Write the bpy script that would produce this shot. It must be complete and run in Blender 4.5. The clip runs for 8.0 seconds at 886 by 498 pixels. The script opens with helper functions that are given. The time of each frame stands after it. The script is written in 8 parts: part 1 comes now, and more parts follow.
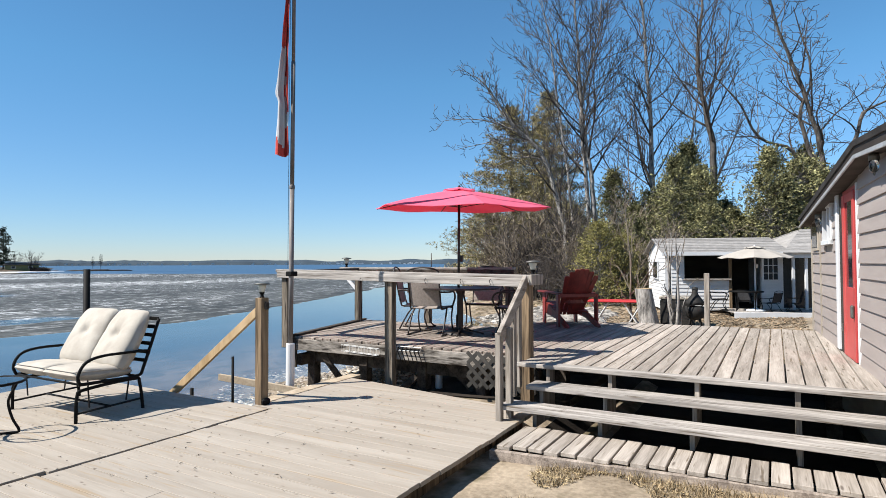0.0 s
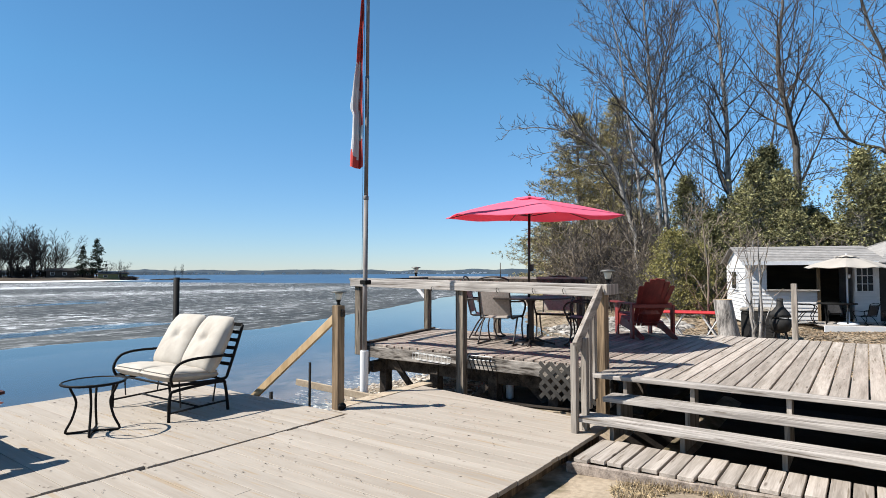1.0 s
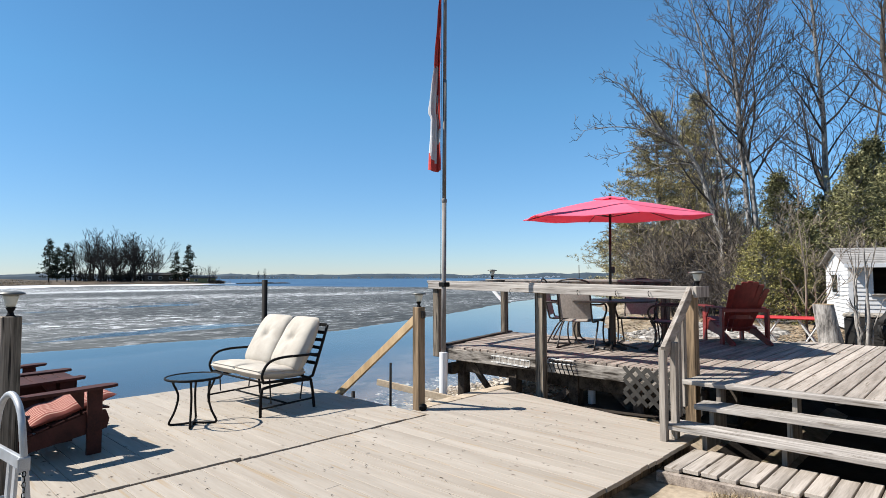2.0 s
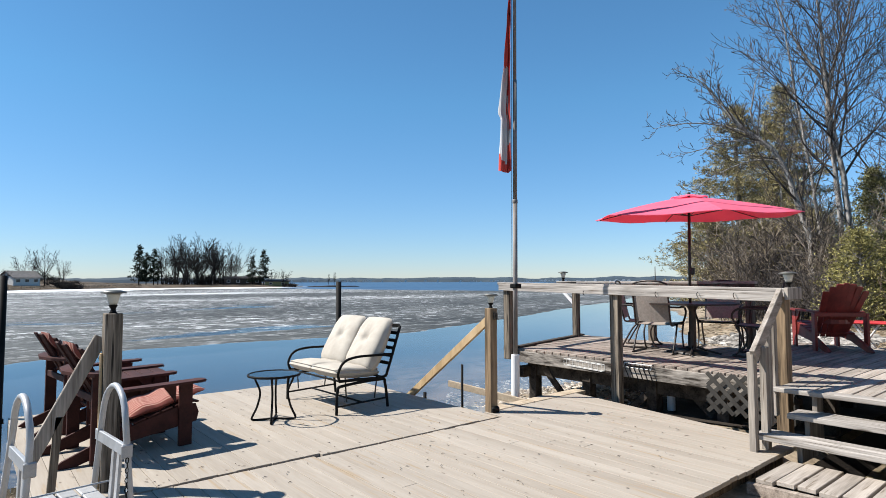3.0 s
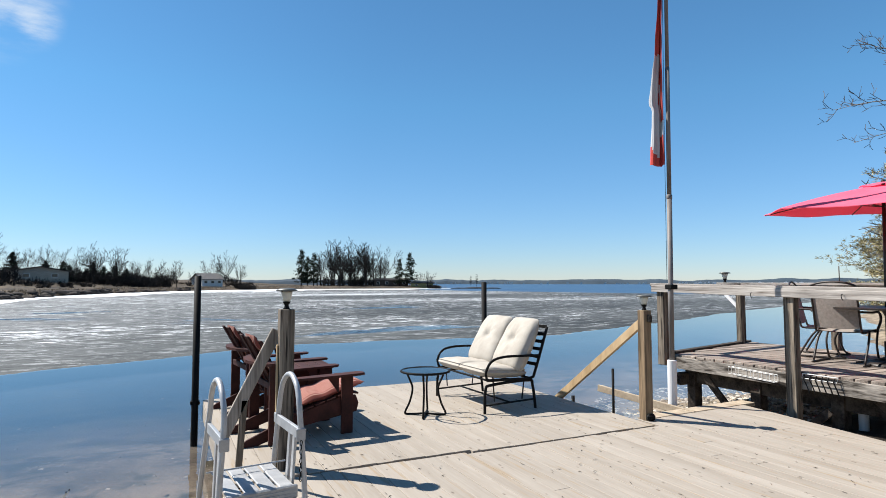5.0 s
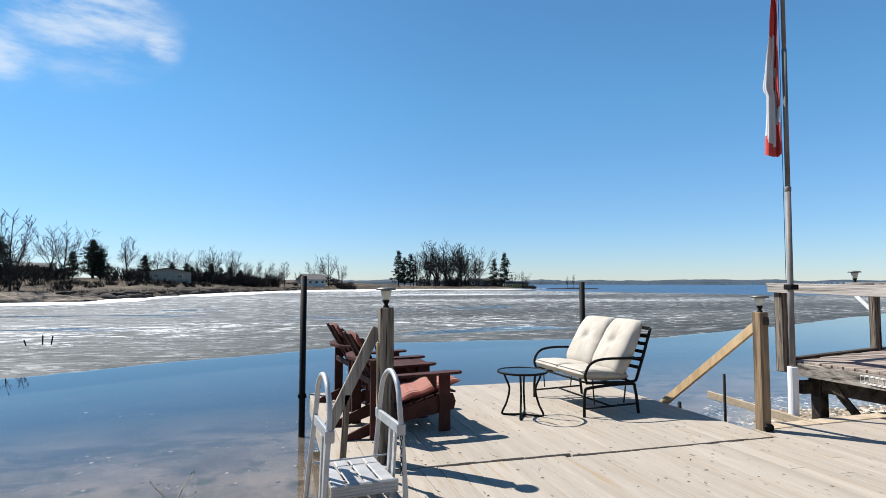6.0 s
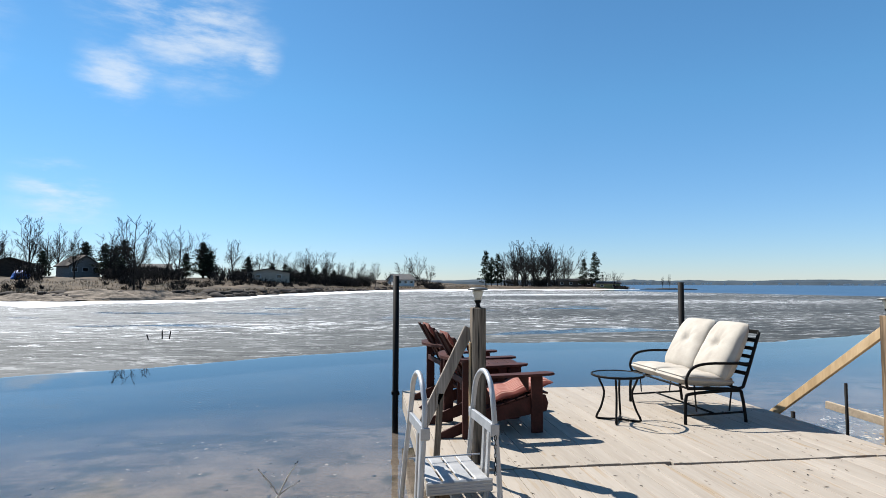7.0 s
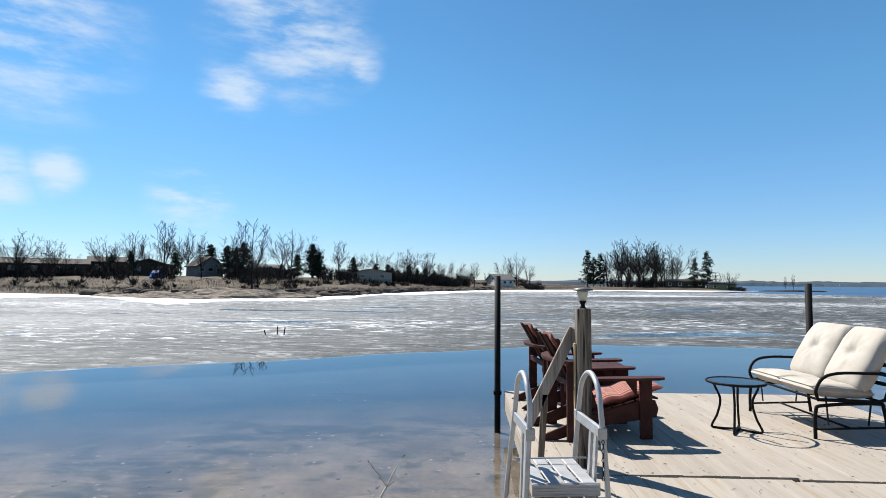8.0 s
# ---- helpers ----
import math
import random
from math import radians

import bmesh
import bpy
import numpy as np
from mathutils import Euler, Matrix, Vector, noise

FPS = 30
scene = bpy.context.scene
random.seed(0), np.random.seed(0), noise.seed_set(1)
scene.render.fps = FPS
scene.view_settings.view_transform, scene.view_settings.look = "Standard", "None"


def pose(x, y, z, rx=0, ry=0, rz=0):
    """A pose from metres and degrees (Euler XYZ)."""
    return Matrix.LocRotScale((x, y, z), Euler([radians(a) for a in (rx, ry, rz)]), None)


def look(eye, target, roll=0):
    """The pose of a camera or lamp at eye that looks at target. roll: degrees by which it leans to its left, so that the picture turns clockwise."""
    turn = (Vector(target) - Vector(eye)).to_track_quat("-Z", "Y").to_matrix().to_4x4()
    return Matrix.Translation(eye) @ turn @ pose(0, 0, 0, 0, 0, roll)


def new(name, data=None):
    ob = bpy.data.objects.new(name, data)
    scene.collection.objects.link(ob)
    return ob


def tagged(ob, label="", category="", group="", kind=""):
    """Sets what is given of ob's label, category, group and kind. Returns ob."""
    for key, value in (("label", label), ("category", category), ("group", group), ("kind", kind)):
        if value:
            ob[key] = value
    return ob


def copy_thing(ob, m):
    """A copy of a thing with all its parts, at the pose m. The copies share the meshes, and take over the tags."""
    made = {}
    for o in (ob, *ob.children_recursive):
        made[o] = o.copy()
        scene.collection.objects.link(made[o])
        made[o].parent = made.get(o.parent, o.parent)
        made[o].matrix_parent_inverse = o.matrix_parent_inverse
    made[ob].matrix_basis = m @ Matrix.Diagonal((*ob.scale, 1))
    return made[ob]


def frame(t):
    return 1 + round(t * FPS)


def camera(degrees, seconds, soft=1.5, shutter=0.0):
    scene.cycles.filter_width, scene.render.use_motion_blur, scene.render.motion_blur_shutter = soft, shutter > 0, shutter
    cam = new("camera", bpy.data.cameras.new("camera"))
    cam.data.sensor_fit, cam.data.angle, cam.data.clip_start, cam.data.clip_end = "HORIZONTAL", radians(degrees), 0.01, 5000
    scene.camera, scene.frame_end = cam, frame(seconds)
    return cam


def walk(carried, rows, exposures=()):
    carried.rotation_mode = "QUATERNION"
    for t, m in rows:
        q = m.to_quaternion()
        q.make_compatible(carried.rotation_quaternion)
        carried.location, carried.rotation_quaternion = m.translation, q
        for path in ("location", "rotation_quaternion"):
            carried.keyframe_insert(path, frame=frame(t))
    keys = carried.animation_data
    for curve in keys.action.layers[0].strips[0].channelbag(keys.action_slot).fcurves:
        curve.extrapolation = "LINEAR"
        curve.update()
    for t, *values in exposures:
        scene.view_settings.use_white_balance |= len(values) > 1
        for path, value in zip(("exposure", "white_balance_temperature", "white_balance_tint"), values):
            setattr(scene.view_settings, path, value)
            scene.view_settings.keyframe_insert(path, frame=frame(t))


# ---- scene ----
cam = camera(75.47, 8.0, soft=0.55)
# seconds, x, y, z, yaw, pitch, lean to the right
ROWS = [
    (0, -0.0000, -0.0000, 1.5517, 30.118, 1.455, 0.260),
    (0.5, -0.0338, -0.0356, 1.5448, 33.215, 2.120, 0.225),
    (1, -0.0708, -0.0708, 1.5422, 36.471, 2.456, 0.150),
    (1.5, -0.1060, -0.0985, 1.5328, 40.030, 2.660, 0.156),
    (3, -0.2013, -0.1579, 1.4900, 50.219, 3.254, 0.153),
    (3.5, -0.2235, -0.1727, 1.4851, 52.920, 3.333, 0.164),
    (4, -0.2289, -0.1824, 1.4785, 55.841, 3.442, 0.173),
    (4.5, -0.2327, -0.1945, 1.4744, 59.683, 3.467, 0.082),
    (6, -0.2520, -0.2088, 1.4615, 73.722, 3.495, -0.047),
    (6.5, -0.2550, -0.2246, 1.4605, 77.856, 3.498, -0.087),
    (7, -0.2513, -0.2451, 1.4625, 82.438, 3.483, -0.144),
    (7.5, -0.2412, -0.2613, 1.4638, 87.407, 3.466, -0.184),
    (8, -0.2252, -0.2786, 1.4603, 92.328, 3.453, -0.398),
]
walk(cam, [(t, Matrix.Translation((x, y, z)) @ pose(0, 0, 0, 0, 0, yaw) @ pose(0, 0, 0, 90 + pitch, 0, 0) @ pose(0, 0, 0, 0, 0, -lean)) for t, x, y, z, yaw, pitch, lean in ROWS], [(0, 0.85)])

# ---- light ----
SUN_EL, SUN_AZ = 49.0, 225.5
world = bpy.data.worlds.new("world")
scene.world = world
world.use_nodes = True
wt = world.node_tree
sky = wt.nodes.new("ShaderNodeTexSky")
sky.sky_type, sky.sun_disc = "NISHITA", False
sky.sun_elevation, sky.sun_rotation = radians(SUN_EL), radians(SUN_AZ)
sky.air_density, sky.dust_density, sky.ozone_density, sky.altitude = 1.0, 0.0, 4.0, 300
tint = wt.nodes.new("ShaderNodeMix")
tint.data_type, tint.blend_type = "RGBA", "MULTIPLY"
tint.inputs[0].default_value = 1.0
wt.links.new(sky.outputs[0], tint.inputs[6])
# thin white clouds low over the bay
way = wt.nodes.new("ShaderNodeTexCoord")
# clear spring air: a cleaner blue towards the horizon
tall, rise_f, air = wt.nodes.new("ShaderNodeSeparateXYZ"), wt.nodes.new("ShaderNodeMapRange"), wt.nodes.new("ShaderNodeMix")
wt.links.new(way.outputs["Generated"], tall.inputs[0])
wt.links.new(tall.outputs["Z"], rise_f.inputs[0])
rise_f.inputs[1].default_value, rise_f.inputs[2].default_value = 0.0, 0.30
air.data_type = "RGBA"
air.inputs[6].default_value, air.inputs[7].default_value = (0.735, 0.825, 1.04, 1), (0.70, 1.115, 1.21, 1)
wt.links.new(rise_f.outputs[0], air.inputs[0])
wt.links.new(air.outputs[2], tint.inputs[7])
puff = wt.nodes.new("ShaderNodeMapping")
puff.inputs["Scale"].default_value, puff.inputs["Rotation"].default_value = (4.0, 4.0, 15.0), (radians(14), 0, 0)
wt.links.new(way.outputs["Generated"], puff.inputs["Vector"])
fluff = wt.nodes.new("ShaderNodeTexNoise")
fluff.inputs["Scale"].default_value, fluff.inputs["Detail"].default_value, fluff.inputs["Roughness"].default_value = 1.6, 7.0, 0.6
wt.links.new(puff.outputs[0], fluff.inputs["Vector"])
total = None
for centre, size in (((-0.865, -0.285, 0.405), 0.17), ((-0.89, -0.24, 0.385), 0.13), ((-0.878, -0.365, 0.309), 0.075), ((-0.884, -0.447, 0.136), 0.085), ((-0.899, -0.420, 0.126), 0.07),
                     ((-0.79, -0.59, 0.160), 0.055), ((-0.72, -0.60, 0.355), 0.20), ((-0.75, -0.645, 0.142), 0.07), ((-0.919, -0.174, 0.355), 0.05)):
    away = wt.nodes.new("ShaderNodeVectorMath")
    away.operation = "DISTANCE"
    away.inputs[1].default_value = centre
    wt.links.new(way.outputs["Generated"], away.inputs[0])
    near = wt.nodes.new("ShaderNodeMapRange")
    near.inputs[1].default_value, near.inputs[2].default_value, near.inputs[3].default_value, near.inputs[4].default_value = 0, size, 1, 0
    wt.links.new(away.outputs["Value"], near.inputs[0])
    if total is None:
        total = near.outputs[0]
    else:
        top = wt.nodes.new("ShaderNodeMath")
        top.operation = "MAXIMUM"
        wt.links.new(total, top.inputs[0])
        wt.links.new(near.outputs[0], top.inputs[1])
        total = top.outputs[0]
thick = wt.nodes.new("ShaderNodeMath")
thick.operation = "MULTIPLY"
wt.links.new(total, thick.inputs[0])
wisp = wt.nodes.new("ShaderNodeMapRange")
wisp.inputs[1].default_value, wisp.inputs[2].default_value = 0.30, 0.74
wt.links.new(fluff.outputs["Fac"], wisp.inputs[0])
wt.links.new(wisp.outputs[0], thick.inputs[1])
cover = wt.nodes.new("ShaderNodeMapRange")
cover.interpolation_type = "SMOOTHSTEP"
cover.inputs[1].default_value, cover.inputs[2].default_value, cover.inputs[4].default_value = 0.06, 0.56, 0.66
wt.links.new(thick.outputs[0], cover.inputs[0])
cloud = wt.nodes.new("ShaderNodeMix")
cloud.data_type = "RGBA"
cloud.inputs[7].default_value = (7.4, 8.0, 8.6, 1)
wt.links.new(cover.outputs[0], cloud.inputs[0])
wt.links.new(tint.outputs[2], cloud.inputs[6])
over, more = wt.nodes.new("ShaderNodeMapRange"), wt.nodes.new("ShaderNodeVectorMath")
over.inputs[1].default_value, over.inputs[2].default_value, over.inputs[3].default_value, over.inputs[4].default_value = 0.3, 1.0, 1.0, 1.22
wt.links.new(tall.outputs["Y"], over.inputs[0])
more.operation = "SCALE"
wt.links.new(cloud.outputs[2], more.inputs[0])
wt.links.new(over.outputs[0], more.inputs["Scale"])
wt.links.new(more.outputs[0], wt.nodes["Background"].inputs[0])
wt.nodes["Background"].inputs[1].default_value = 0.063
sun = new("sun", bpy.data.lights.new("sun", "SUN"))
sun.data.energy, sun.data.angle, sun.data.color = 5.0, radians(0.53), (1.0, 0.955, 0.89)
a, e = radians(SUN_AZ), radians(SUN_EL)
sun.matrix_world = look((40 * math.sin(a) * math.cos(e), 40 * math.cos(a) * math.cos(e), 40 * math.sin(e)), (0, 0, 0))


# ---- materials ----
def mat(name, c1, c2=None, scale=(3, 3, 3), rough=0.7, metal=0.0, bump=0.3, fine=40.0, spread=0.12, dist=0.004, c3=None, spots=0.0, coord="Position", knots=None):
    """Two-scale noise between c1 and c2, shade by object, fine relief; c3: stains or knots over part of it."""
    m = bpy.data.materials.new(name)
    m.use_nodes = True
    nt = m.node_tree
    n, l = nt.nodes, nt.links
    p = n["Principled BSDF"]
    p.inputs["Metallic"].default_value = metal
    # dry, porous surfaces have little sheen
    p.inputs["Specular IOR Level"].default_value = 0.22 if rough >= 0.6 else 0.5
    if coord == "Position":
        src = n.new("ShaderNodeNewGeometry").outputs["Position"]
    else:
        src = n.new("ShaderNodeTexCoord").outputs[coord]
    info = n.new("ShaderNodeObjectInfo")
    mp = n.new("ShaderNodeMapping")
    mp.inputs["Scale"].default_value = scale
    l.new(src, mp.inputs["Vector"])
    mul = n.new("ShaderNodeVectorMath")
    mul.operation = "MULTIPLY_ADD"
    mul.inputs[1].default_value = (37, 11, 23)
    l.new(info.outputs["Random"], mul.inputs[0])
    l.new(mp.outputs[0], mul.inputs[2])
    n1 = n.new("ShaderNodeTexNoise")
    n1.inputs["Scale"].default_value, n1.inputs["Detail"].default_value, n1.inputs["Roughness"].default_value = 1.0, 6.0, 0.62
    l.new(mul.outputs[0], n1.inputs["Vector"])
    n2 = n.new("ShaderNodeTexNoise")
    n2.inputs["Scale"].default_value, n2.inputs["Detail"].default_value = fine, 4.0
    l.new(mul.outputs[0], n2.inputs["Vector"])
    ramp = n.new("ShaderNodeValToRGB")
    c2 = c2 or tuple(min(1, v * 1.35) for v in c1)
    ramp.color_ramp.elements[0].position, ramp.color_ramp.elements[0].color = 0.32, (*c1, 1)
    ramp.color_ramp.elements[1].position, ramp.color_ramp.elements[1].color = 0.68, (*c2, 1)
    mixn = n.new("ShaderNodeMath")
    mixn.operation = "MULTIPLY_ADD"
    mixn.inputs[1].default_value = 0.45
    l.new(n2.outputs["Fac"], mixn.inputs[0])
    sub = n.new("ShaderNodeMath")
    sub.operation = "SUBTRACT"
    sub.inputs[1].default_value = 0.22
    l.new(n1.outputs["Fac"], sub.inputs[0])
    l.new(sub.outputs[0], mixn.inputs[2])
    l.new(mixn.outputs[0], ramp.inputs[0])
    col = ramp.outputs[0]
    if c3:
        n3 = n.new("ShaderNodeTexNoise")
        n3.inputs["Scale"].default_value, n3.inputs["Detail"].default_value = 2.3, 3.0
        l.new(mul.outputs[0], n3.inputs["Vector"])
        r3 = n.new("ShaderNodeValToRGB")
        r3.color_ramp.elements[0].position, r3.color_ramp.elements[1].position = 0.62 - spots, 0.70 - spots * 0.6
        l.new(n3.outputs["Fac"], r3.inputs[0])
        mx = n.new("ShaderNodeMix")
        mx.data_type = "RGBA"
        l.new(r3.outputs[0], mx.inputs[0])
        l.new(col, mx.inputs[6])
        mx.inputs[7].default_value = (*c3, 1)
        col = mx.outputs[2]
    if knots:
        km = n.new("ShaderNodeMapping")
        km.inputs["Scale"].default_value = knots
        l.new(src, km.inputs["Vector"])
        vo = n.new("ShaderNodeTexVoronoi")
        vo.inputs["Scale"].default_value = 1.0
        l.new(km.outputs[0], vo.inputs["Vector"])
        kr = n.new("ShaderNodeMapRange")
        kr.inputs[1].default_value, kr.inputs[2].default_value, kr.inputs[3].default_value, kr.inputs[4].default_value = 0.05, 0.11, 0.75, 0.0
        l.new(vo.outputs["Distance"], kr.inputs[0])
        km2 = n.new("ShaderNodeMix")
        km2.data_type = "RGBA"
        l.new(kr.outputs[0], km2.inputs[0])
        l.new(col, km2.inputs[6])
        km2.inputs[7].default_value = (c1[0] * 0.35, c1[1] * 0.3, c1[2] * 0.28, 1)
        col = km2.outputs[2]
    hsv = n.new("ShaderNodeHueSaturation")
    val = n.new("ShaderNodeMapRange")
    val.inputs[3].default_value, val.inputs[4].default_value = 1 - spread, 1 + spread
    l.new(info.outputs["Random"], val.inputs[0])
    l.new(val.outputs[0], hsv.inputs["Value"])
    l.new(col, hsv.inputs["Color"])
    l.new(hsv.outputs[0], p.inputs["Base Color"])
    rr = n.new("ShaderNodeMapRange")
    rr.inputs[3].default_value, rr.inputs[4].default_value = max(0.02, rough - 0.12), min(1, rough + 0.12)
    l.new(n2.outputs["Fac"], rr.inputs[0])
    l.new(rr.outputs[0], p.inputs["Roughness"])
    if bump:
        b = n.new("ShaderNodeBump")
        b.inputs["Strength"].default_value, b.inputs["Distance"].default_value = bump, dist
        l.new(mixn.outputs[0], b.inputs["Height"])
        l.new(b.outputs[0], p.inputs["Normal"])
    return m


NEW_WOOD_X = mat("new_wood_along_x", (0.285, 0.245, 0.20), (0.355, 0.314, 0.264), (0.5, 7, 7), 0.75, bump=0.3, fine=9, spread=0.05, c3=(0.30, 0.235, 0.165), spots=0.01, knots=(4.0, 9, 2))
NEW_WOOD = mat("new_wood", (0.32, 0.22, 0.116), (0.48, 0.352, 0.208), (6, 6, 1.2), 0.7, bump=0.3, fine=6, spread=0.1)
GREY_WOOD_Y = mat("weathered_wood_along_y", (0.216, 0.186, 0.156), (0.416, 0.368, 0.32), (14, 0.8, 14), 0.85, bump=0.6, fine=6, spread=0.16, c3=(0.16, 0.128, 0.096), spots=0.0, knots=(8, 1.6, 2))
GREY_WOOD_X = mat("weathered_wood_along_x", (0.17, 0.152, 0.136), (0.44, 0.405, 0.368), (0.9, 16, 16), 0.85, bump=0.7, fine=6, spread=0.14, c3=(0.104, 0.084, 0.064), spots=0.03, knots=(1.6, 8, 8))
GREY_WOOD_Z = mat("weathered_wood_upright", (0.136, 0.116, 0.096), (0.4, 0.356, 0.308), (14, 14, 0.8), 0.85, bump=0.6, fine=6, spread=0.14, c3=(0.112, 0.088, 0.064), spots=0.02)
DARK_WOOD_Y = mat("old_stained_wood_along_y", (0.12, 0.096, 0.08), (0.36, 0.304, 0.256), (14, 0.8, 14), 0.85, bump=0.6, fine=6, spread=0.2)
PT_WOOD = mat("treated_post_wood", (0.035, 0.024, 0.015), (0.29, 0.205, 0.125), (10, 10, 0.7), 0.8, bump=0.5, fine=6, spread=0.1, c3=(0.08, 0.056, 0.032), spots=0.02)
OLD_POST = mat("old_dark_post_wood", (0.014, 0.011, 0.008), (0.27, 0.225, 0.175), (22, 22, 0.9), 0.9, bump=0.7, fine=5, spread=0.12, c3=(0.024, 0.019, 0.016), spots=0.06)
DARK_TIMBER = mat("near_black_old_timber", (0.014, 0.011, 0.009), (0.088, 0.072, 0.058), (8, 8, 8), 0.9, bump=0.5, fine=6, spread=0.15)
PALE_RAW = mat("greyed_raw_lumber", (0.272, 0.216, 0.152), (0.416, 0.344, 0.256), (6, 6, 6), 0.8, bump=0.4, fine=6, spread=0.1)
BLACK_STEEL = mat("black_steel", (0.004, 0.004, 0.004), (0.010, 0.010, 0.010), (9, 9, 9), 0.65, 0.0, bump=0.1)
BLACK_STEEL.node_tree.nodes["Principled BSDF"].inputs["Specular IOR Level"].default_value = 0.12
STAINED_X = mat("black_stained_old_board", (0.035, 0.029, 0.024), (0.36, 0.325, 0.285), (1.6, 9, 9), 0.9, bump=0.7, fine=6, spread=0.1, c3=(0.03, 0.024, 0.019), spots=0.09)


# ---- mesh helpers ----
class Shape:
    """Collects vertices and faces of one mesh."""

    def __init__(self):
        self.v, self.f, self.one_sided = [], [], False

    def add(self, verts, faces):
        k = len(self.v)
        self.v += [tuple(p) for p in verts]
        self.f += [tuple(i + k for i in q) for q in faces]
        return self

    def box(self, lo, hi, c=0.004, m=None):
        """A box with chamfered edges between two corners."""
        x0, y0, z0 = lo
        x1, y1, z1 = hi
        c = min(c, 0.45 * min(x1 - x0, y1 - y0, z1 - z0))
        vs = []
        for sx in (0, 1):
            for sy in (0, 1):
                for sz in (0, 1):
                    X, Y, Z = (x1, y1, z1)
                    px, py, pz = (x1 if sx else x0), (y1 if sy else y0), (z1 if sz else z0)
                    dx, dy, dz = (-c if sx else c), (-c if sy else c), (-c if sz else c)
                    vs += [(px, py + dy, pz + dz), (px + dx, py, pz + dz), (px + dx, py + dy, pz)]
        i = lambda sx, sy, sz, k: 3 * (4 * sx + 2 * sy + sz) + k
        fs = [[i(0, 0, 0, 0), i(0, 0, 1, 0), i(0, 1, 1, 0), i(0, 1, 0, 0)], [i(1, 0, 0, 0), i(1, 1, 0, 0), i(1, 1, 1, 0), i(1, 0, 1, 0)],
              [i(0, 0, 0, 1), i(1, 0, 0, 1), i(1, 0, 1, 1), i(0, 0, 1, 1)], [i(0, 1, 0, 1), i(0, 1, 1, 1), i(1, 1, 1, 1), i(1, 1, 0, 1)],
              [i(0, 0, 0, 2), i(0, 1, 0, 2), i(1, 1, 0, 2), i(1, 0, 0, 2)], [i(0, 0, 1, 2), i(1, 0, 1, 2), i(1, 1, 1, 2), i(0, 1, 1, 2)]]
        for sx in (0, 1):
            for sy in (0, 1):
                q = [i(sx, sy, 0, 0), i(sx, sy, 1, 0), i(sx, sy, 1, 1), i(sx, sy, 0, 1)]
                fs.append(q if sx != sy else q[::-1])
        for sx in (0, 1):
            for sz in (0, 1):
                q = [i(sx, 0, sz, 0), i(sx, 1, sz, 0), i(sx, 1, sz, 2), i(sx, 0, sz, 2)]
                fs.append(q[::-1] if sx != sz else q)
        for sy in (0, 1):
            for sz in (0, 1):
                q = [i(0, sy, sz, 1), i(1, sy, sz, 1), i(1, sy, sz, 2), i(0, sy, sz, 2)]
                fs.append(q if sy != sz else q[::-1])
        for sx in (0, 1):
            for sy in (0, 1):
                for sz in (0, 1):
                    q = [i(sx, sy, sz, 0), i(sx, sy, sz, 1), i(sx, sy, sz, 2)]
                    fs.append(q if (sx + sy + sz) % 2 else q[::-1])
        if m is not None:
            vs = [m @ Vector(p) for p in vs]
        return self.add(vs, fs)

    def beam(self, a, b, w, h, up=(0, 0, 1), c=0.004):
        """A timber from a to b, w wide and h high across."""
        a, b = Vector(a), Vector(b)
        d = b - a
        z = d.normalized()
        x = z.cross(Vector(up))
        if x.length < 1e-4:
            x = z.cross(Vector((0, 1, 0)))
        x.normalize()
        y = z.cross(x)
        m = Matrix((x, y, z)).transposed().to_4x4()
        m.translation = a
        return self.box((-w / 2, -h / 2, 0), (w / 2, h / 2, d.length), c, m)

    def tube(self, pts, r, sides=8, cap=True):
        """A tube along points; r: one radius or one for each point."""
        pts = [Vector(p) for p in pts]
        rs = r if isinstance(r, (list, tuple)) else [r] * len(pts)
        vs, fs = [], []
        prev = None
        for k, p in enumerate(pts):
            d = (pts[min(k + 1, len(pts) - 1)] - pts[max(k - 1, 0)]).normalized()
            if prev is None:
                x = d.cross(Vector((0, 0, 1)))
                if x.length < 1e-3:
                    x = Vector((1, 0, 0))
            else:
                x = prev - d * prev.dot(d)
            x.normalize()
            prev = x
            y = d.cross(x)
            for j in range(sides):
                t = 2 * math.pi * j / sides
                vs.append(p + (x * math.cos(t) + y * math.sin(t)) * rs[k])
        for k in range(len(pts) - 1):
            for j in range(sides):
                j2 = (j + 1) % sides
                fs.append((k * sides + j, k * sides + j2, (k + 1) * sides + j2, (k + 1) * sides + j))
        if cap:
            fs += [tuple(range(sides))[::-1], tuple((len(pts) - 1) * sides + j for j in range(sides))]
        return self.add(vs, fs)

    def lathe(self, prof, at=(0, 0, 0), sides=24, m=None):
        """A turned shape from (radius, height) pairs."""
        vs, fs = [], []
        for r, z in prof:
            for j in range(sides):
                t = 2 * math.pi * j / sides
                vs.append(Vector((at[0] + r * math.cos(t), at[1] + r * math.sin(t), at[2] + z)))
        for k in range(len(prof) - 1):
            for j in range(sides):
                j2 = (j + 1) % sides
                fs.append((k * sides + j, k * sides + j2, (k + 1) * sides + j2, (k + 1) * sides + j))
        fs += [tuple(range(sides))[::-1], tuple((len(prof) - 1) * sides + j for j in range(sides))]
        if m is not None:
            vs = [m @ p for p in vs]
        return self.add(vs, fs)

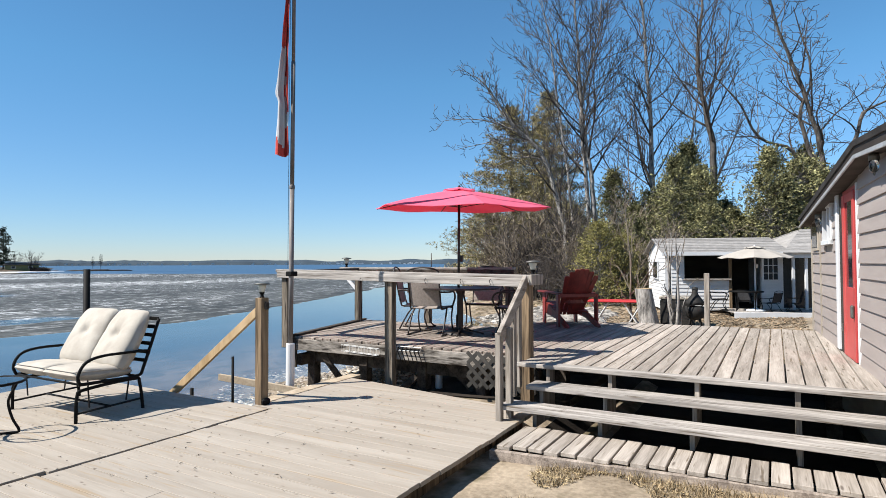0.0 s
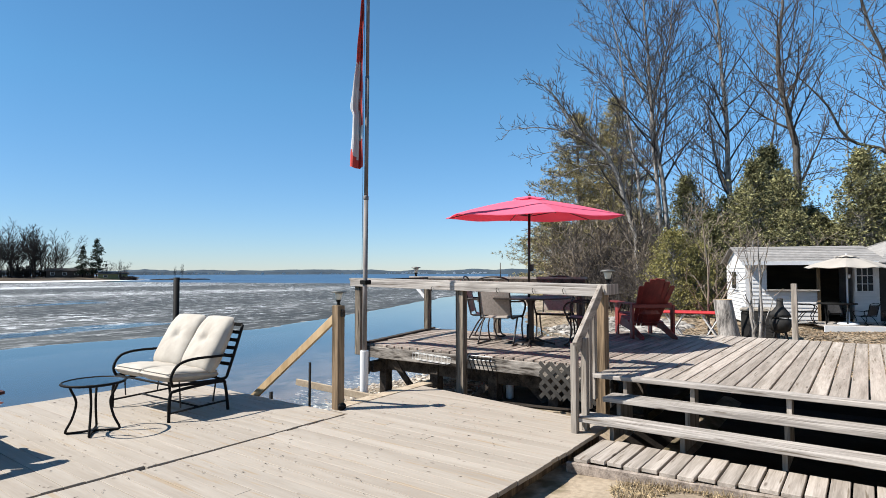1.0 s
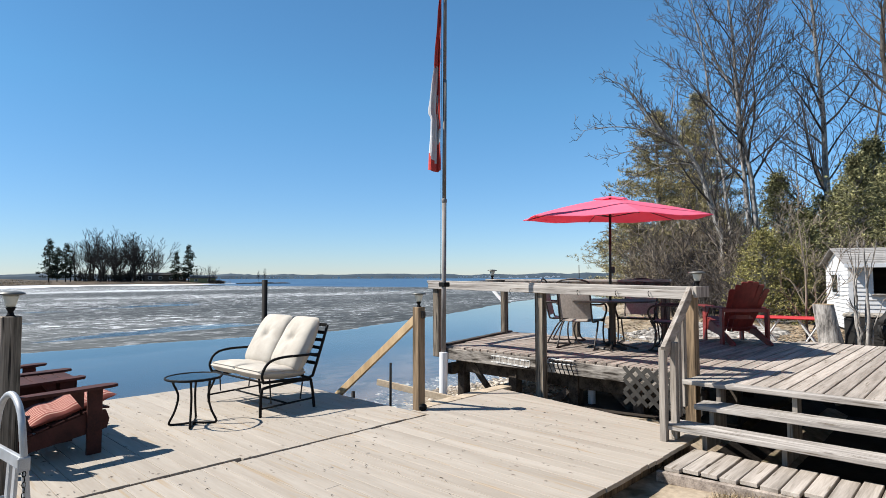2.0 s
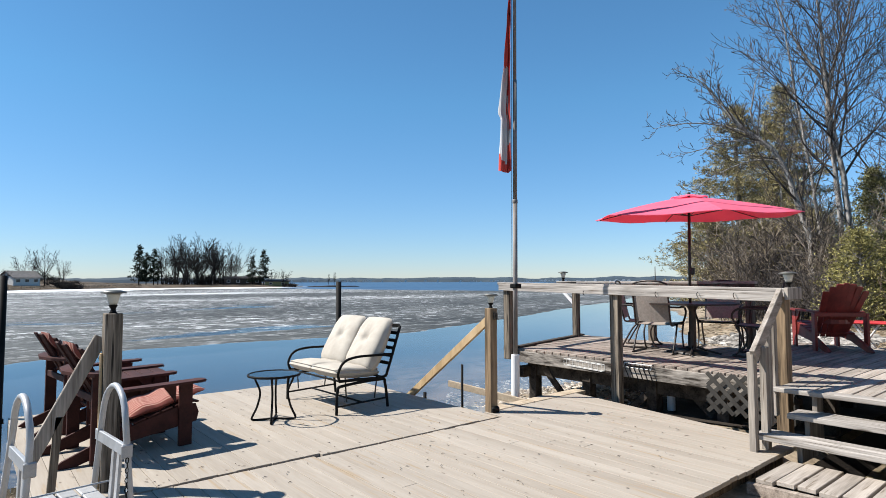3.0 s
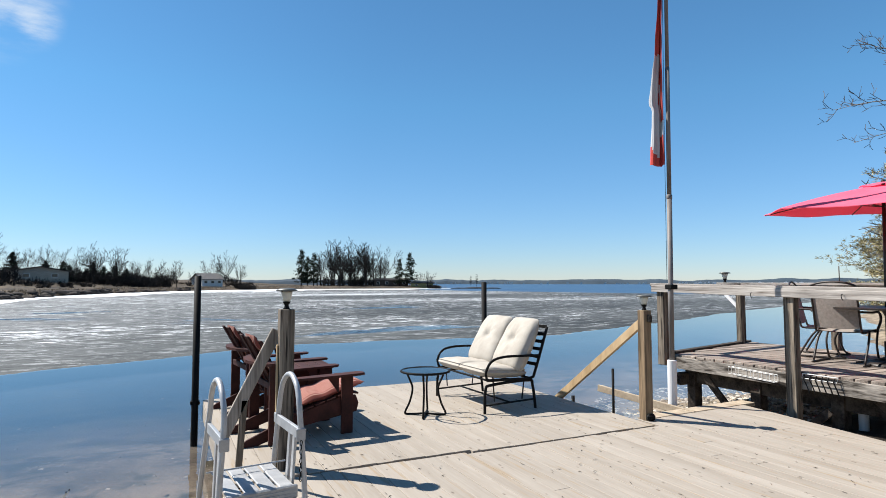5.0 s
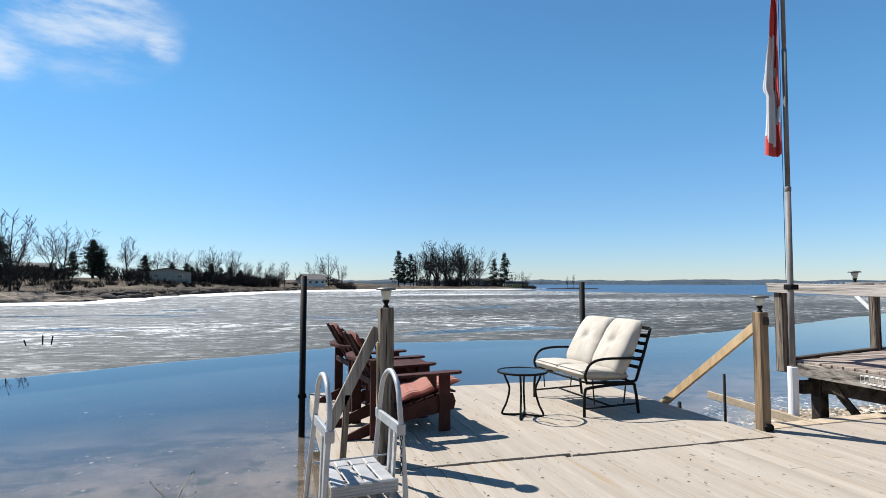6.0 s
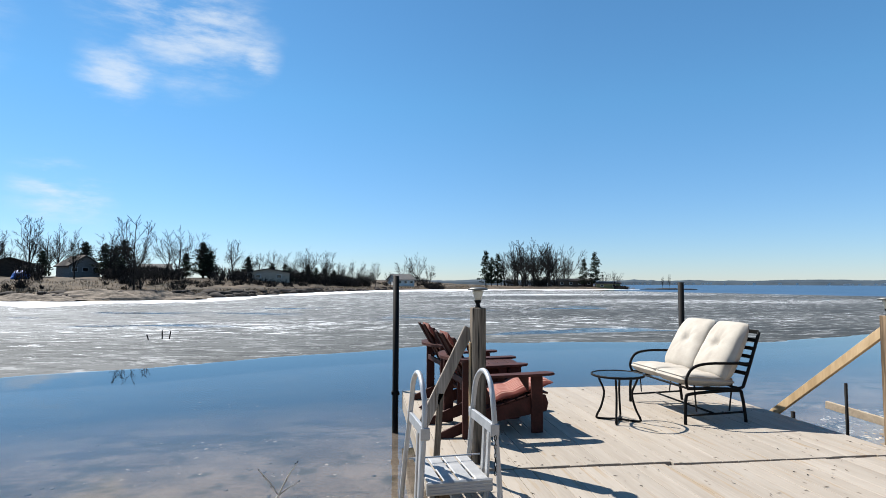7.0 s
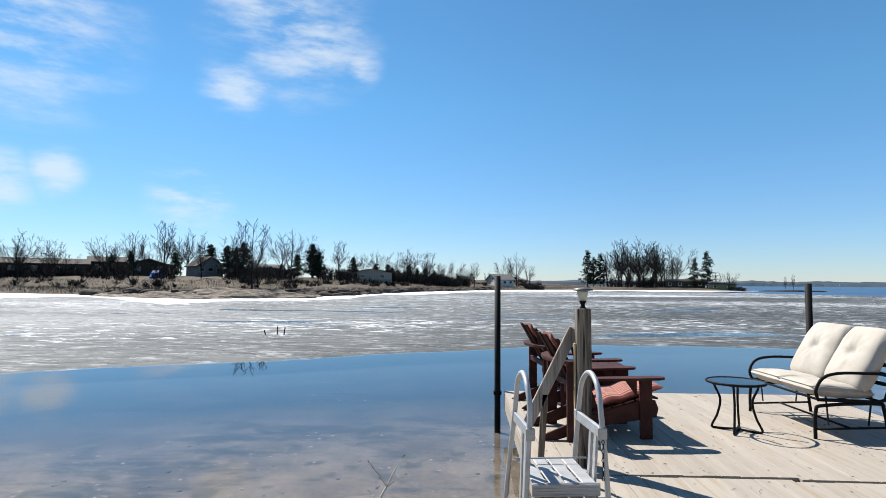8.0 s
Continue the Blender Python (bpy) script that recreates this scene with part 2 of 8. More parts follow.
    def prism(self, poly, axis, lo, hi):
        """A flat polygon, given in the two other axes in order, drawn out along an axis."""
        k = "xyz".index(axis)
        vs = []
        for w in (lo, hi):
            for p in poly:
                q = list(p)
                q.insert(k, w)
                vs.append(q)
        n = len(poly)
        fs = [tuple(range(n))[::-1], tuple(range(n, 2 * n))] + [(j, (j + 1) % n, n + (j + 1) % n, n + j) for j in range(n)]
        return self.add(vs, fs)

    def mesh(self, name, material=None, smooth=False):
        me = bpy.data.meshes.new(name)
        me.from_pydata(self.v, [], self.f)
        if material:
            me.materials.append(material)
        b = bmesh.new()
        b.from_mesh(me)
        if len(b.faces) < 60000 and not self.one_sided:
            bmesh.ops.recalc_face_normals(b, faces=b.faces)
        b.to_mesh(me)
        b.free()
        if smooth:
            me.polygons.foreach_set("use_smooth", [True] * len(me.polygons))
        me.update()
        return me


def part(name, shape, material, parent=None, label="", smooth=False, at=None):
    ob = new(name, shape.mesh(name, material, smooth) if isinstance(shape, Shape) else shape)
    if parent is not None:
        ob.parent = parent
    if at is not None:
        ob.matrix_basis = at
    return tagged(ob, label)


def thing(name, label, category, at=None, group="", kind=""):
    ob = new(name)
    ob.empty_display_size = 0.1
    if at is not None:
        ob.matrix_basis = at
    return tagged(ob, label, category, group, kind)


def solid(name, shape, material, label, category="", kind="", group="", smooth=False, at=None):
    ob = part(name, shape, material, None, label, smooth, at)
    return tagged(ob, label, category, group, kind)


def arc(center, r0, r1, a0, a1, n, u=(1, 0, 0), w=(0, 0, 1)):
    c, u, w = Vector(center), Vector(u), Vector(w)
    return [c + u * (r0 * math.cos(radians(a0 + (a1 - a0) * k / n))) + w * (r1 * math.sin(radians(a0 + (a1 - a0) * k / n))) for k in range(n + 1)]


def smooth_path(pts, n=6):
    """Points of a smooth curve through pts."""
    pts = [Vector(p) for p in pts]
    out = []
    for k in range(len(pts) - 1):
        p0, p1, p2, p3 = pts[max(k - 1, 0)], pts[k], pts[k + 1], pts[min(k + 2, len(pts) - 1)]
        for j in range(n):
            t = j / n
            out.append(0.5 * ((2 * p1) + (p2 - p0) * t + (2 * p0 - 5 * p1 + 4 * p2 - p3) * t * t + (3 * p1 - p0 - 3 * p2 + p3) * t ** 3))
    return out + [pts[-1]]


# ---- ground, water, ice ----
WATER_Z = -0.5


def shore_x(y):
    """Where the waterline runs on this side of the bay."""
    return -5.6 + 1.5 * min(1, max(0, (2.5 - y) / 3)) - 0.10 * max(0, y - 5) - 0.9 * max(0, min(y, 20) - 16) - 0.42 * max(0, y - 20) + 0.25 * min(0, y + 1) * -1 + 0.25 * math.sin(y * 0.7) + 0.12 * math.sin(y * 2.3) - 1.2 * min(1, max(0, (y - 5.2) / 1.6)) * min(1, max(0, (17 - y) / 4))


def ground_z(x, y):
    s = x - shore_x(y)
    if s > 0:
        z = WATER_Z + 0.355 * (1 - math.exp(-s / 1.6)) + 0.004 * min(s, 40)
        if y > 11:
            z += 0.25 * min(1, (y - 11) / 4) * min(1, s / 3)
    else:
        z = WATER_Z + max(-3.0, 0.075 * s + min(0, s + 4) * 0.06)
    if -2.2 < x < 1.0 and 5.4 < y < 10.4:
        z -= 0.35 * min(1, (y - 5.4) / 0.4, (10.4 - y) / 0.4, (x + 2.2) / 0.3)
    far = min(1, max(0, (math.hypot(x, y) - 6) / 10))
    return z + 0.02 * (1 - far) * noise.noise((x * 2.1, y * 2.1, 0)) + 0.05 * far * noise.noise((x * 0.4, y * 0.4, 3))


def sheet(xs, ys, zf):
    s = Shape()
    s.one_sided = True
    s.v = [(x, y, zf(x, y)) for y in ys for x in xs]
    n = len(xs)
    s.f = [(j * n + i, j * n + i + 1, (j + 1) * n + i + 1, (j + 1) * n + i) for j in range(len(ys) - 1) for i in range(n - 1)]
    return s


def steps_to(lo, mid0, mid1, hi, fine, n):
    """Coordinates that are dense between mid0 and mid1 and spread out beyond."""
    out = list(np.arange(mid0, mid1 + 1e-6, fine))
    k = np.linspace(0, 1, n + 1)[1:]
    return [mid0 - (mid0 - lo) * q ** 3 for q in k[::-1]] + out + [mid1 + (hi - mid1) * q ** 3 for q in k]


GROUND = mat("sandy_ground", (0.132, 0.102, 0.07), (0.344, 0.28, 0.204), (1.1, 1.1, 1.1), 0.95, bump=0.8, fine=22, dist=0.02, c3=(0.12, 0.1, 0.06), spots=0.06)
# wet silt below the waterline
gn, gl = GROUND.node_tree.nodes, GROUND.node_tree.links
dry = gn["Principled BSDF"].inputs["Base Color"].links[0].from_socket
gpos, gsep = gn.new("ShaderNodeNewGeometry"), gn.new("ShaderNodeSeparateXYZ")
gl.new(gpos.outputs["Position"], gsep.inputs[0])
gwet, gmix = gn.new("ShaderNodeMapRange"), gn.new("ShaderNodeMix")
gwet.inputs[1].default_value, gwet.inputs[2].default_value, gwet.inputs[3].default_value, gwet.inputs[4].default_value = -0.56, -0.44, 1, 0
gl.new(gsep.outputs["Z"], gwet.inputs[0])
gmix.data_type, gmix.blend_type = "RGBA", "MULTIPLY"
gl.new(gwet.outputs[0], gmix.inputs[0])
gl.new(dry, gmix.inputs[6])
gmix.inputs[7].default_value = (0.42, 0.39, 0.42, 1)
# bed colour darkens with depth, in place of light absorbed by water
gdeep, gdepth_dim = gn.new("ShaderNodeMapRange"), gn.new("ShaderNodeMix")
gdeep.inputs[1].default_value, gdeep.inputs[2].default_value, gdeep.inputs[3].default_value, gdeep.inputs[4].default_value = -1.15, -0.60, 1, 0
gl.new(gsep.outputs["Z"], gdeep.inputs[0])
gdepth_dim.data_type = "RGBA"
gl.new(gdeep.outputs[0], gdepth_dim.inputs[0])
gl.new(gmix.outputs[2], gdepth_dim.inputs[6])
gdepth_dim.inputs[7].default_value = (0.008, 0.009, 0.011, 1)
# drifted weed and debris in streaks on the bed
gstr = gn.new("ShaderNodeMapping")
gstr.inputs["Scale"].default_value = (2.6, 0.9, 1)
gl.new(gpos.outputs["Position"], gstr.inputs["Vector"])
gno = gn.new("ShaderNodeTexNoise")
gno.inputs["Scale"].default_value, gno.inputs["Detail"].default_value, gno.inputs["Roughness"].default_value = 0.8, 8.0, 0.68
gl.new(gstr.outputs[0], gno.inputs["Vector"])
gsp = gn.new("ShaderNodeMapRange")
gsp.inputs[1].default_value, gsp.inputs[2].default_value, gsp.inputs[3].default_value, gsp.inputs[4].default_value = 0.50, 0.60, 0, 0.8
gl.new(gno.outputs["Fac"], gsp.inputs[0])
gund, gdeb, gfin = gn.new("ShaderNodeMapRange"), gn.new("ShaderNodeMath"), gn.new("ShaderNodeMix")
gund.inputs[1].default_value, gund.inputs[2].default_value, gund.inputs[3].default_value, gund.inputs[4].default_value = -0.56, -0.50, 1, 0
gl.new(gsep.outputs["Z"], gund.inputs[0])
gdeb.operation = "MULTIPLY"
gl.new(gund.outputs[0], gdeb.inputs[0])
gl.new(gsp.outputs[0], gdeb.inputs[1])
gfin.data_type = "RGBA"
gl.new(gdeb.outputs[0], gfin.inputs[0])
gl.new(gdepth_dim.outputs[2], gfin.inputs[6])
gfin.inputs[7].default_value = (0.022, 0.020, 0.018, 1)
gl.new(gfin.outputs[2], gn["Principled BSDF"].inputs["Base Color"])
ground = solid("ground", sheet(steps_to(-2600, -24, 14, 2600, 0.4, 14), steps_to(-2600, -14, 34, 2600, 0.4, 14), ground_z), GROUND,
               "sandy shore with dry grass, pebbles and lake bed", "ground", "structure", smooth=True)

water_mat = bpy.data.materials.new("lake_water")
water_mat.use_nodes = True
wn, wl = water_mat.node_tree.nodes, water_mat.node_tree.links
wp = wn["Principled BSDF"]
wp.inputs["Base Color"].default_value = (0.72, 0.84, 0.88, 1)
wp.inputs["Roughness"].default_value, wp.inputs["IOR"].default_value = 0.015, 1.40
wp.inputs["Transmission Weight"].default_value = 1.0
wg = wn.new("ShaderNodeNewGeometry")
w1 = wn.new("ShaderNodeTexNoise")
w1.inputs["Scale"].default_value, w1.inputs["Detail"].default_value = 1.3, 3.0
wl.new(wg.outputs["Position"], w1.inputs["Vector"])
wb = wn.new("ShaderNodeBump")
wb.inputs["Strength"].default_value, wb.inputs["Distance"].default_value = 0.12, 0.01
wl.new(w1.outputs["Fac"], wb.inputs["Height"])
wl.new(wb.outputs[0], wp.inputs["Normal"])
water = solid("water", sheet([-2500, -400, -60, -20, 0, 2500], [-2500, -100, -20, 20, 200, 2500], lambda x, y: WATER_Z), water_mat, "calm clear lake water, shallow near the shore", "lake", "structure")
water.visible_shadow = False


def ice_edge(y):
    """How far the open water reaches from the shore before the ice begins."""
    if y < -3:
        e = -15.6 - 0.52 * (y + 3)
    elif y < 3:
        e = -15.8 - 0.55 * (y + 3)
    elif y < 14:
        e = -19.1 + 0.08 * (y - 3)
    else:
        e = -18.2 - 0.42 * (y - 14)
    return e + 0.5 * noise.noise((y * 0.35, 1.7, 0)) + 0.22 * noise.noise((y * 1.6, 4.1, 0)) + 0.08 * noise.noise((y * 5, 9.1, 0))


def ice_end(y):
    """The far edge of the ice, towards the open lake."""
    e = np.interp(y, [-80, 0, 40, 60, 80, 86, 105, 130, 150], [-200, -215, -235, -230, -140, -97, -66, -50, -48])
    return e + 3 * noise.noise((y * 0.2, 8, 1)) + 1.5 * noise.noise((y * 0.9, 8, 1))


ice_mat = bpy.data.materials.new("rotting_ice")
ice_mat.use_nodes = True
nn, ll = ice_mat.node_tree.nodes, ice_mat.node_tree.links
ib = nn["Principled BSDF"]
ig = nn.new("ShaderNodeNewGeometry")


def ice_noise(scale, detail=5.0, rough=0.6):
    mp = nn.new("ShaderNodeMapping")
    mp.inputs["Scale"].default_value = scale
    mp.inputs["Rotation"].default_value = (0, 0, radians(-12))
    ll.new(ig.outputs["Position"], mp.inputs["Vector"])
    t = nn.new("ShaderNodeTexNoise")
    t.inputs["Scale"].default_value, t.inputs["Detail"].default_value, t.inputs["Roughness"].default_value = 1.0, detail, rough
    ll.new(mp.outputs[0], t.inputs["Vector"])
    return t.outputs["Fac"]


def ice_band(src, lo, hi, to_lo=0.0, to_hi=1.0):
    r = nn.new("ShaderNodeMapRange")
    r.inputs[1].default_value, r.inputs[2].default_value, r.inputs[3].default_value, r.inputs[4].default_value = lo, hi, to_lo, to_hi
    ll.new(src, r.inputs[0])
    return r.outputs[0]


def ice_mix(f, a, b):
    m = nn.new("ShaderNodeMix")
    m.data_type = "RGBA"
    ll.new(f, m.inputs[0])
    for k, v in ((6, a), (7, b)):
        if isinstance(v, tuple):
            m.inputs[k].default_value = (*v, 1)
        else:
            ll.new(v, m.inputs[k])
    return m.outputs[2]


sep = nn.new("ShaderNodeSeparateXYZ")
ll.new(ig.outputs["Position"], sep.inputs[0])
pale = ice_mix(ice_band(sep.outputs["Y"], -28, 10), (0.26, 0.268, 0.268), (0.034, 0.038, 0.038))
slush = ice_mix(ice_band(ice_noise((0.05, 0.035, 1), 4), 0.44, 0.60), pale, (0.075, 0.080, 0.078))
pools = ice_band(ice_noise((0.22, 0.07, 1), 6, 0.6), 0.64, 0.675)
dark = ice_mix(pools, slush, (0.02, 0.023, 0.026))
ridge = ice_mix(ice_band(ice_noise((3.4, 1.1, 1), 7, 0.75), 0.40, 0.52, 0.85, 0.0), dark, (0.022, 0.025, 0.026))
grit = ice_mix(ice_band(ice_noise((3.1, 1.2, 1), 7, 0.75), 0.53, 0.62), ridge, (0.26, 0.268, 0.266))
# how far in from the open water: the rim there is bare grey ice
slope, rim, inward = nn.new("ShaderNodeMath"), nn.new("ShaderNodeMath"), nn.new("ShaderNodeMath")
slope.operation, rim.operation, inward.operation = "MULTIPLY_ADD", "MAXIMUM", "SUBTRACT"
slope.inputs[1].default_value, slope.inputs[2].default_value, rim.inputs[1].default_value = -0.53, -17.3, -18.9
ll.new(sep.outputs["Y"], slope.inputs[0])
ll.new(slope.outputs[0], rim.inputs[0])
ll.new(rim.outputs[0], inward.inputs[0])
ll.new(sep.outputs["X"], inward.inputs[1])
# broken white crust, thick in some stretches and thin in others
crust, zones = ice_noise((2.3, 0.95, 1), 9, 0.74), ice_noise((0.05, 0.02, 1), 3, 0.5)
shift, bare_rim = nn.new("ShaderNodeMath"), nn.new("ShaderNodeMath")
shift.operation, bare_rim.operation = "MULTIPLY_ADD", "ADD"
shift.inputs[1].default_value = 0.40
ll.new(zones, shift.inputs[0])
ll.new(crust, shift.inputs[2])
ll.new(shift.outputs[0], bare_rim.inputs[0])
ll.new(ice_band(inward.outputs[0], 2.0, 12.0, -0.12, 0.0), bare_rim.inputs[1])
white = ice_mix(ice_band(bare_rim.outputs[0], 0.755, 0.80), grit, (0.56, 0.575, 0.58))
ll.new(white, ib.inputs["Base Color"])
ll.new(ice_band(ice_noise((0.22, 0.07, 1), 6, 0.6), 0.638, 0.675, 0.8, 0.15), ib.inputs["Roughness"])
ib.inputs["Specular IOR Level"].default_value = 0.25
bp = nn.new("ShaderNodeBump")
bp.inputs["Strength"].default_value, bp.inputs["Distance"].default_value = 0.6, 0.05
ll.new(ice_noise((2.5, 1.2, 1), 6), bp.inputs["Height"])
ll.new(bp.outputs[0], ib.inputs["Normal"])
ice = Shape()
ice.one_sided = True
ys = steps_to(-85, -24, 60, 148, 0.12, 60)
for y in ys:
    e, f = ice_edge(y), ice_end(y)
    f = min(f, e - 0.3)
    for k, q in enumerate((0, 0.0016, 0.02, 0.2, 0.6, 1)):
        ice.v.append((e + (f - e) * q, y, WATER_Z + 0.02 - (0.03 if k in (0, 5) else 0)))
ice.f = [(6 * j + i, 6 * j + i + 1, 6 * j + 7 + i, 6 * j + 6 + i) for j in range(len(ys) - 1) for i in range(5)]
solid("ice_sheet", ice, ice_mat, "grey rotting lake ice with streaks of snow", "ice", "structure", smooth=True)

# blue base colour stands for the high sky that ruffled water reflects
lake_blue = mat("sky_tinted_lake", (0.034, 0.078, 0.144), (0.054, 0.112, 0.188), (0.03, 0.08, 1), 0.5, bump=0.5, fine=20, dist=0.3)
lake_blue.node_tree.nodes["Principled BSDF"].inputs["Specular IOR Level"].default_value = 0.15
lake = Shape()
lake.one_sided = True
far_side = [b for b in np.arange(14, 62, 2.0)]
for b in far_side:
    c, q = -math.cos(radians(b)), math.sin(radians(b))
    near = 110 if b > 34 else 110 + (34 - b) * 8
    for d in (near, 300, 900, 2150):
        lake.v.append((c * d, q * d, WATER_Z + 0.004))
lake.f = [(4 * j + i, 4 * j + 4 + i, 4 * j + 5 + i, 4 * j + 1 + i)[::-1] for j in range(len(far_side) - 1) for i in range(3)]
solid("open_lake", lake, lake_blue, "open wind-ruffled lake beyond the ice, coloured with the sky's reflection", "lake", "structure")

# ---- new lower deck ----
LX0, LX1, LX2 = -8.2, -4.72, -2.2


def plank_run(parent, axis, lo, hi, start, stop, pitch, z, thick, material, gap=0.004, jitter=0.004, name="plank", split=0.0):
    """Planks that run along an axis, side by side across it; lo, hi may be functions of the crosswise place."""
    n = max(1, round((stop - start) / pitch))
    for k in range(n):
        a = start + (stop - start) * k / n + gap / 2
        b = start + (stop - start) * (k + 1) / n - gap / 2
        m = (a + b) / 2
        p, q = (lo(m) if callable(lo) else lo), (hi(m) if callable(hi) else hi)
        p += random.uniform(-jitter, jitter) * 2
        q += random.uniform(-jitter, jitter) * 2
        dz = random.uniform(-jitter, jitter) * 0.5
        if axis == "x":
            cuts = [p, q]
            if random.random() < split:
                cuts.insert(1, p + (q - p) * random.uniform(0.25, 0.75))
            for c0, c1 in zip(cuts[:-1], cuts[1:]):
                part(name, Shape().box((c0 + 0.0015, a, z - thick + dz), (c1 - 0.0015, b, z + dz), 0.0022), material, parent)
        else:
            part(name, Shape().box((a, p, z - thick + dz), (b, q, z + dz), 0.004), material, parent)


deck = thing("deck", "new unpainted lumber deck low over the shore", "deck", kind="structure")
plank_run(deck, "x", LX0, lambda y: LX1 - 0.024 - (0.05 if y < 2.2 else 0), 0.25, 4.42, 0.142, 0, 0.036, NEW_WOOD_X, gap=0.003, split=0.3)
plank_run(deck, "x", lambda y: (LX1 + 0.018 - (0.045 if y < 2.2 else 0)) if y < 4.45 else -5.0, lambda y: LX2, 0.35, 5.72, 0.142, 0, 0.036, NEW_WOOD_X, gap=0.003, split=0.35)
for k in range(3):
    y0, y1 = 5.724 + 0.142 * k, 5.724 + 0.142 * k + 0.138
    part("plank", Shape().prism([(-5.05, y0), (-2.4 - (y0 - 5.72) * 6, y0), (-2.4 - (y1 - 5.72) * 6, y1), (-5.05, y1)], "z", -0.036, 0), NEW_WOOD_X, deck)
for y0, y1, x0, x1 in ((0.25, 0.29, LX0, LX1), (4.38, 4.42, LX0, LX1), (5.66, 5.70, -5.0, LX2 - 0.16)):
    part("rim_joist", Shape().box((x0, y0, -0.23), (x1, y1, -0.04)), NEW_WOOD_X, deck)
for x in (LX0, LX1 - 0.06, LX1 + 0.02, LX2 - 0.16):
    part("joist", Shape().box((x, 0.3, -0.23), (x + 0.04, 4.37 if x < LX1 else 5.65, -0.04)), PT_WOOD, deck)
for x, y in ((-8.0, 0.5), (-8.0, 4.2), (-6.4, 0.5), (-6.4, 4.2), (-4.8, 0.5), (-4.8, 4.3), (-2.4, 0.6), (-2.4, 5.4)):
    part("pile", Shape().box((x - 0.07, y - 0.07, -1.3), (x + 0.07, y + 0.07, -0.23)), PT_WOOD, deck)

# ---- old upper deck ----
UZ, UZL = 0.48, 0.46
old_deck = thing("upper_deck", "old weathered raised wooden deck beside the house", "deck", kind="structure")
plank_run(old_deck, "y", 5.92, 10.6, -2.42, 0.80, 0.146, UZ, 0.036, GREY_WOOD_Y, gap=0.014, jitter=0.006)
plank_run(old_deck, "y", lambda x: 6.42 + max(0, -6.29 - x) * 3.9, lambda x: 10.6 if x > -3.9 else 8.98, -6.94, -2.44, 0.146, UZL, 0.036, DARK_WOOD_Y, gap=0.017, jitter=0.006)
part("nosing", Shape().box((-2.45, 5.76, UZ - 0.04), (0.85, 5.915, UZ + 0.002)), GREY_WOOD_X, old_deck)
part("rim_joist", Shape().box((-6.27, 6.375, 0.265), (-2.45, 6.415, UZL - 0.03)), STAINED_X, old_deck)
part("rim_joist", Shape().beam((-6.35, 6.44, 0.37), (-6.98, 8.95, 0.37), 0.10, 0.24), DARK_TIMBER, old_deck)
part("skirt_board", Shape().box((-6.37, 6.385, 0.0), (-6.275, 6.418, UZL - 0.03), 0.004), DARK_TIMBER, old_deck)
for x, y in ((-6.2, 6.7), (-5.2, 6.7), (-4.2, 6.7), (-3.3, 6.7), (-6.4, 8.6), (-4.6, 8.6), (-2.6, 8.6), (-2.3, 6.9), (0.5, 7.2)):
    part("pile", Shape().box((x - 0.07, y - 0.07, -1.0), (x + 0.07, y + 0.07, 0.42)), DARK_TIMBER, old_deck)

# steps and boardwalk
stairs = thing("stairs", "three long weathered wooden steps up to the deck", "stairs", kind="structure")
for z, y, x0 in ((0.31, 5.50, -2.22), (0.15, 5.21, -2.40)):
    part("tread", Shape().box((x0, y, z - 0.045), (0.85, y + 0.14, z)), GREY_WOOD_X, stairs)
    part("tread", Shape().box((x0, y + 0.147, z - 0.045), (0.85, y + 0.285, z)), GREY_WOOD_X, stairs)
for x in (-2.1, -1.45, -0.65, 0.15, 0.8):
    part("stringer", Shape().prism([(5.42, -0.08), (5.98, -0.08), (5.98, UZ - 0.045), (5.82, UZ - 0.045), (5.82, 0.263), (5.62, 0.263), (5.62, 0.103), (5.42, 0.103)], "x", x - 0.02, x + 0.02), GREY_WOOD_Z, stairs)
walkway = thing("boardwalk", "short weathered boards laid along the foot of the steps", "boardwalk", kind="structure")
plank_run(walkway, "y", lambda x: 4.62 + 0.13 * (x + 2.2) * 0.8, 5.30, -2.16, 1.2, 0.142, -0.045, 0.036, GREY_WOOD_Y, gap=0.016, jitter=0.012)
part("edging", Shape().beam((-2.2, 4.60, -0.125), (1.25, 4.97, -0.125), 0.05, 0.085), DARK_WOOD_Y, walkway)



# ---- trees ----
BARK = mat("grey_bark", (0.045, 0.041, 0.038), (0.46, 0.43, 0.395), (9, 9, 2.5), 0.95, bump=0.9, fine=5, dist=0.02, spread=0.15)
TWIG = mat("brown_twigs", (0.022, 0.018, 0.017), (0.13, 0.112, 0.10), (2, 2, 2), 0.9, bump=0, spread=0.1)
PALE_TWIG = mat("pale_dry_twigs", (0.10, 0.08, 0.062), (0.29, 0.24, 0.185), (2, 2, 2), 0.9, bump=0, spread=0.1)


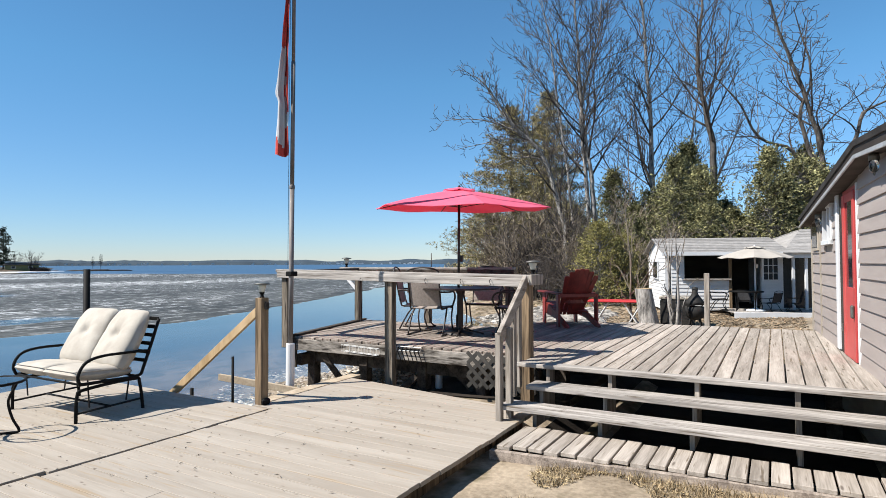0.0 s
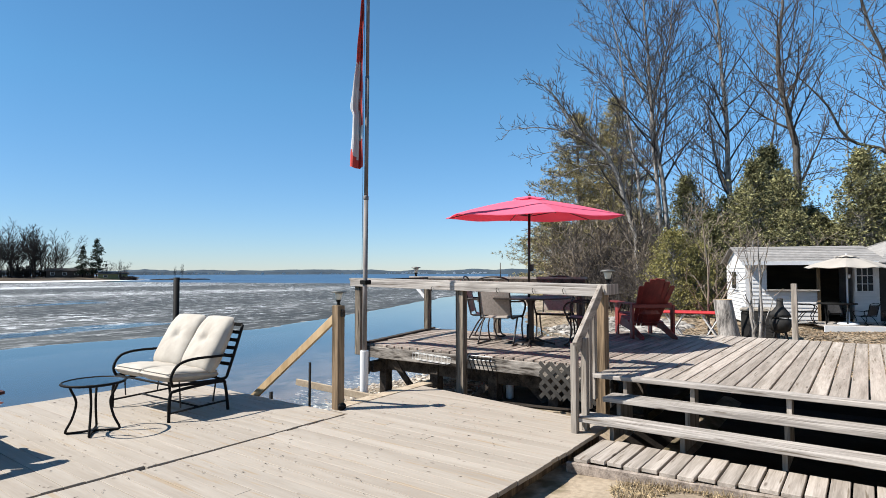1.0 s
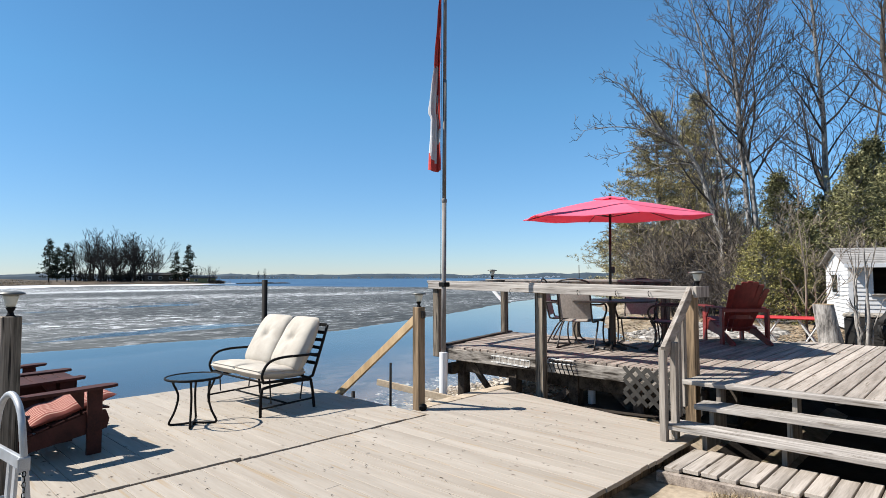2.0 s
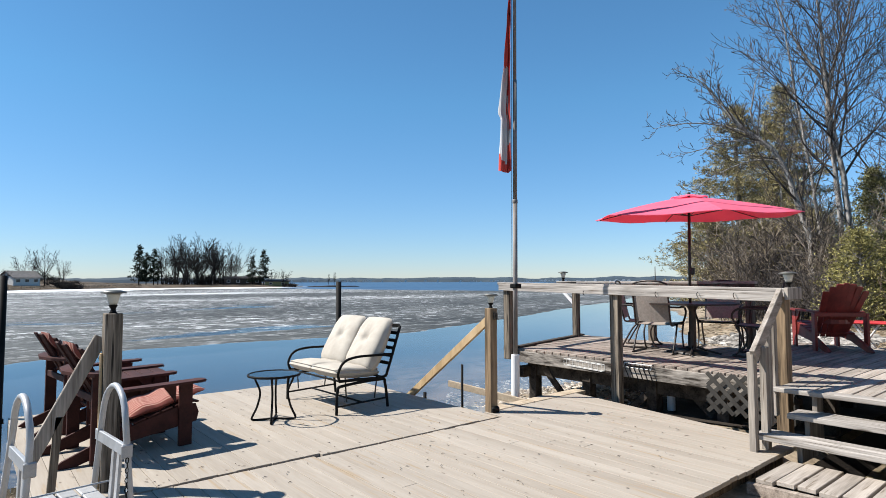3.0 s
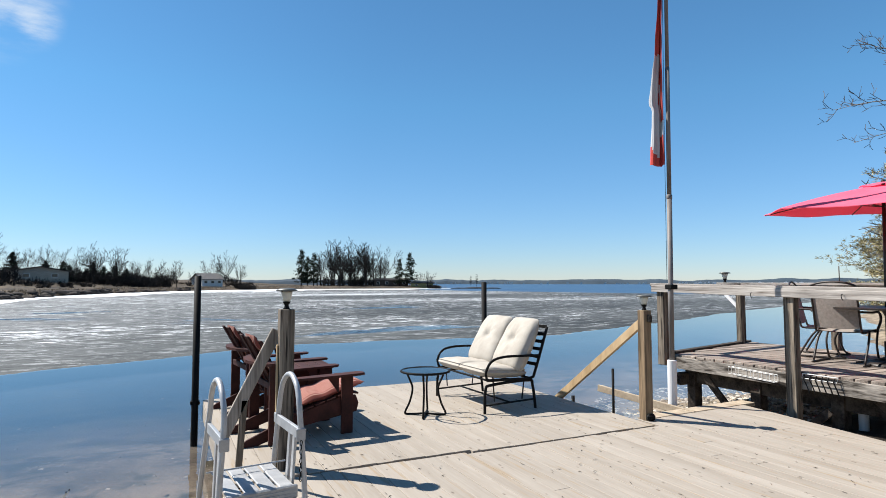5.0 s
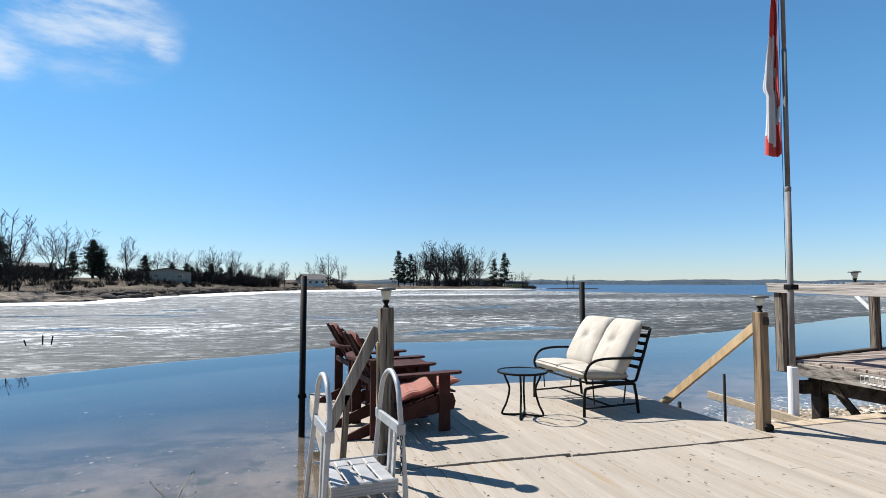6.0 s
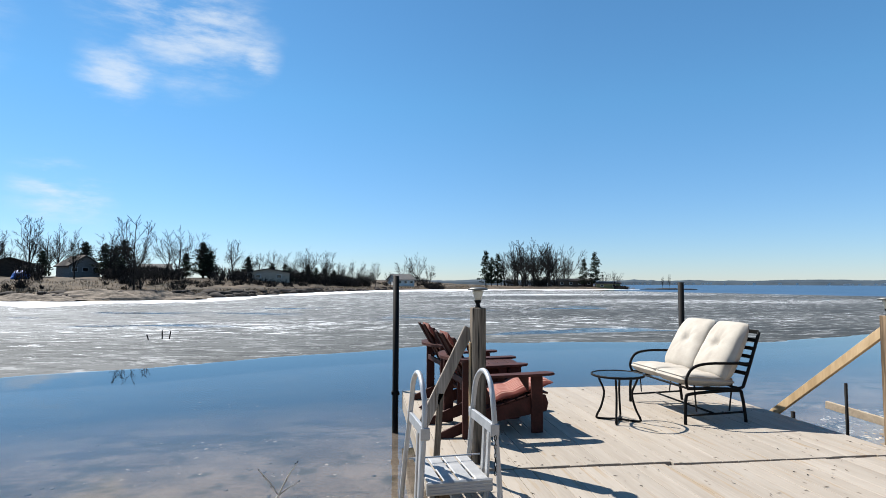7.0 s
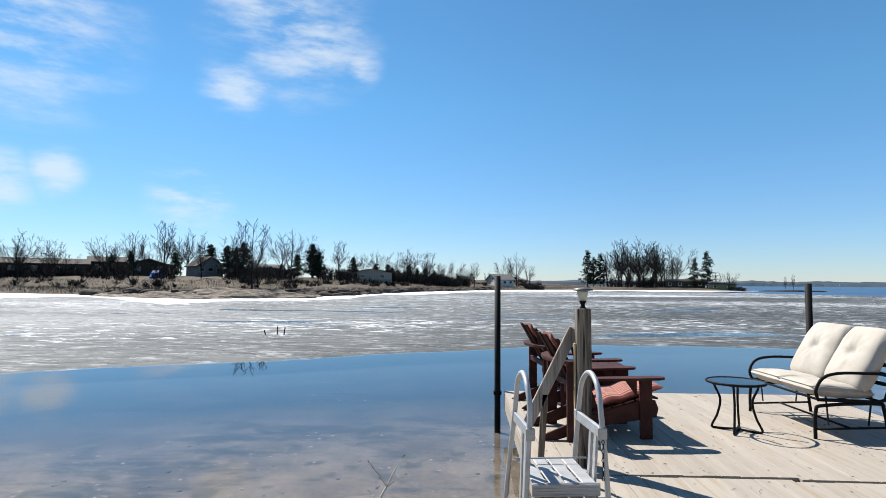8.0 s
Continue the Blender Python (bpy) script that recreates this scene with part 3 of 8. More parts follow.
def leaf_mat(name, dark, light, rough=0.85, grain=1.1):
    m = mat(name, dark, light, (grain, grain, grain), rough, bump=0, fine=9, spread=0.08)
    n, l = m.node_tree.nodes, m.node_tree.links
    p = n["Principled BSDF"]
    p.inputs["Specular IOR Level"].default_value = 0.2
    old = p.inputs["Base Color"].links[0].from_socket
    geo = n.new("ShaderNodeNewGeometry")
    mr = n.new("ShaderNodeMapRange")
    mr.inputs[3].default_value, mr.inputs[4].default_value = 0.30, 1.9
    l.new(geo.outputs["Random Per Island"], mr.inputs[0])
    h = n.new("ShaderNodeHueSaturation")
    l.new(mr.outputs[0], h.inputs["Value"])
    l.new(old, h.inputs["Color"])
    l.new(h.outputs[0], p.inputs["Base Color"])
    return m


PINE_GREEN = leaf_mat("olive_pine_needles", (0.135, 0.118, 0.058), (0.36, 0.31, 0.165))
CEDAR_GREEN = leaf_mat("cedar_leaves", (0.018, 0.021, 0.011), (0.31, 0.295, 0.14), grain=3.0)
YELLOW_GREEN = leaf_mat("yellow_green_leaves", (0.11, 0.10, 0.034), (0.33, 0.295, 0.115))
SPRUCE_GREEN = leaf_mat("dark_spruce", (0.01, 0.016, 0.01), (0.028, 0.036, 0.02))
DRY_GRASS = leaf_mat("dry_grass", (0.176, 0.128, 0.072), (0.336, 0.264, 0.16), 0.9)


def thin_tube(s, pts, rs, sides):
    """A cheap tube of fixed cross direction."""
    k = len(s.v)
    dx, dy, dz = (pts[-1][i] - pts[0][i] for i in range(3))
    ln = math.sqrt(dx * dx + dy * dy + dz * dz) or 1
    dx, dy, dz = dx / ln, dy / ln, dz / ln
    if abs(dz) < 0.9:
        ux, uy, uz = dy, -dx, 0.0
    else:
        ux, uy, uz = 0.0, dz, -dy
    ul = math.sqrt(ux * ux + uy * uy + uz * uz)
    ux, uy, uz = ux / ul, uy / ul, uz / ul
    vx, vy, vz = dy * uz - dz * uy, dz * ux - dx * uz, dx * uy - dy * ux
    ring = [(math.cos(6.2832 * j / sides), math.sin(6.2832 * j / sides)) for j in range(sides)]
    for (x, y, z), r in zip(pts, rs):
        for c, q in ring:
            s.v.append((x + r * (c * ux + q * vx), y + r * (c * uy + q * vy), z + r * (c * uz + q * vz)))
    for a in range(len(pts) - 1):
        for j in range(sides):
            j2 = (j + 1) % sides
            s.f.append((k + a * sides + j, k + a * sides + j2, k + (a + 1) * sides + j2, k + (a + 1) * sides + j))


def grow(rng, out, pts, r0, level, gaps, reach, rise=0.25, rmin=0.006, wide=(28, 55), bare=0.3, wild=0.15):
    """Adds the polyline pts and, every gaps[level] metres along it, side branches that bend upward, level by level."""
    n = len(pts)
    rs = [max(rmin, r0 * (1 - 0.86 * k / (n - 1))) for k in range(n)]
    out.append((level, pts, rs))
    if level >= len(gaps):
        return
    length = sum((pts[k + 1] - pts[k]).length for k in range(n - 1))
    count = max(2, round(length * (1 - bare) / gaps[level]))
    turn = rng.uniform(0, 6.2832)
    for c in range(count):
        f = min(0.985, bare + (1 - bare) * (c + rng.random()) / count)
        k = min(n - 2, int(f * (n - 1)))
        p = pts[k].lerp(pts[k + 1], f * (n - 1) - k)
        d = (pts[k + 1] - pts[k]).normalized()
        u = d.cross(Vector((0.3, 0.2, 1))).normalized()
        turn += 2.4 + rng.uniform(-0.7, 0.7)
        side = u * math.cos(turn) + d.cross(u) * math.sin(turn)
        ang = radians(rng.uniform(*wide))
        q = (d * math.cos(ang) + side * math.sin(ang)).normalized()
        ln = max(0.22, length * reach[level] * rng.uniform(0.55, 1.1) * (1.2 - 0.8 * f))
        m = 6 if level == 0 else (4 if level == 1 else 2)
        sub = [p]
        for a in range(m):
            q = (q + Vector((rng.uniform(-1, 1), rng.uniform(-1, 1), rng.uniform(-0.8, 0.8))) * wild + Vector((0, 0, rise / m))).normalized()
            sub.append(sub[-1] + q * (ln / m))
        grow(rng, out, sub, max(rmin, min(rs[k] * rng.uniform(0.38, 0.55), ln * 0.014)), level + 1, gaps, reach, rise, rmin, wide, 0.16, wild)


def tree_meshes(name, stems, seed, gaps=(0.42, 0.24, 0.20), reach=(0.34, 0.42, 0.42), rise=0.5, rmin=0.008, wide=(30, 55), bare=0.3, bark=None, twig=None, wild=0.13):
    """Trunk and crown meshes of a bare tree. stems: pairs of a polyline and a radius at its foot."""
    rng = random.Random(seed)
    out = []
    for pts, r in stems:
        pts = smooth_path(pts, 4)
        pts = [p + Vector((rng.uniform(-1, 1), rng.uniform(-1, 1), 0)) * 0.03 for p in pts]
        grow(rng, out, pts, r, 0, gaps, reach, rise, rmin, wide, bare, wild)
    trunk, crown = Shape(), Shape()
    for level, pts, rs in out:
        if level == 0:
            rs = [r * (1.35 if k == 0 else 1) for k, r in enumerate(rs)]
        thin_tube(trunk if level == 0 else crown, [tuple(p) for p in pts], rs, 8 if level == 0 else (5 if level == 1 else 3))
    return trunk.mesh(name, bark or BARK, True), crown.mesh(name, twig or TWIG)


def tufts(points, n, length, width, rng, up=0.3, out_from=None):
    """Bunches of narrow leaf blades at points."""
    s = Shape()
    for p in points:
        for _ in range(n):
            d = Vector((rng.gauss(0, 1), rng.gauss(0, 1), rng.gauss(up, 0.8)))
            if out_from is not None:
                o = p - out_from
                o.z *= 0.2
                d += o.normalized() * 0.9
            d.normalize()
            w = d.cross(Vector((rng.gauss(0, 1), rng.gauss(0, 1), rng.gauss(0, 1)))).normalized() * (width * rng.uniform(0.6, 1.3))
            q = p + d * (length * rng.uniform(0.6, 1.25))
            k = len(s.v)
            mid = p.lerp(q, 0.5)
            s.v += [tuple(p), tuple(mid + w), tuple(q), tuple(mid - w)]
            s.f.append((k, k + 1, k + 2, k + 3))
    return s


def crown_points(rng, n, height, radius, base, ragged=0.3, shape=0.8, power=1.6):
    """Points near the skin of an uneven crown; shape: how fast it narrows upward."""
    pts = []
    while len(pts) < n:
        h = base + (1 - base) * rng.random() ** 0.9
        t = rng.uniform(0, 6.2832)
        r = radius * (1 - ((h - base) / (1 - base)) ** power) ** shape
        r *= 1 - ragged + ragged * 2 * (0.5 + 0.5 * noise.noise((3 * math.cos(t), 3 * math.sin(t), h * 6 + radius)))
        gap = noise.noise((math.cos(t) * 2.4 + 7, math.sin(t) * 2.4, h * 9))
        if gap < -0.16:
            continue
        r *= 1 - 0.55 * rng.random() ** 2.2
        pts.append(Vector((r * math.cos(t), r * math.sin(t), h * height)))
    return pts


def tree(name, meshes, at, label, category="tree", group="", parts=("trunk", "crown")):
    ob = thing(name, label, category, at, group)
    for p, me in zip(parts, meshes):
        part(p, me, None, ob)
    return ob


RX, RY = math.cos(radians(30)), math.sin(radians(30))


def stem(pairs, toward=0.0):
    """A stem's polyline from (sideways, height) pairs; sideways runs along the shore row of trees."""
    return [Vector((s * RX - toward * z * 0.1, s * RY + toward * z * 0.1, z)) for s, z in pairs]


gz = ground_z
BIG = dict(gaps=(0.40, 0.22, 0.20), rmin=0.0085, rise=0.42, wide=(30, 56), wild=0.16)
DARK_BARK = mat("dark_furrowed_bark", (0.03, 0.026, 0.022), (0.14, 0.125, 0.11), (9, 9, 2.5), 0.95, bump=0.9, fine=5, dist=0.02, spread=0.1)
tree("tree", tree_meshes("leaning_tree", [(stem([(0, 0), (-0.1, 1.6), (-0.16, 2.83), (-0.5, 4.34), (-0.95, 5.74), (-1.52, 6.56), (-2.17, 7.11), (-2.8, 7.86), (-3.26, 8.8)]), 0.15), (stem([(-1.87, 6.85), (-2.92, 7.3), (-4.1, 7.5), (-5.3, 7.4)]), 0.04),
                                          (stem([(-1.52, 6.5), (-2.34, 6.69), (-3.39, 6.5), (-4.7, 6.2)]), 0.04), (stem([(-1.0, 5.8), (-1.9, 5.9), (-3.0, 5.5), (-4.0, 4.9)]), 0.035), (stem([(-1.6, 6.6), (-1.87, 7.5), (-1.74, 8.56), (-1.5, 9.4)]), 0.05), (stem([(-2.17, 7.11), (-2.91, 8.21), (-3.6, 9.1), (-4.3, 9.5)]), 0.05)], 11, gaps=(0.28, 0.20, 0.19), reach=(0.33, 0.46, 0.42), bare=0.15, rmin=0.0085, rise=0.42, wide=(30, 56), wild=0.14),
     pose(-7.3, 22.9, gz(-7.3, 22.9) - 0.1), "bare grey tree leaning out over the shore", group="bare trees by the shore")
tree("tree", tree_meshes("tall_tree", [(stem([(0.05, 0), (0, 3.7), (-0.16, 5.7), (-0.51, 8.0), (-0.63, 10.8), (-0.8, 13.3), (-0.9, 15.5)]), 0.135), (stem([(-0.2, 0), (-0.28, 3.7), (-0.38, 5.7), (-0.56, 8.0), (-0.23, 10.0), (0.29, 11.8), (0.51, 14.5)]), 0.12),
                                       (stem([(-0.55, 8.9), (-1.24, 10.3), (-1.86, 11.8), (-2.5, 13.6)]), 0.06)], 23, reach=(0.36, 0.42, 0.42), bare=0.30, **BIG),
     pose(-6.9, 25.3, gz(-6.9, 25.3) - 0.1), "tall bare tree with two pale grey trunks", group="bare trees by the shore")
tree("tree", tree_meshes("thin_tree", [(stem([(0.2, 0), (0, 3.3), (-0.58, 8.0), (-0.95, 11.2), (-1.4, 13.6)]), 0.085)], 29, reach=(0.34, 0.42, 0.42), **BIG),
     pose(-7.7, 24.85, gz(-7.7, 24.85) - 0.1), "slender bare tree beside two taller trunks", group="bare trees by the shore")
tree("tree", tree_meshes("straight_tree", [(stem([(0, 0), (-0.12, 3.9), (-0.22, 8.2), (-0.43, 12.3), (-0.7, 16)]), 0.16)], 37, reach=(0.30, 0.42, 0.42), **BIG),
     pose(-4.7, 27.6, gz(-4.7, 27.6) - 0.1), "tall straight bare tree with mottled grey bark", group="bare trees by the shore")
tree("tree", tree_meshes("crooked_tree", [(stem([(0, 0), (-0.06, 4), (-0.02, 6.4), (-0.31, 8), (-0.6, 9.5), (-0.58, 11.1), (-0.35, 12.8), (-0.55, 15)]), 0.17)], 41, reach=(0.34, 0.42, 0.42), bark=DARK_BARK, **BIG),
     pose(-2.2, 26.9, gz(-2.2, 26.9) - 0.1), "tall dark bare tree with a crooked trunk", group="bare trees by the shore")
tree("tree", tree_meshes("many_stemmed_tree", [(stem([(0, 0), (-1.0, 4), (-2.0, 7), (-2.4, 10)]), 0.14), (stem([(0, 0), (0.3, 4), (0.5, 7), (1.0, 10.5)]), 0.14), (stem([(0.1, 0), (1.2, 4), (2.2, 6.5), (3.3, 9)]), 0.12), (stem([(0, 0.5), (-1.6, 3.6), (-3.2, 5.6), (-4.6, 8)]), 0.12)], 53, reach=(0.38, 0.42, 0.42), bark=DARK_BARK, **BIG),
     pose(-4.2, 32, gz(-4.2, 32) - 0.1), "bare tree with several spreading stems", group="bare trees by the shore")
tree("tree", tree_meshes("oak", [(stem([(0, 0), (-0.1, 3), (0.2, 5.5), (-0.4, 8), (-1.5, 11), (-2.2, 14)]), 0.17), (stem([(0.1, 4.4), (1.4, 6.2), (1.9, 7.6), (3.2, 8.4), (4.2, 11)]), 0.11), (stem([(-0.1, 4.0), (-1.0, 6.0), (-2.4, 6.6), (-3.4, 8.3), (-4.6, 9.4)]), 0.10), (stem([(0, 5.0), (-0.7, 7.4), (-0.2, 9.2), (-0.9, 12)]), 0.10)], 67, gaps=(0.5, 0.3, 0.24), reach=(0.40, 0.45, 0.45), wide=(38, 75), rmin=0.010, rise=0.22, bare=0.22, bark=DARK_BARK, wild=0.30),
     pose(1.6, 28, gz(1.6, 28) - 0.1), "large bare oak with crooked spreading limbs", group="bare trees by the shore")
small = tree_meshes("young_tree", [(stem([(0, 0), (0.1, 3), (-0.1, 6), (0.2, 10)]), 0.06)], 71, reach=(0.26, 0.42, 0.42), **BIG)
for x, y, a in ((-6.0, 28.5, 20), (-3.2, 29.5, 140), (-0.6, 31, 75)):
    tree("tree", small, pose(x, y, gz(x, y) - 0.1, 0, 0, a), "slender young bare tree among taller ones", group="bare trees by the shore")


def pine(seed, height, radius, label, at, low=0.05):
    """Whorls of branches that turn up at the tip, with bunches of needles on their outer part."""
    rng = random.Random(seed)
    ob = thing("tree", label, "pine tree", at)
    wood = Shape().tube([(0, 0, 0), (0.05, 0, height * 0.5), (0, 0, height * 0.97)], [0.2, 0.13, 0.02], 8)
    pts = []
    h = low * height + 0.4
    while h < height * 0.99:
        f = h / height
        for k in range(rng.randint(6, 8)):
            t = rng.uniform(0, 6.2832)
            ln = radius * (1.02 - f ** 1.7) * rng.uniform(0.55, 1.12) * (0.75 + 0.25 * min(1, f * 5)) + 0.15
            up = rng.uniform(0.05, 0.35)
            d = Vector((math.cos(t), math.sin(t), 0))
            p0, p1, p2 = Vector((0, 0, h)), Vector((0, 0, h)) + d * ln * 0.55 + Vector((0, 0, ln * up * 0.3)), Vector((0, 0, h)) + d * ln + Vector((0, 0, ln * up))
            thin_tube(wood, [tuple(p0), tuple(p1), tuple(p2)], [0.026, 0.016, 0.006], 3)
            for e in range(int(9 + ln * 19)):
                g = rng.uniform(0.25, 1.0) ** 0.8
                c = p0.lerp(p1, g / 0.55) if g < 0.55 else p1.lerp(p2, (g - 0.55) / 0.45)
                w = 0.10 + 0.20 * ln * 0.5 * (1.1 - abs(g - 0.6))
                pts.append(c + Vector((rng.gauss(0, w), rng.gauss(0, w), rng.gauss(0.04, 0.09))))
        h += rng.uniform(0.26, 0.42)
    part("trunk", wood, BARK, ob)
    part("crown", tufts(pts, 9, 0.19, 0.0115, rng, 0.45, Vector((0, 0, height * 0.4))), PINE_GREEN, ob)
    return ob


pine(5, 10.0, 3.0, "bushy olive-green white pine at the shore", pose(-11.9, 27.6, gz(-11.9, 27.6) - 0.2))
pine(6, 11.3, 3.0, "tall olive-green white pine behind bare branches", pose(-11.1, 31, gz(-11.1, 31) - 0.2))
pine(8, 6.2, 2.6, "bushy young pine behind leafless brush", pose(-9.6, 26.4, gz(-9.6, 26.4) - 0.2), 0.02)
pine(9, 4.4, 2.2, "bushy young pine behind leafless brush", pose(-8.3, 25.4, gz(-8.3, 25.4) - 0.2), 0.02)
pine(7, 5.2, 2.5, "low spreading pine at the water's edge", pose(-12.2, 25.2, gz(-12.2, 25.2) - 0.2))


def cedar(seed, height, radius, green, n=620, blade=(0.105, 0.02), shape=0.42, pointed=1.0):
    """Flat drooping sprays in clumps, with dark gaps between them."""
    rng = random.Random(seed)
    wood = Shape().tube([(0, 0, 0), (0.03, 0.02, height * 0.9)], [0.10, 0.02], 6)
    pts = []
    for c in crown_points(rng, n, height, radius, 0.03, 0.9, shape, pointed):
        thin_tube(wood, [(0, 0, max(0.1, c.z - 0.3)), tuple(c)], [0.015, 0.004], 3)
        w = rng.uniform(0.07, 0.17)
        pts += [c + Vector((rng.gauss(0, w), rng.gauss(0, w), rng.gauss(-0.03, w * 0.8))) for _ in range(rng.randint(5, 11))]
    pts += [Vector((rng.gauss(0, 0.4) * radius, rng.gauss(0, 0.4) * radius, rng.uniform(0.1, 0.9) * height)) for _ in range(n)]
    leaves = tufts(pts, 4, blade[0], blade[1], rng, -0.25, Vector((0, 0, height * 0.4)))
    return wood.mesh("trunk", BARK), leaves.mesh("crown", green)


CEDARS = [cedar(81, 4.7, 1.4, CEDAR_GREEN, 560, shape=0.62), cedar(82, 5.4, 1.5, CEDAR_GREEN, 600, shape=0.8), cedar(83, 4.4, 1.6, CEDAR_GREEN, 520, shape=0.5)]
for k, (x, y, s) in enumerate(((-4.6, 22.6, 0.85), (-3.3, 23.6, 0.95), (-2.1, 23.0, 0.85), (-1.4, 25.0, 1.0), (-0.1, 24.6, 1.05), (0.2, 26.6, 1.1), (-2.6, 25.6, 1.05), (-4.0, 25.4, 0.95), (-0.9, 27.2, 1.0), (1.7, 27.3, 1.05), (-5.2, 25.6, 0.9), (0.9, 25.6, 1.1), (1.2, 29.4, 1.45), (2.4, 25.5, 1.1), (3.6, 26.5, 1.2), (-5.7, 24.2, 0.8), (-3.3, 27.5, 1.15), (-5.0, 28.0, 1.15), (-1.9, 28.8, 1.2), (-6.8, 28.4, 1.1))):
    ob = tree("cedar_tree", CEDARS[k % 3], pose(x, y, gz(x, y) - 0.1, 0, 0, 47 * k), "dark green cedar in a thick hedge", "cedar", "cedars in the hedge")
    ob.scale = (s * (1.0 + 0.25 * ((k * 7) % 3 - 1)), s, s * (0.82, 1.1, 0.95, 0.75, 1.02)[k % 5])
YEL = cedar(91, 2.9, 0.95, YELLOW_GREEN, 420, (0.075, 0.014), 0.5)
for x, y, s, a in ((-5.2, 19.6, 1.0, 0), (-4.6, 20.4, 0.85, 120), (-5.5, 20.8, 0.9, 200)):
    ob = tree("shrub", YEL, pose(x, y, gz(x, y) - 0.1, 0, 0, a), "yellow-green leafy shrub before the hedge", "shrub", "shrubs before the hedge")
    ob.scale = (s, s, s)


def thicket(seed, n, h, spread, twig, rmin=0.009):
    rng = random.Random(seed)
    stems = []
    for _ in range(n):
        a, b = rng.uniform(-1, 1) * spread, rng.uniform(-1, 1) * spread
        stems.append(([Vector((a * 0.4, b * 0.4, 0)), Vector((a * 0.8, b * 0.8, h * 0.5)), Vector((a * 1.5, b * 1.5, h * rng.uniform(0.7, 1.1)))], 0.022))
    return tree_meshes("thicket", stems, seed, (0.26, 0.2), (0.5, 0.5), 0.2, rmin, (25, 70), 0.15, twig, twig)


TH = [thicket(101, 13, 3.2, 1.2, PALE_TWIG), thicket(102, 15, 2.6, 1.2, TWIG)]
for k, (x, y, s, a) in enumerate(((-9.8, 22.5, 1.0, 0), (-8.7, 21.8, 0.9, 90), (-10.6, 23.6, 1.1, 180), (-8.0, 23.5, 1.1, 40), (-6.6, 22.2, 0.9, 300), (-7.4, 20.8, 0.7, 200), (-9.3, 24.6, 1.3, 131), (-6.3, 20.4, 0.7, 77), (-3.9, 21.9, 0.8, 20), (-1.2, 22.6, 0.9, 110), (-2.6, 22.2, 0.8, 200), (0.4, 23.4, 0.9, 310), (-6.9, 24.6, 1.2, 60), (-7.8, 25.6, 1.4, 150), (-5.9, 23.2, 1.1, 250), (-8.9, 23.2, 1.3, 15), (-10.2, 25.4, 1.5, 95))):
    ob = tree("bush", TH[k % 2], pose(x, y, gz(x, y) - 0.1, 0, 0, a), "tangled leafless brush at the foot of the trees", "bush", "leafless brush", parts=("trunk", "crown"))
    ob.scale = (s, s, s)
sap = tree_meshes("sapling", [([Vector((0, 0, 0)), Vector((0.05, 0, 1.2)), Vector((-0.1, 0.1, 3.2))], 0.035), ([Vector((0, 0, 0.1)), Vector((0.4, 0.1, 1.2)), Vector((0.7, 0.2, 2.2))], 0.022)], 111, (0.24, 0.22, 0.2), (0.42, 0.42, 0.4), 0.4, 0.005, (25, 55), 0.25, PALE_TWIG, PALE_TWIG)
tree("sapling", sap, pose(-2.95, 13.7, gz(-2.95, 13.7) - 0.05), "thin pale leafless sapling beside the stump", "sapling")


# ---- far shores ----
BAY = ((-110, 150), (-75, 120), (-40, 108), (-28, 72), (-20, 74), (-11.6, 86), (-4, 130), (4, 178), (10, 205), (16, 214), (22.5, 224), (26, 230))


def bay_reach(b):
    """Distance of the opposite waterline at a bearing, in degrees north of west."""
    d = np.interp(b, [p[0] for p in BAY], [p[1] for p in BAY])
    return d + 1.5 * noise.noise((b * 0.6, 0, 5)) + 0.6 * noise.noise((b * 2.7, 3, 5))


def far_land_z(b, s):
    if s < 0:
        return WATER_Z - 0.3
    z = 1.1 * (1 - math.exp(-s / 6)) + min(2.4, max(0, (s - 22) * 0.05)) * min(1, max(0, (12 - b) / 8))
    if b < -16:
        z -= 1.9 * math.exp(-((s - 27) / 7.5) ** 2) * min(1, (-16 - b) / 4)
    z *= min(1, max(0, (25.5 - b) / 3))
    return WATER_Z + z + 0.25 * noise.noise((b * 0.9, s * 0.12, 2)) * min(1, s / 4)


LAND = mat("dry_brown_land", (0.018, 0.015, 0.011), (0.12, 0.09, 0.06), (0.22, 0.22, 0.8), 0.95, bump=0.6, fine=7, dist=0.3, c3=(0.08, 0.064, 0.04), spots=0.05)
land = Shape()
land.one_sided = True
bs = list(np.arange(-110, 26.01, 0.5))
ss = (-3, 0, 0.8, 2, 4, 7, 11, 16, 20, 24, 28, 32, 37, 45, 60, 90, 150, 260)
for b in bs:
    d0 = bay_reach(b)
    for s in ss:
        r = radians(b)
        land.v.append((-(d0 + s) * math.cos(r), (d0 + s) * math.sin(r), far_land_z(b, s)))
m = len(ss)
land.f = [(j * m + i, j * m + i + 1, (j + 1) * m + i + 1, (j + 1) * m + i) for j in range(len(bs) - 1) for i in range(m - 1)]
solid("far_shore", land, LAND, "low brown far shore of dry grass and bare rock", "shore", "structure", smooth=True)


def far_spot(b, s):
    d, r = bay_reach(b) + s, radians(b)
    return -d * math.cos(r), d * math.sin(r), far_land_z(b, s)


def far_at(x, y):
    b = math.degrees(math.atan2(y, -x))
    return far_land_z(b, math.hypot(x, y) - bay_reach(b))


SNOW = mat("white_snow", (0.576, 0.592, 0.608), (0.68, 0.688, 0.696), (0.5, 0.5, 0.5), 0.7, bump=0.4, dist=0.05)
snow = Shape()
snow.one_sided = True
rows = list(np.arange(-80, 26.6, 0.4))
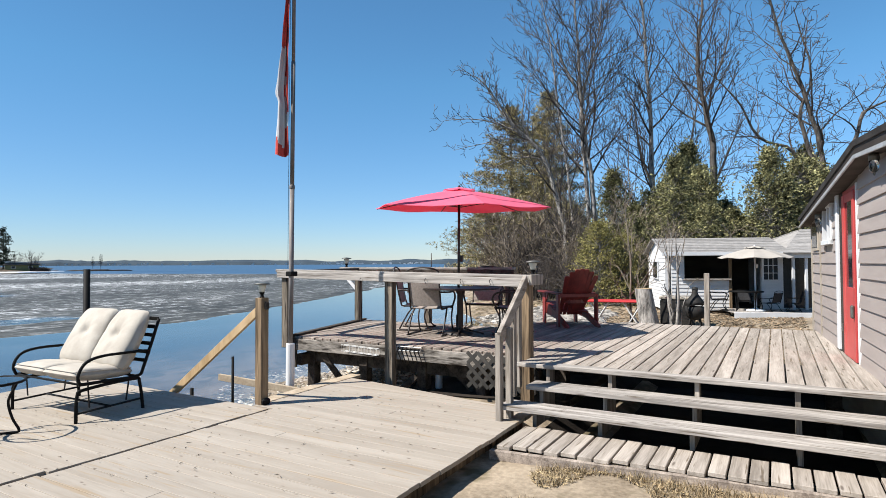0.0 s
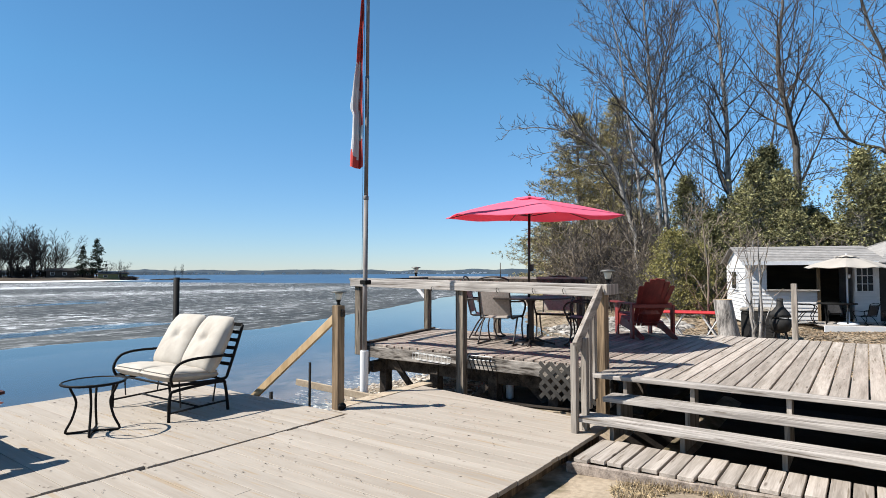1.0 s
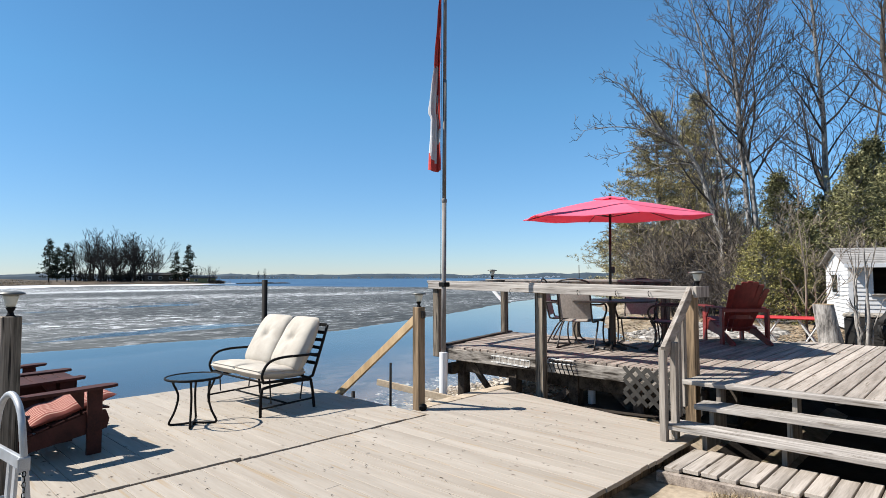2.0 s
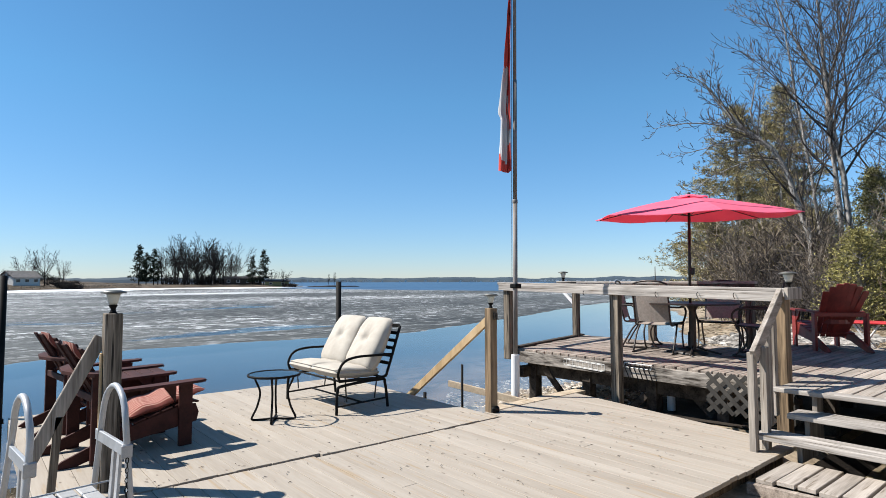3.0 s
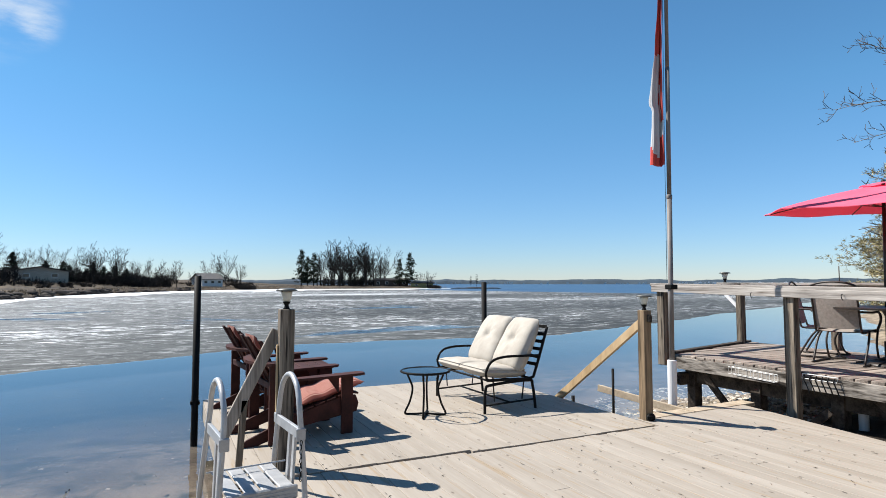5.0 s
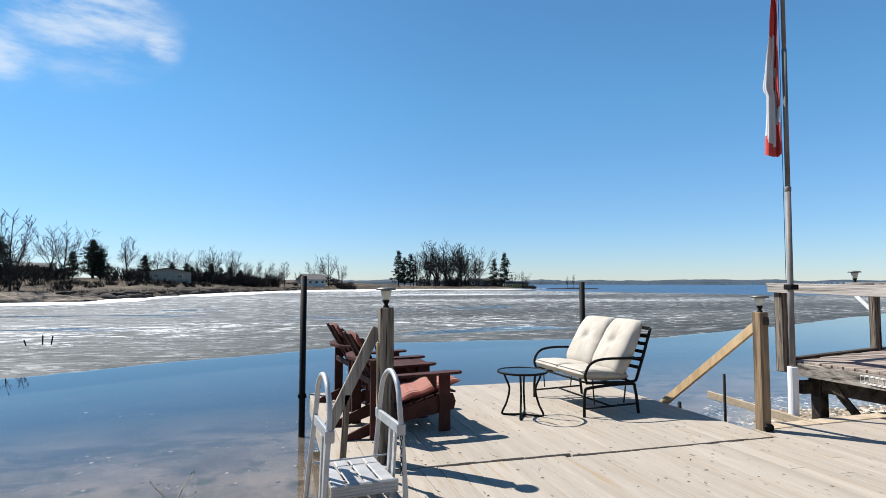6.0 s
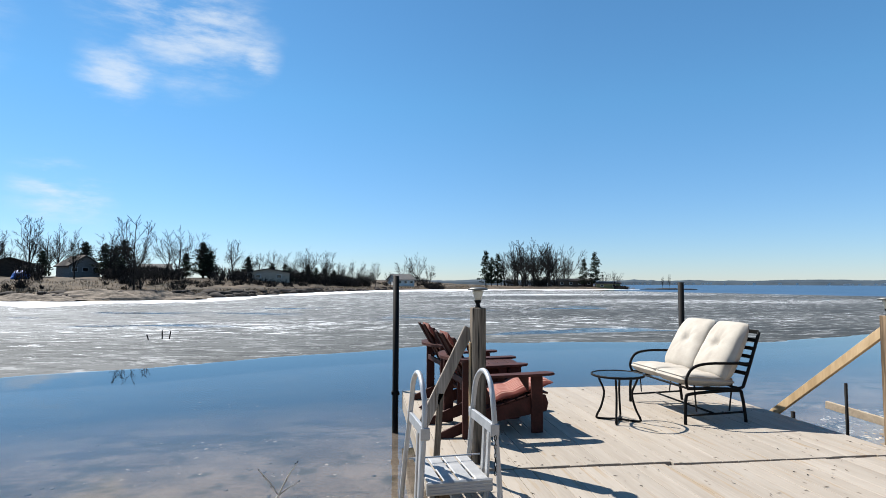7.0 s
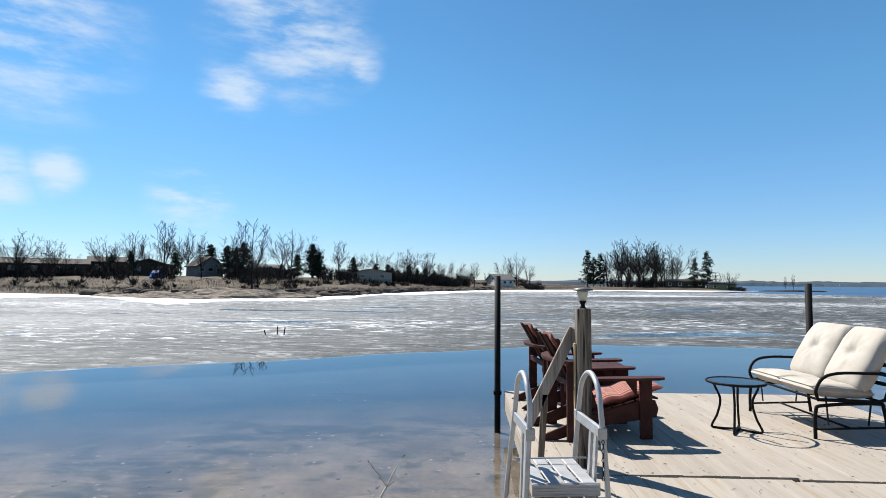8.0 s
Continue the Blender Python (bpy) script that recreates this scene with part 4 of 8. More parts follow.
for b in rows:
    d0, r = bay_reach(b), radians(b)
    w = (15 + 16 * noise.noise((b * 0.16, 7, 7)) + 5 * noise.noise((b * 0.7, 1, 7))) * (d0 / 85)
    w = max(4, w) * min(1, max(0.03, (26.5 - b) / 7))
    for s in (1.2, -w * 0.5, -w):
        land_d = d0 + s
        snow.v.append((-land_d * math.cos(r), land_d * math.sin(r), WATER_Z + (0.10 if s > 0 else 0.06 if s > -w else 0.03)))
snow.f = [(3 * j + i, 3 * j + i + 1, 3 * j + 4 + i, 3 * j + 3 + i) for j in range(len(rows) - 1) for i in range(2)]
solid("snow_edge", snow, SNOW, "white band of snow along the far waterline", "snow", "structure", smooth=True)

# rocks along the far waterline
ROCK = mat("tan_rock", (0.03, 0.024, 0.019), (0.30, 0.245, 0.188), (0.8, 0.8, 5.0), 0.9, bump=0.8, fine=6, dist=0.08)
DARK_ROCK = mat("dark_rock", (0.012, 0.010, 0.009), (0.07, 0.056, 0.046), (0.9, 0.9, 0.9), 0.9, bump=0.8, fine=6, dist=0.08)


def boulder(rng, r, flat=0.6, n=2):
    b = bmesh.new()
    bmesh.ops.create_icosphere(b, subdivisions=n, radius=1)
    o = Vector((rng.uniform(0, 90), rng.uniform(0, 90), rng.uniform(0, 90)))
    for v in b.verts:
        k = 1 + 0.45 * noise.noise(v.co * 1.3 + o) + 0.18 * noise.noise(v.co * 3.1 + o)
        v.co = Vector((v.co.x * k * r, v.co.y * k * r * rng.choice((0.98, 1.0)), v.co.z * k * r * flat))
    s = Shape()
    s.v = [tuple(v.co) for v in b.verts]
    s.f = [tuple(v.index for v in f.verts) for f in b.faces]
    b.free()
    return s


rng = random.Random(3)
ROCKS = [boulder(rng, 1, 0.55).mesh("rock", DARK_ROCK, True) for _ in range(4)] + [boulder(rng, 1, 0.4).mesh("rock", ROCK, True) for _ in range(3)]
for k in range(130):
    b = rng.uniform(-17, 3) if k < 86 else rng.uniform(-34, -15)
    x, y, z = far_spot(b, rng.uniform(-0.5, 5))
    s = rng.uniform(0.35, 0.95) * (1.4 if k % 9 == 0 else 1)
    ob = solid("rock", ROCKS[k % 4], None, "dark boulder at the far waterline", "rock", group="boulders at the far waterline", at=pose(x, y, z + 0.1 * s, 0, 0, rng.uniform(0, 360)))
    ob.scale = (s * 1.4, s, s)


def ledge(seed):
    """A worn bedrock slab that rises in low broken steps."""
    o = Vector((seed * 7.3, seed * 3.1, 0))
    s, n = Shape(), 26
    for j in range(n + 1):
        for i in range(n + 1):
            u, v = 2 * i / n - 1, 2 * j / n - 1
            q = max(0, 1 - (u * u + v * v) * (1 + 0.5 * noise.noise(Vector((u * 2, v * 2, 1)) + o)))
            h = q ** 0.6 * (0.55 + 0.6 * noise.noise(Vector((u * 2.2, v * 3.5, 4)) + o)) * 0.6
            h = 0.35 * h + 0.65 * (math.floor(h * 11) / 11) + 0.03 * noise.noise(Vector((u * 9, v * 9, 2)) + o)
            s.v.append((u, v, h - 0.05 - (0.2 if q <= 0 else 0)))
    s.f = [(j * (n + 1) + i, j * (n + 1) + i + 1, (j + 1) * (n + 1) + i + 1, (j + 1) * (n + 1) + i) for j in range(n) for i in range(n)]
    s.one_sided = True
    return s


SLABS = [ledge(k).mesh("slab", ROCK) for k in (1, 2, 3)]
for b, s, r, h in ((-27.5, 3, 7, 1.1), (-23, 4, 8, 1.4), (-19.5, 3, 7, 1.5), (-17, 2, 5, 1.0), (-31, 3, 6, 0.8), (-21, 1, 6, 0.8), (-25, 1, 7, 0.7)):
    x, y, z = far_spot(b, s)
    ob = solid("rock", SLABS[int(r) % 3], None, "smooth tan bedrock outcrop on the far shore", "rock", group="bedrock on the far shore", at=pose(x, y, z - 0.3, 0, 0, b + 90))
    ob.scale = (r, r * 0.6, h * 1.5)

# reeds and dry grass, far
reeds = Shape()
for k in range(24000):
    b = rng.uniform(-62, 12)
    s = rng.choice((rng.uniform(1, 12), rng.uniform(1, 12), rng.uniform(30, 45)))
    if -28 < b < -17 and s < 9 and rng.random() < 0.85:
        continue
    x, y, z = far_spot(b, s)
    if z < WATER_Z + 0.05:
        continue
    h, w, a = rng.uniform(0.12, 0.5), rng.uniform(0.02, 0.06), rng.uniform(0, 3.14)
    c, q = math.cos(a) * w, math.sin(a) * w
    i = len(reeds.v)
    reeds.v += [(x - c, y - q, z - 0.05), (x + c, y + q, z - 0.05), (x + rng.uniform(-0.2, 0.2), y + rng.uniform(-0.2, 0.2), z + h)]
    reeds.f.append((i, i + 1, i + 2))
REED = leaf_mat("brown_reeds", (0.04, 0.03, 0.02), (0.22, 0.16, 0.10), 0.9)
solid("dry_reeds", reeds, REED, "dry brown reeds and grass on the far shore", "reeds", "stuff")

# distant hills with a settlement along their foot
# the haze of distance is mixed into the hills' bluish base colour
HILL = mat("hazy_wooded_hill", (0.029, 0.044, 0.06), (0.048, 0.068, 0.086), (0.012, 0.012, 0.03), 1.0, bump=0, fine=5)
hill = Shape()
hs = list(np.arange(-60, 75, 0.4))
for b in hs:
    r = radians(b)
    d = 2200 - 500 * max(0, (b - 30) / 40)
    h = 17 + 9 * noise.noise((b * 0.11, 2, 2)) + 5 * noise.noise((b * 0.4, 5, 2)) + 2.5 * noise.noise((b * 3.1, 5, 2)) - 0.10 * max(0, b - 30)
    for k, z in ((0, WATER_Z), (20, h * 0.55), (140, h), (500, h * 0.9)):
        hill.v.append((-(d + k) * math.cos(r), (d + k) * math.sin(r), z))
hill.f = [(4 * j + i, 4 * j + i + 1, 4 * j + 5 + i, 4 * j + 4 + i) for j in range(len(hs) - 1) for i in range(3)]
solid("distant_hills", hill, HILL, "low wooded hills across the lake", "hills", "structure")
FAR_WHITE = mat("distant_white_walls", (0.44, 0.44, 0.44), (0.64, 0.64, 0.64), (0.1, 0.1, 0.1), 0.8, bump=0)
town = Shape()
for k in range(90):
    b = rng.uniform(18, 58)
    r, d = radians(b), 2180 - 500 * max(0, (b - 30) / 40)
    w, h = rng.uniform(4, 11), rng.uniform(2.5, 6)
    m0 = Matrix.Translation((-d * math.cos(r), d * math.sin(r), WATER_Z + rng.uniform(0, 4))) @ pose(0, 0, 0, 0, 0, 90 - b)
    for poly in ([(-w / 2, 0), (w / 2, 0), (w / 2, h * 0.6), (0, h), (-w / 2, h * 0.6)],):
        k0 = len(town.v)
        town.v += [tuple(m0 @ Vector((p[0], e, p[1]))) for e in (0, 8) for p in poly]
        town.f += [tuple(k0 + i for i in range(5)), tuple(k0 + 5 + i for i in range(5))[::-1]] + [(k0 + i, k0 + 5 + i, k0 + 5 + (i + 1) % 5, k0 + (i + 1) % 5) for i in range(5)]
solid("distant_houses", town, FAR_WHITE, "tiny white houses strung along the far lakeshore", "houses", "stuff")

# far trees
FAR_BARK = mat("far_bark", (0.007, 0.006, 0.006), (0.022, 0.019, 0.017), (2, 2, 2), 0.95, bump=0)


def far_bare(seed, spread):
    """A short trunk that opens into a fan of limbs under one rounded crown."""
    r = random.Random(seed)
    stems = [([Vector((0, 0, 0)), Vector((r.uniform(-0.15, 0.15), 0, 1.6)), Vector((r.uniform(-0.4, 0.4), r.uniform(-0.4, 0.4), 5.0)), Vector((r.uniform(-0.5, 0.5), r.uniform(-0.5, 0.5), 9.0))], 0.17)]
    for k in range(5):
        a = 6.2832 * (k + r.random()) / 5
        c, q, z0 = math.cos(a) * spread, math.sin(a) * spread, r.uniform(1.0, 3.4)
        stems.append(([Vector((0, 0, z0)), Vector((c * 0.35, q * 0.35, z0 + 1.6)), Vector((c * 0.75, q * 0.75, 5.4 + r.uniform(-0.6, 0.6))), Vector((c, q, 8.9 - 0.22 * spread + r.uniform(-0.5, 0.5)))], 0.075))
    return tree_meshes("far_tree", stems, seed, (0.42, 0.34), (0.42, 0.52), 0.45, 0.024, (28, 58), 0.36, FAR_BARK, FAR_BARK, 0.13)


def far_conifer(seed, open_form):
    r = random.Random(seed)
    wood = Shape().tube([(0, 0, 0), (0, 0, 9.6)], [0.16, 0.03], 5)
    pts = []
    h = 0.06
    while h < 0.99:
        # ragged tiers of boughs, some long and some broken off
        for _ in range(r.randint(2, 4)):
            t, reach = r.uniform(0, 6.28), (1 - h) ** 0.7 * (2.7 if open_form else 3.1) * r.uniform(0.25, 1.25) + 0.2
            z = 0.5 + 9.4 * h
            tip = Vector((reach * math.cos(t), reach * math.sin(t), z + reach * r.uniform(-0.2, 0.25)))
            thin_tube(wood, [(0, 0, z), tuple(tip)], [0.035, 0.015], 3)
            for _e in range(int((5 if open_form else 9) * reach) + 3):
                g = r.uniform(0.3 if open_form else 0.05, 1.05)
                pts.append(Vector((0, 0, z)).lerp(tip, g) + Vector((r.gauss(0, 0.2), r.gauss(0, 0.2), r.gauss(0, 0.13))))
        h += r.uniform(0.014, 0.04)
    return wood.mesh("trunk", FAR_BARK), tufts(pts, 3, 0.42, 0.10, r, -0.1).mesh("crown", SPRUCE_GREEN)


FB = [far_bare(201, 3.4), far_bare(202, 2.0), far_bare(203, 4.4), far_bare(204, 1.5)]
FC = [far_conifer(211, False), far_conifer(212, True)]
BARE_ROWS = ((-116.9, -94.5, 10.1), (-128.8, -95.4, 8.5), (-134.6, -87.1, 9.2), (-132.3, -71.3, 12.5), (-134.6, -67, 10.8), (-120.3, -50.1, 9.3), (-134, -41.6, 11.5), (-146.6, -33, 9.2),
             (-159.4, -16, 9.5), (-164.8, -11.6, 9.4), (-170.2, -4.4, 7.6), (-175.2, 2.3, 7.2), (-199.4, 17.3, 11.2), (-137, -79, 8.5), (-152, -24, 8))
ISLE_ROWS = ((-232.1, 61.8, 18.4), (-235.1, 69.4, 19.5), (-228.5, 74, 18), (-231.2, 81.5, 17), (-221.6, 62.2, 15), (-227, 67, 16.5), (-236, 77, 16.5), (-210, 94, 7), (-240, 58, 14))
for k, (x, y, h) in enumerate(BARE_ROWS + ISLE_ROWS):
    for e in range(3):
        x2, y2 = x + 2.6 * e * (1 if k % 2 else -1), y + (0, 4.6, -4.2)[e] * (1 if k < 15 else 0.6)
        ob = tree("tree", FB[(k + e) % 4], pose(x2, y2, far_at(x2, y2) - 0.1, 0, 0, 67 * k + 90 * e), "leafless grey tree on the far shore", group="leafless trees on the far shore")
        s = h / 10.0 * (1.06, 0.72, 0.85)[e]
        ob.scale = (s, s, s)
ob = tree("tree", FB[1], pose(-75, -28.6, far_at(-75, -28.6) - 0.1, 0, 0, 30), "tall slender leafless tree on the rocky point")
ob.scale = (0.9, 0.9, 1.02)
ob = tree("tree", FB[3], pose(-73.5, -27.2, far_at(-73.5, -27.2) - 0.1, 0, 0, 130), "leafless scrub beside the tall tree on the point")
ob.scale = (0.7, 0.7, 0.5)
CON_ROWS = ((-127.3, -54.1, 7.0), (-129.9, -53.2, 6.4), (-132.3, -52.4, 8.2), (-119.2, -62.0, 5.2), (-138.6, -63.2, 7.9), (-137.3, -37.5, 8.3), (-135.7, -35.5, 6.6), (-136.3, -40.8, 5.8),
            (-147.4, -29.4, 5.6), (-153.3, -24.6, 4.6), (-158.8, -22.1, 4.8), (-158.9, -20.9, 4.0), (-171.4, -17.4, 5.0), (-169.6, -14.8, 4.4), (-173.8, -12.7, 4.8), (-172.0, -9.7, 4.2), (-128.9, -77.4, 5.6), (-230.2, 48, 14.8), (-234.1, 53.8, 13.7), (-233, 51, 12), (-219, 85.5, 11.2), (-217.4, 89.4, 13.9), (-126, -80, 5))
for k, (x, y, h) in enumerate(CON_ROWS):
    isle = h > 9
    ob = tree("conifer", FC[1 if isle else 0], pose(x, y, far_at(x, y) - 0.1, 0, 0, 50 * k), "dark evergreen on the far shore", "conifer", "evergreens on the far shore")
    w = h / 10 * (0.9 if isle else 1.25)
    ob.scale = (w, w, h / 10)
# low rocks with two thin trees off the island's tip
for x, y, sx, sy, sz in ((-203.6, 111.4, 5.5, 2.6, 0.75), (-200.5, 117.5, 4.0, 1.8, 0.5), (-206.5, 106.0, 3.0, 1.5, 0.45)):
    ob = solid("rock", ROCKS[1], None, "low dark rock awash off the island's tip", "rock", group="rocks off the island", at=pose(x, y, WATER_Z + 0.15, 0, 0, 66))
    ob.scale = (sx, sy, sz)
for x, y, h in ((-203.9, 110.4, 0.5), (-203.0, 112.6, 0.58)):
    ob = tree("tree", FB[3], pose(x, y, WATER_Z + 0.2, 0, 0, 40 * h), "thin leafless tree on a low rock in the lake", group="thin trees on the rock")
    ob.scale = (h * 0.5, h * 0.5, h)
scrub = Shape()
r5 = random.Random(15)
spots = [(-226, 64, 15, 4.5), (-233, 76, 14, 4.0), (-162, -12, 16, 2.4), (-150, -28, 9, 2.2), (-131, -46, 8, 2.2), (-168, -14, 13, 3.4), (-176, -4, 8, 2.6), (-128, -86, 13, 2.2), (-190, 22, 5, 1.8), (-206, 95, 3, 1.5)]
for x, y, w, h in spots:
    for _ in range(240):
        px, py = x + r5.uniform(-1, 1) * 2.5, y + r5.uniform(-0.6, 0.6) * w
        z = far_at(px, py)
        p = Vector((px, py, z - 0.1))
        q = p + Vector((r5.uniform(-0.6, 0.6), r5.uniform(-0.6, 0.6), h * r5.uniform(0.4, 1)))
        thin_tube(scrub, [tuple(p), tuple(q)], [0.09, 0.05], 3)
        for _e in range(3):
            g = p.lerp(q, r5.uniform(0.3, 0.9))
            thin_tube(scrub, [tuple(g), tuple(g + Vector((r5.uniform(-0.8, 0.8), r5.uniform(-0.8, 0.8), r5.uniform(0.1, 0.9))))], [0.06, 0.04], 3)
for _ in range(2400):
    # a thin hedge of scrub and saplings behind the houses
    b = r5.uniform(-50, 6)
    if noise.noise((b * 0.35, 3, 3)) < -0.15:
        continue
    if -27.4 < b < -23.4:
        continue
    px, py, z = far_spot(b, r5.uniform(46, 60))
    h = (1.4 + 2.4 * (0.5 + 0.5 * noise.noise((b * 0.8, 8, 3)))) * r5.uniform(0.4, 1.2)
    p = Vector((px, py, z - 0.2))
    q = p + Vector((r5.uniform(-0.5, 0.5), r5.uniform(-0.5, 0.5), h))
    thin_tube(scrub, [tuple(p), tuple(q)], [0.06, 0.03], 3)
    for _e in range(7):
        g = p.lerp(q, r5.uniform(0.15, 0.95))
        thin_tube(scrub, [tuple(g), tuple(g + Vector((r5.uniform(-0.7, 0.7), r5.uniform(-0.7, 0.7), r5.uniform(0.2, 0.9))))], [0.05, 0.03], 3)
for _ in range(420):
    # low dark bushes before and between the houses
    b, reach = r5.uniform(-48, 8), r5.uniform(24, 44)
    if noise.noise((b * 0.5, reach * 0.1, 9)) < 0.0 or (-27.4 < b < -23.4 and reach > 30):
        continue
    px, py, z = far_spot(b, reach)
    if z < WATER_Z + 0.25:
        continue
    size = r5.uniform(0.5, 1.5)
    for _e in range(26):
        p = Vector((px + r5.gauss(0, 0.25) * size, py + r5.gauss(0, 0.25) * size, z - 0.1))
        q = p + Vector((r5.gauss(0, 0.6), r5.gauss(0, 0.6), 1)).normalized() * (size * r5.uniform(0.5, 1.15))
        thin_tube(scrub, [tuple(p), tuple(q)], [0.05, 0.03], 3)
solid("far_scrub", scrub, FAR_BARK, "dense leafless scrub under the far trees", "scrub", "stuff")

# far houses
WHITE_WALL = mat("white_clapboard", (0.496, 0.496, 0.48), (0.6, 0.6, 0.584), (1, 1, 6), 0.7, bump=0.1)
BROWN_WALL = mat("brown_boards", (0.045, 0.034, 0.028), (0.09, 0.068, 0.053), (1, 1, 6), 0.8, bump=0.1)
BEIGE_WALL = mat("beige_boards", (0.272, 0.24, 0.2), (0.36, 0.32, 0.264), (1, 1, 6), 0.8, bump=0.1)
GREY_ROOF = mat("grey_shingles", (0.104, 0.1, 0.096), (0.176, 0.168, 0.16), (2, 2, 2), 0.9, bump=0.2)
BROWN_ROOF = mat("brown_shingles", (0.04, 0.034, 0.03), (0.08, 0.068, 0.06), (2, 2, 2), 0.9, bump=0.2)
PANE = mat("dark_window_glass", (0.012, 0.014, 0.016), (0.03, 0.035, 0.04), (1, 1, 1), 0.08, bump=0)


def far_house(x, y, w, d, wall_h, rise, wall, roof, label, turn=0, gable_front=False, windows=3):
    b = math.degrees(math.atan2(y, -x))
    ob = thing("house", label, "house", pose(x, y, far_at(x, y) - 0.1, 0, 0, 90 - b + turn + 180))
    part("wall", Shape().box((-w / 2, -d / 2, -0.4), (w / 2, d / 2, wall_h), 0.02), wall, ob)
    e = 0.45
    if gable_front:
        part("gable", Shape().prism([(-w / 2, wall_h), (w / 2, wall_h), (0, wall_h + rise)], "y", -d / 2, d / 2), wall, ob)
        for s in (-1, 1):
            part("roof", Shape().prism([(0, wall_h + rise + 0.02), (s * (w / 2 + e), wall_h - rise * e / (w / 2)), (s * (w / 2 + e), wall_h - rise * e / (w / 2) + 0.2), (0, wall_h + rise + 0.22)], "y", -d / 2 - e, d / 2 + e), roof, ob)
    else:
        part("gable", Shape().prism([(-d / 2, wall_h), (d / 2, wall_h), (0, wall_h + rise)], "x", -w / 2, w / 2), wall, ob)
        for s in (-1, 1):
            part("roof", Shape().prism([(0, wall_h + rise + 0.02), (s * (d / 2 + e), wall_h - rise * e / (d / 2)), (s * (d / 2 + e), wall_h - rise * e / (d / 2) + 0.2), (0, wall_h + rise + 0.22)], "x", -w / 2 - e, w / 2 + e), roof, ob)
    for k in range(windows):
        c = -w / 2 + w * (k + 0.5) / windows
        win = part("window", Shape().box((c - 0.6, d / 2, wall_h * 0.38), (c + 0.6, d / 2 + 0.06, wall_h * 0.80), 0.01), WHITE_WALL, ob)
        part("pane", Shape().box((c - 0.5, d / 2 + 0.062, wall_h * 0.42), (c + 0.5, d / 2 + 0.075, wall_h * 0.77), 0.004), PANE, win)
    return ob


far_house(-131.7, -61.3, 6.0, 7, 2.2, 2.0, mat("grey_clapboard", (0.16, 0.16, 0.155), (0.24, 0.24, 0.23), (1, 1, 6), 0.8, bump=0.1), BROWN_ROOF, "small grey house with a gabled front", 20, True, 3)
far_house(-139.4, -79.2, 9, 7, 2.6, 1.4, BROWN_WALL, BROWN_ROOF, "brown house among bare trees", 0, True, 2)
far_house(-131.9, -99.8, 17, 8, 2.6, 1.2, BROWN_WALL, BROWN_ROOF, "long low dark brown bungalow", 0, False, 4)
far_house(-143, -92, 8, 7, 3.4, 1.2, BROWN_WALL, BROWN_ROOF, "dark house behind the bungalow", 0, False, 2)
far_house(-148.1, -25.2, 10, 7, 2.1, 0.9, BEIGE_WALL, BROWN_ROOF, "low beige cottage with a shallow roof", 10, True, 2)
far_house(-199.9, 11.5, 7, 6.5, 2.2, 1.7, WHITE_WALL, GREY_ROOF, "white house with a grey gabled roof", 30, False, 3)
far_house(-224.9, 84, 14, 6, 2.5, 0.7, BROWN_WALL, BROWN_ROOF, "long dark cabin under tall trees", 0, False, 4)
far_house(-214.5, 93.5, 9, 5, 1.8, 0.5, mat("olive_boards", (0.14, 0.15, 0.07), (0.2, 0.2, 0.1), bump=0), BROWN_ROOF, "low olive-green hut at the point", 0, False, 2)
far_house(-149.6, -51.9, 6.5, 6, 2.2, 0.9, BEIGE_WALL, GREY_ROOF, "pale house behind dark evergreens", 0, False, 2)
TARP = mat("blue_tarp", (0.016, 0.08, 0.36), (0.032, 0.144, 0.48), (1, 1, 1), 0.5, bump=0.4, dist=0.1)
b1 = boulder(random.Random(9), 1.5, 0.6)
solid("covered_boat", b1, TARP, "boat under a bright blue tarpaulin", "boat", at=pose(-112.4, -61.9, far_at(-112.4, -61.9) + 0.5))
solid("covered_boat", boulder(random.Random(10), 1.7, 0.45), SNOW, "boat under a white cover", "boat", at=pose(-146.6, -33, far_at(-146.6, -33) + 0.3))


# ---- things on the lower deck ----
CREAM = mat("cream_canvas", (0.36, 0.324, 0.276), (0.448, 0.412, 0.356), (5, 5, 5), 0.9, bump=0.35, fine=60, spread=0.03, dist=0.003)
GLASS = bpy.data.materials.new("clear_glass")
GLASS.use_nodes = True
gp = GLASS.node_tree.nodes["Principled BSDF"]
gp.inputs["Transmission Weight"].default_value, gp.inputs["Roughness"].default_value, gp.inputs["IOR"].default_value = 1.0, 0.03, 1.45
gp.inputs["Base Color"].default_value = (0.8, 0.88, 0.9, 1)
# a thin pane: clear straight through, with its gloss on top
PANE_GLASS = bpy.data.materials.new("thin_table_glass")
PANE_GLASS.use_nodes = True
pn, pl = PANE_GLASS.node_tree.nodes, PANE_GLASS.node_tree.links
p_clear, p_gloss, p_mix, p_fres = pn.new("ShaderNodeBsdfTransparent"), pn.new("ShaderNodeBsdfGlossy"), pn.new("ShaderNodeMixShader"), pn.new("ShaderNodeFresnel")
p_clear.inputs[0].default_value, p_gloss.inputs["Roughness"].default_value, p_fres.inputs[0].default_value = (0.80, 0.90, 0.92, 1), 0.03, 1.7
pl.new(p_fres.outputs[0], p_mix.inputs[0])
pl.new(p_clear.outputs[0], p_mix.inputs[1])
pl.new(p_gloss.outputs[0], p_mix.inputs[2])
pl.new(p_mix.outputs[0], pn["Material Output"].inputs[0])
FROST = mat("frosted_lamp_glass", (0.44, 0.44, 0.384), (0.56, 0.56, 0.496), (9, 9, 9), 0.35, bump=0.1, spread=0.02)
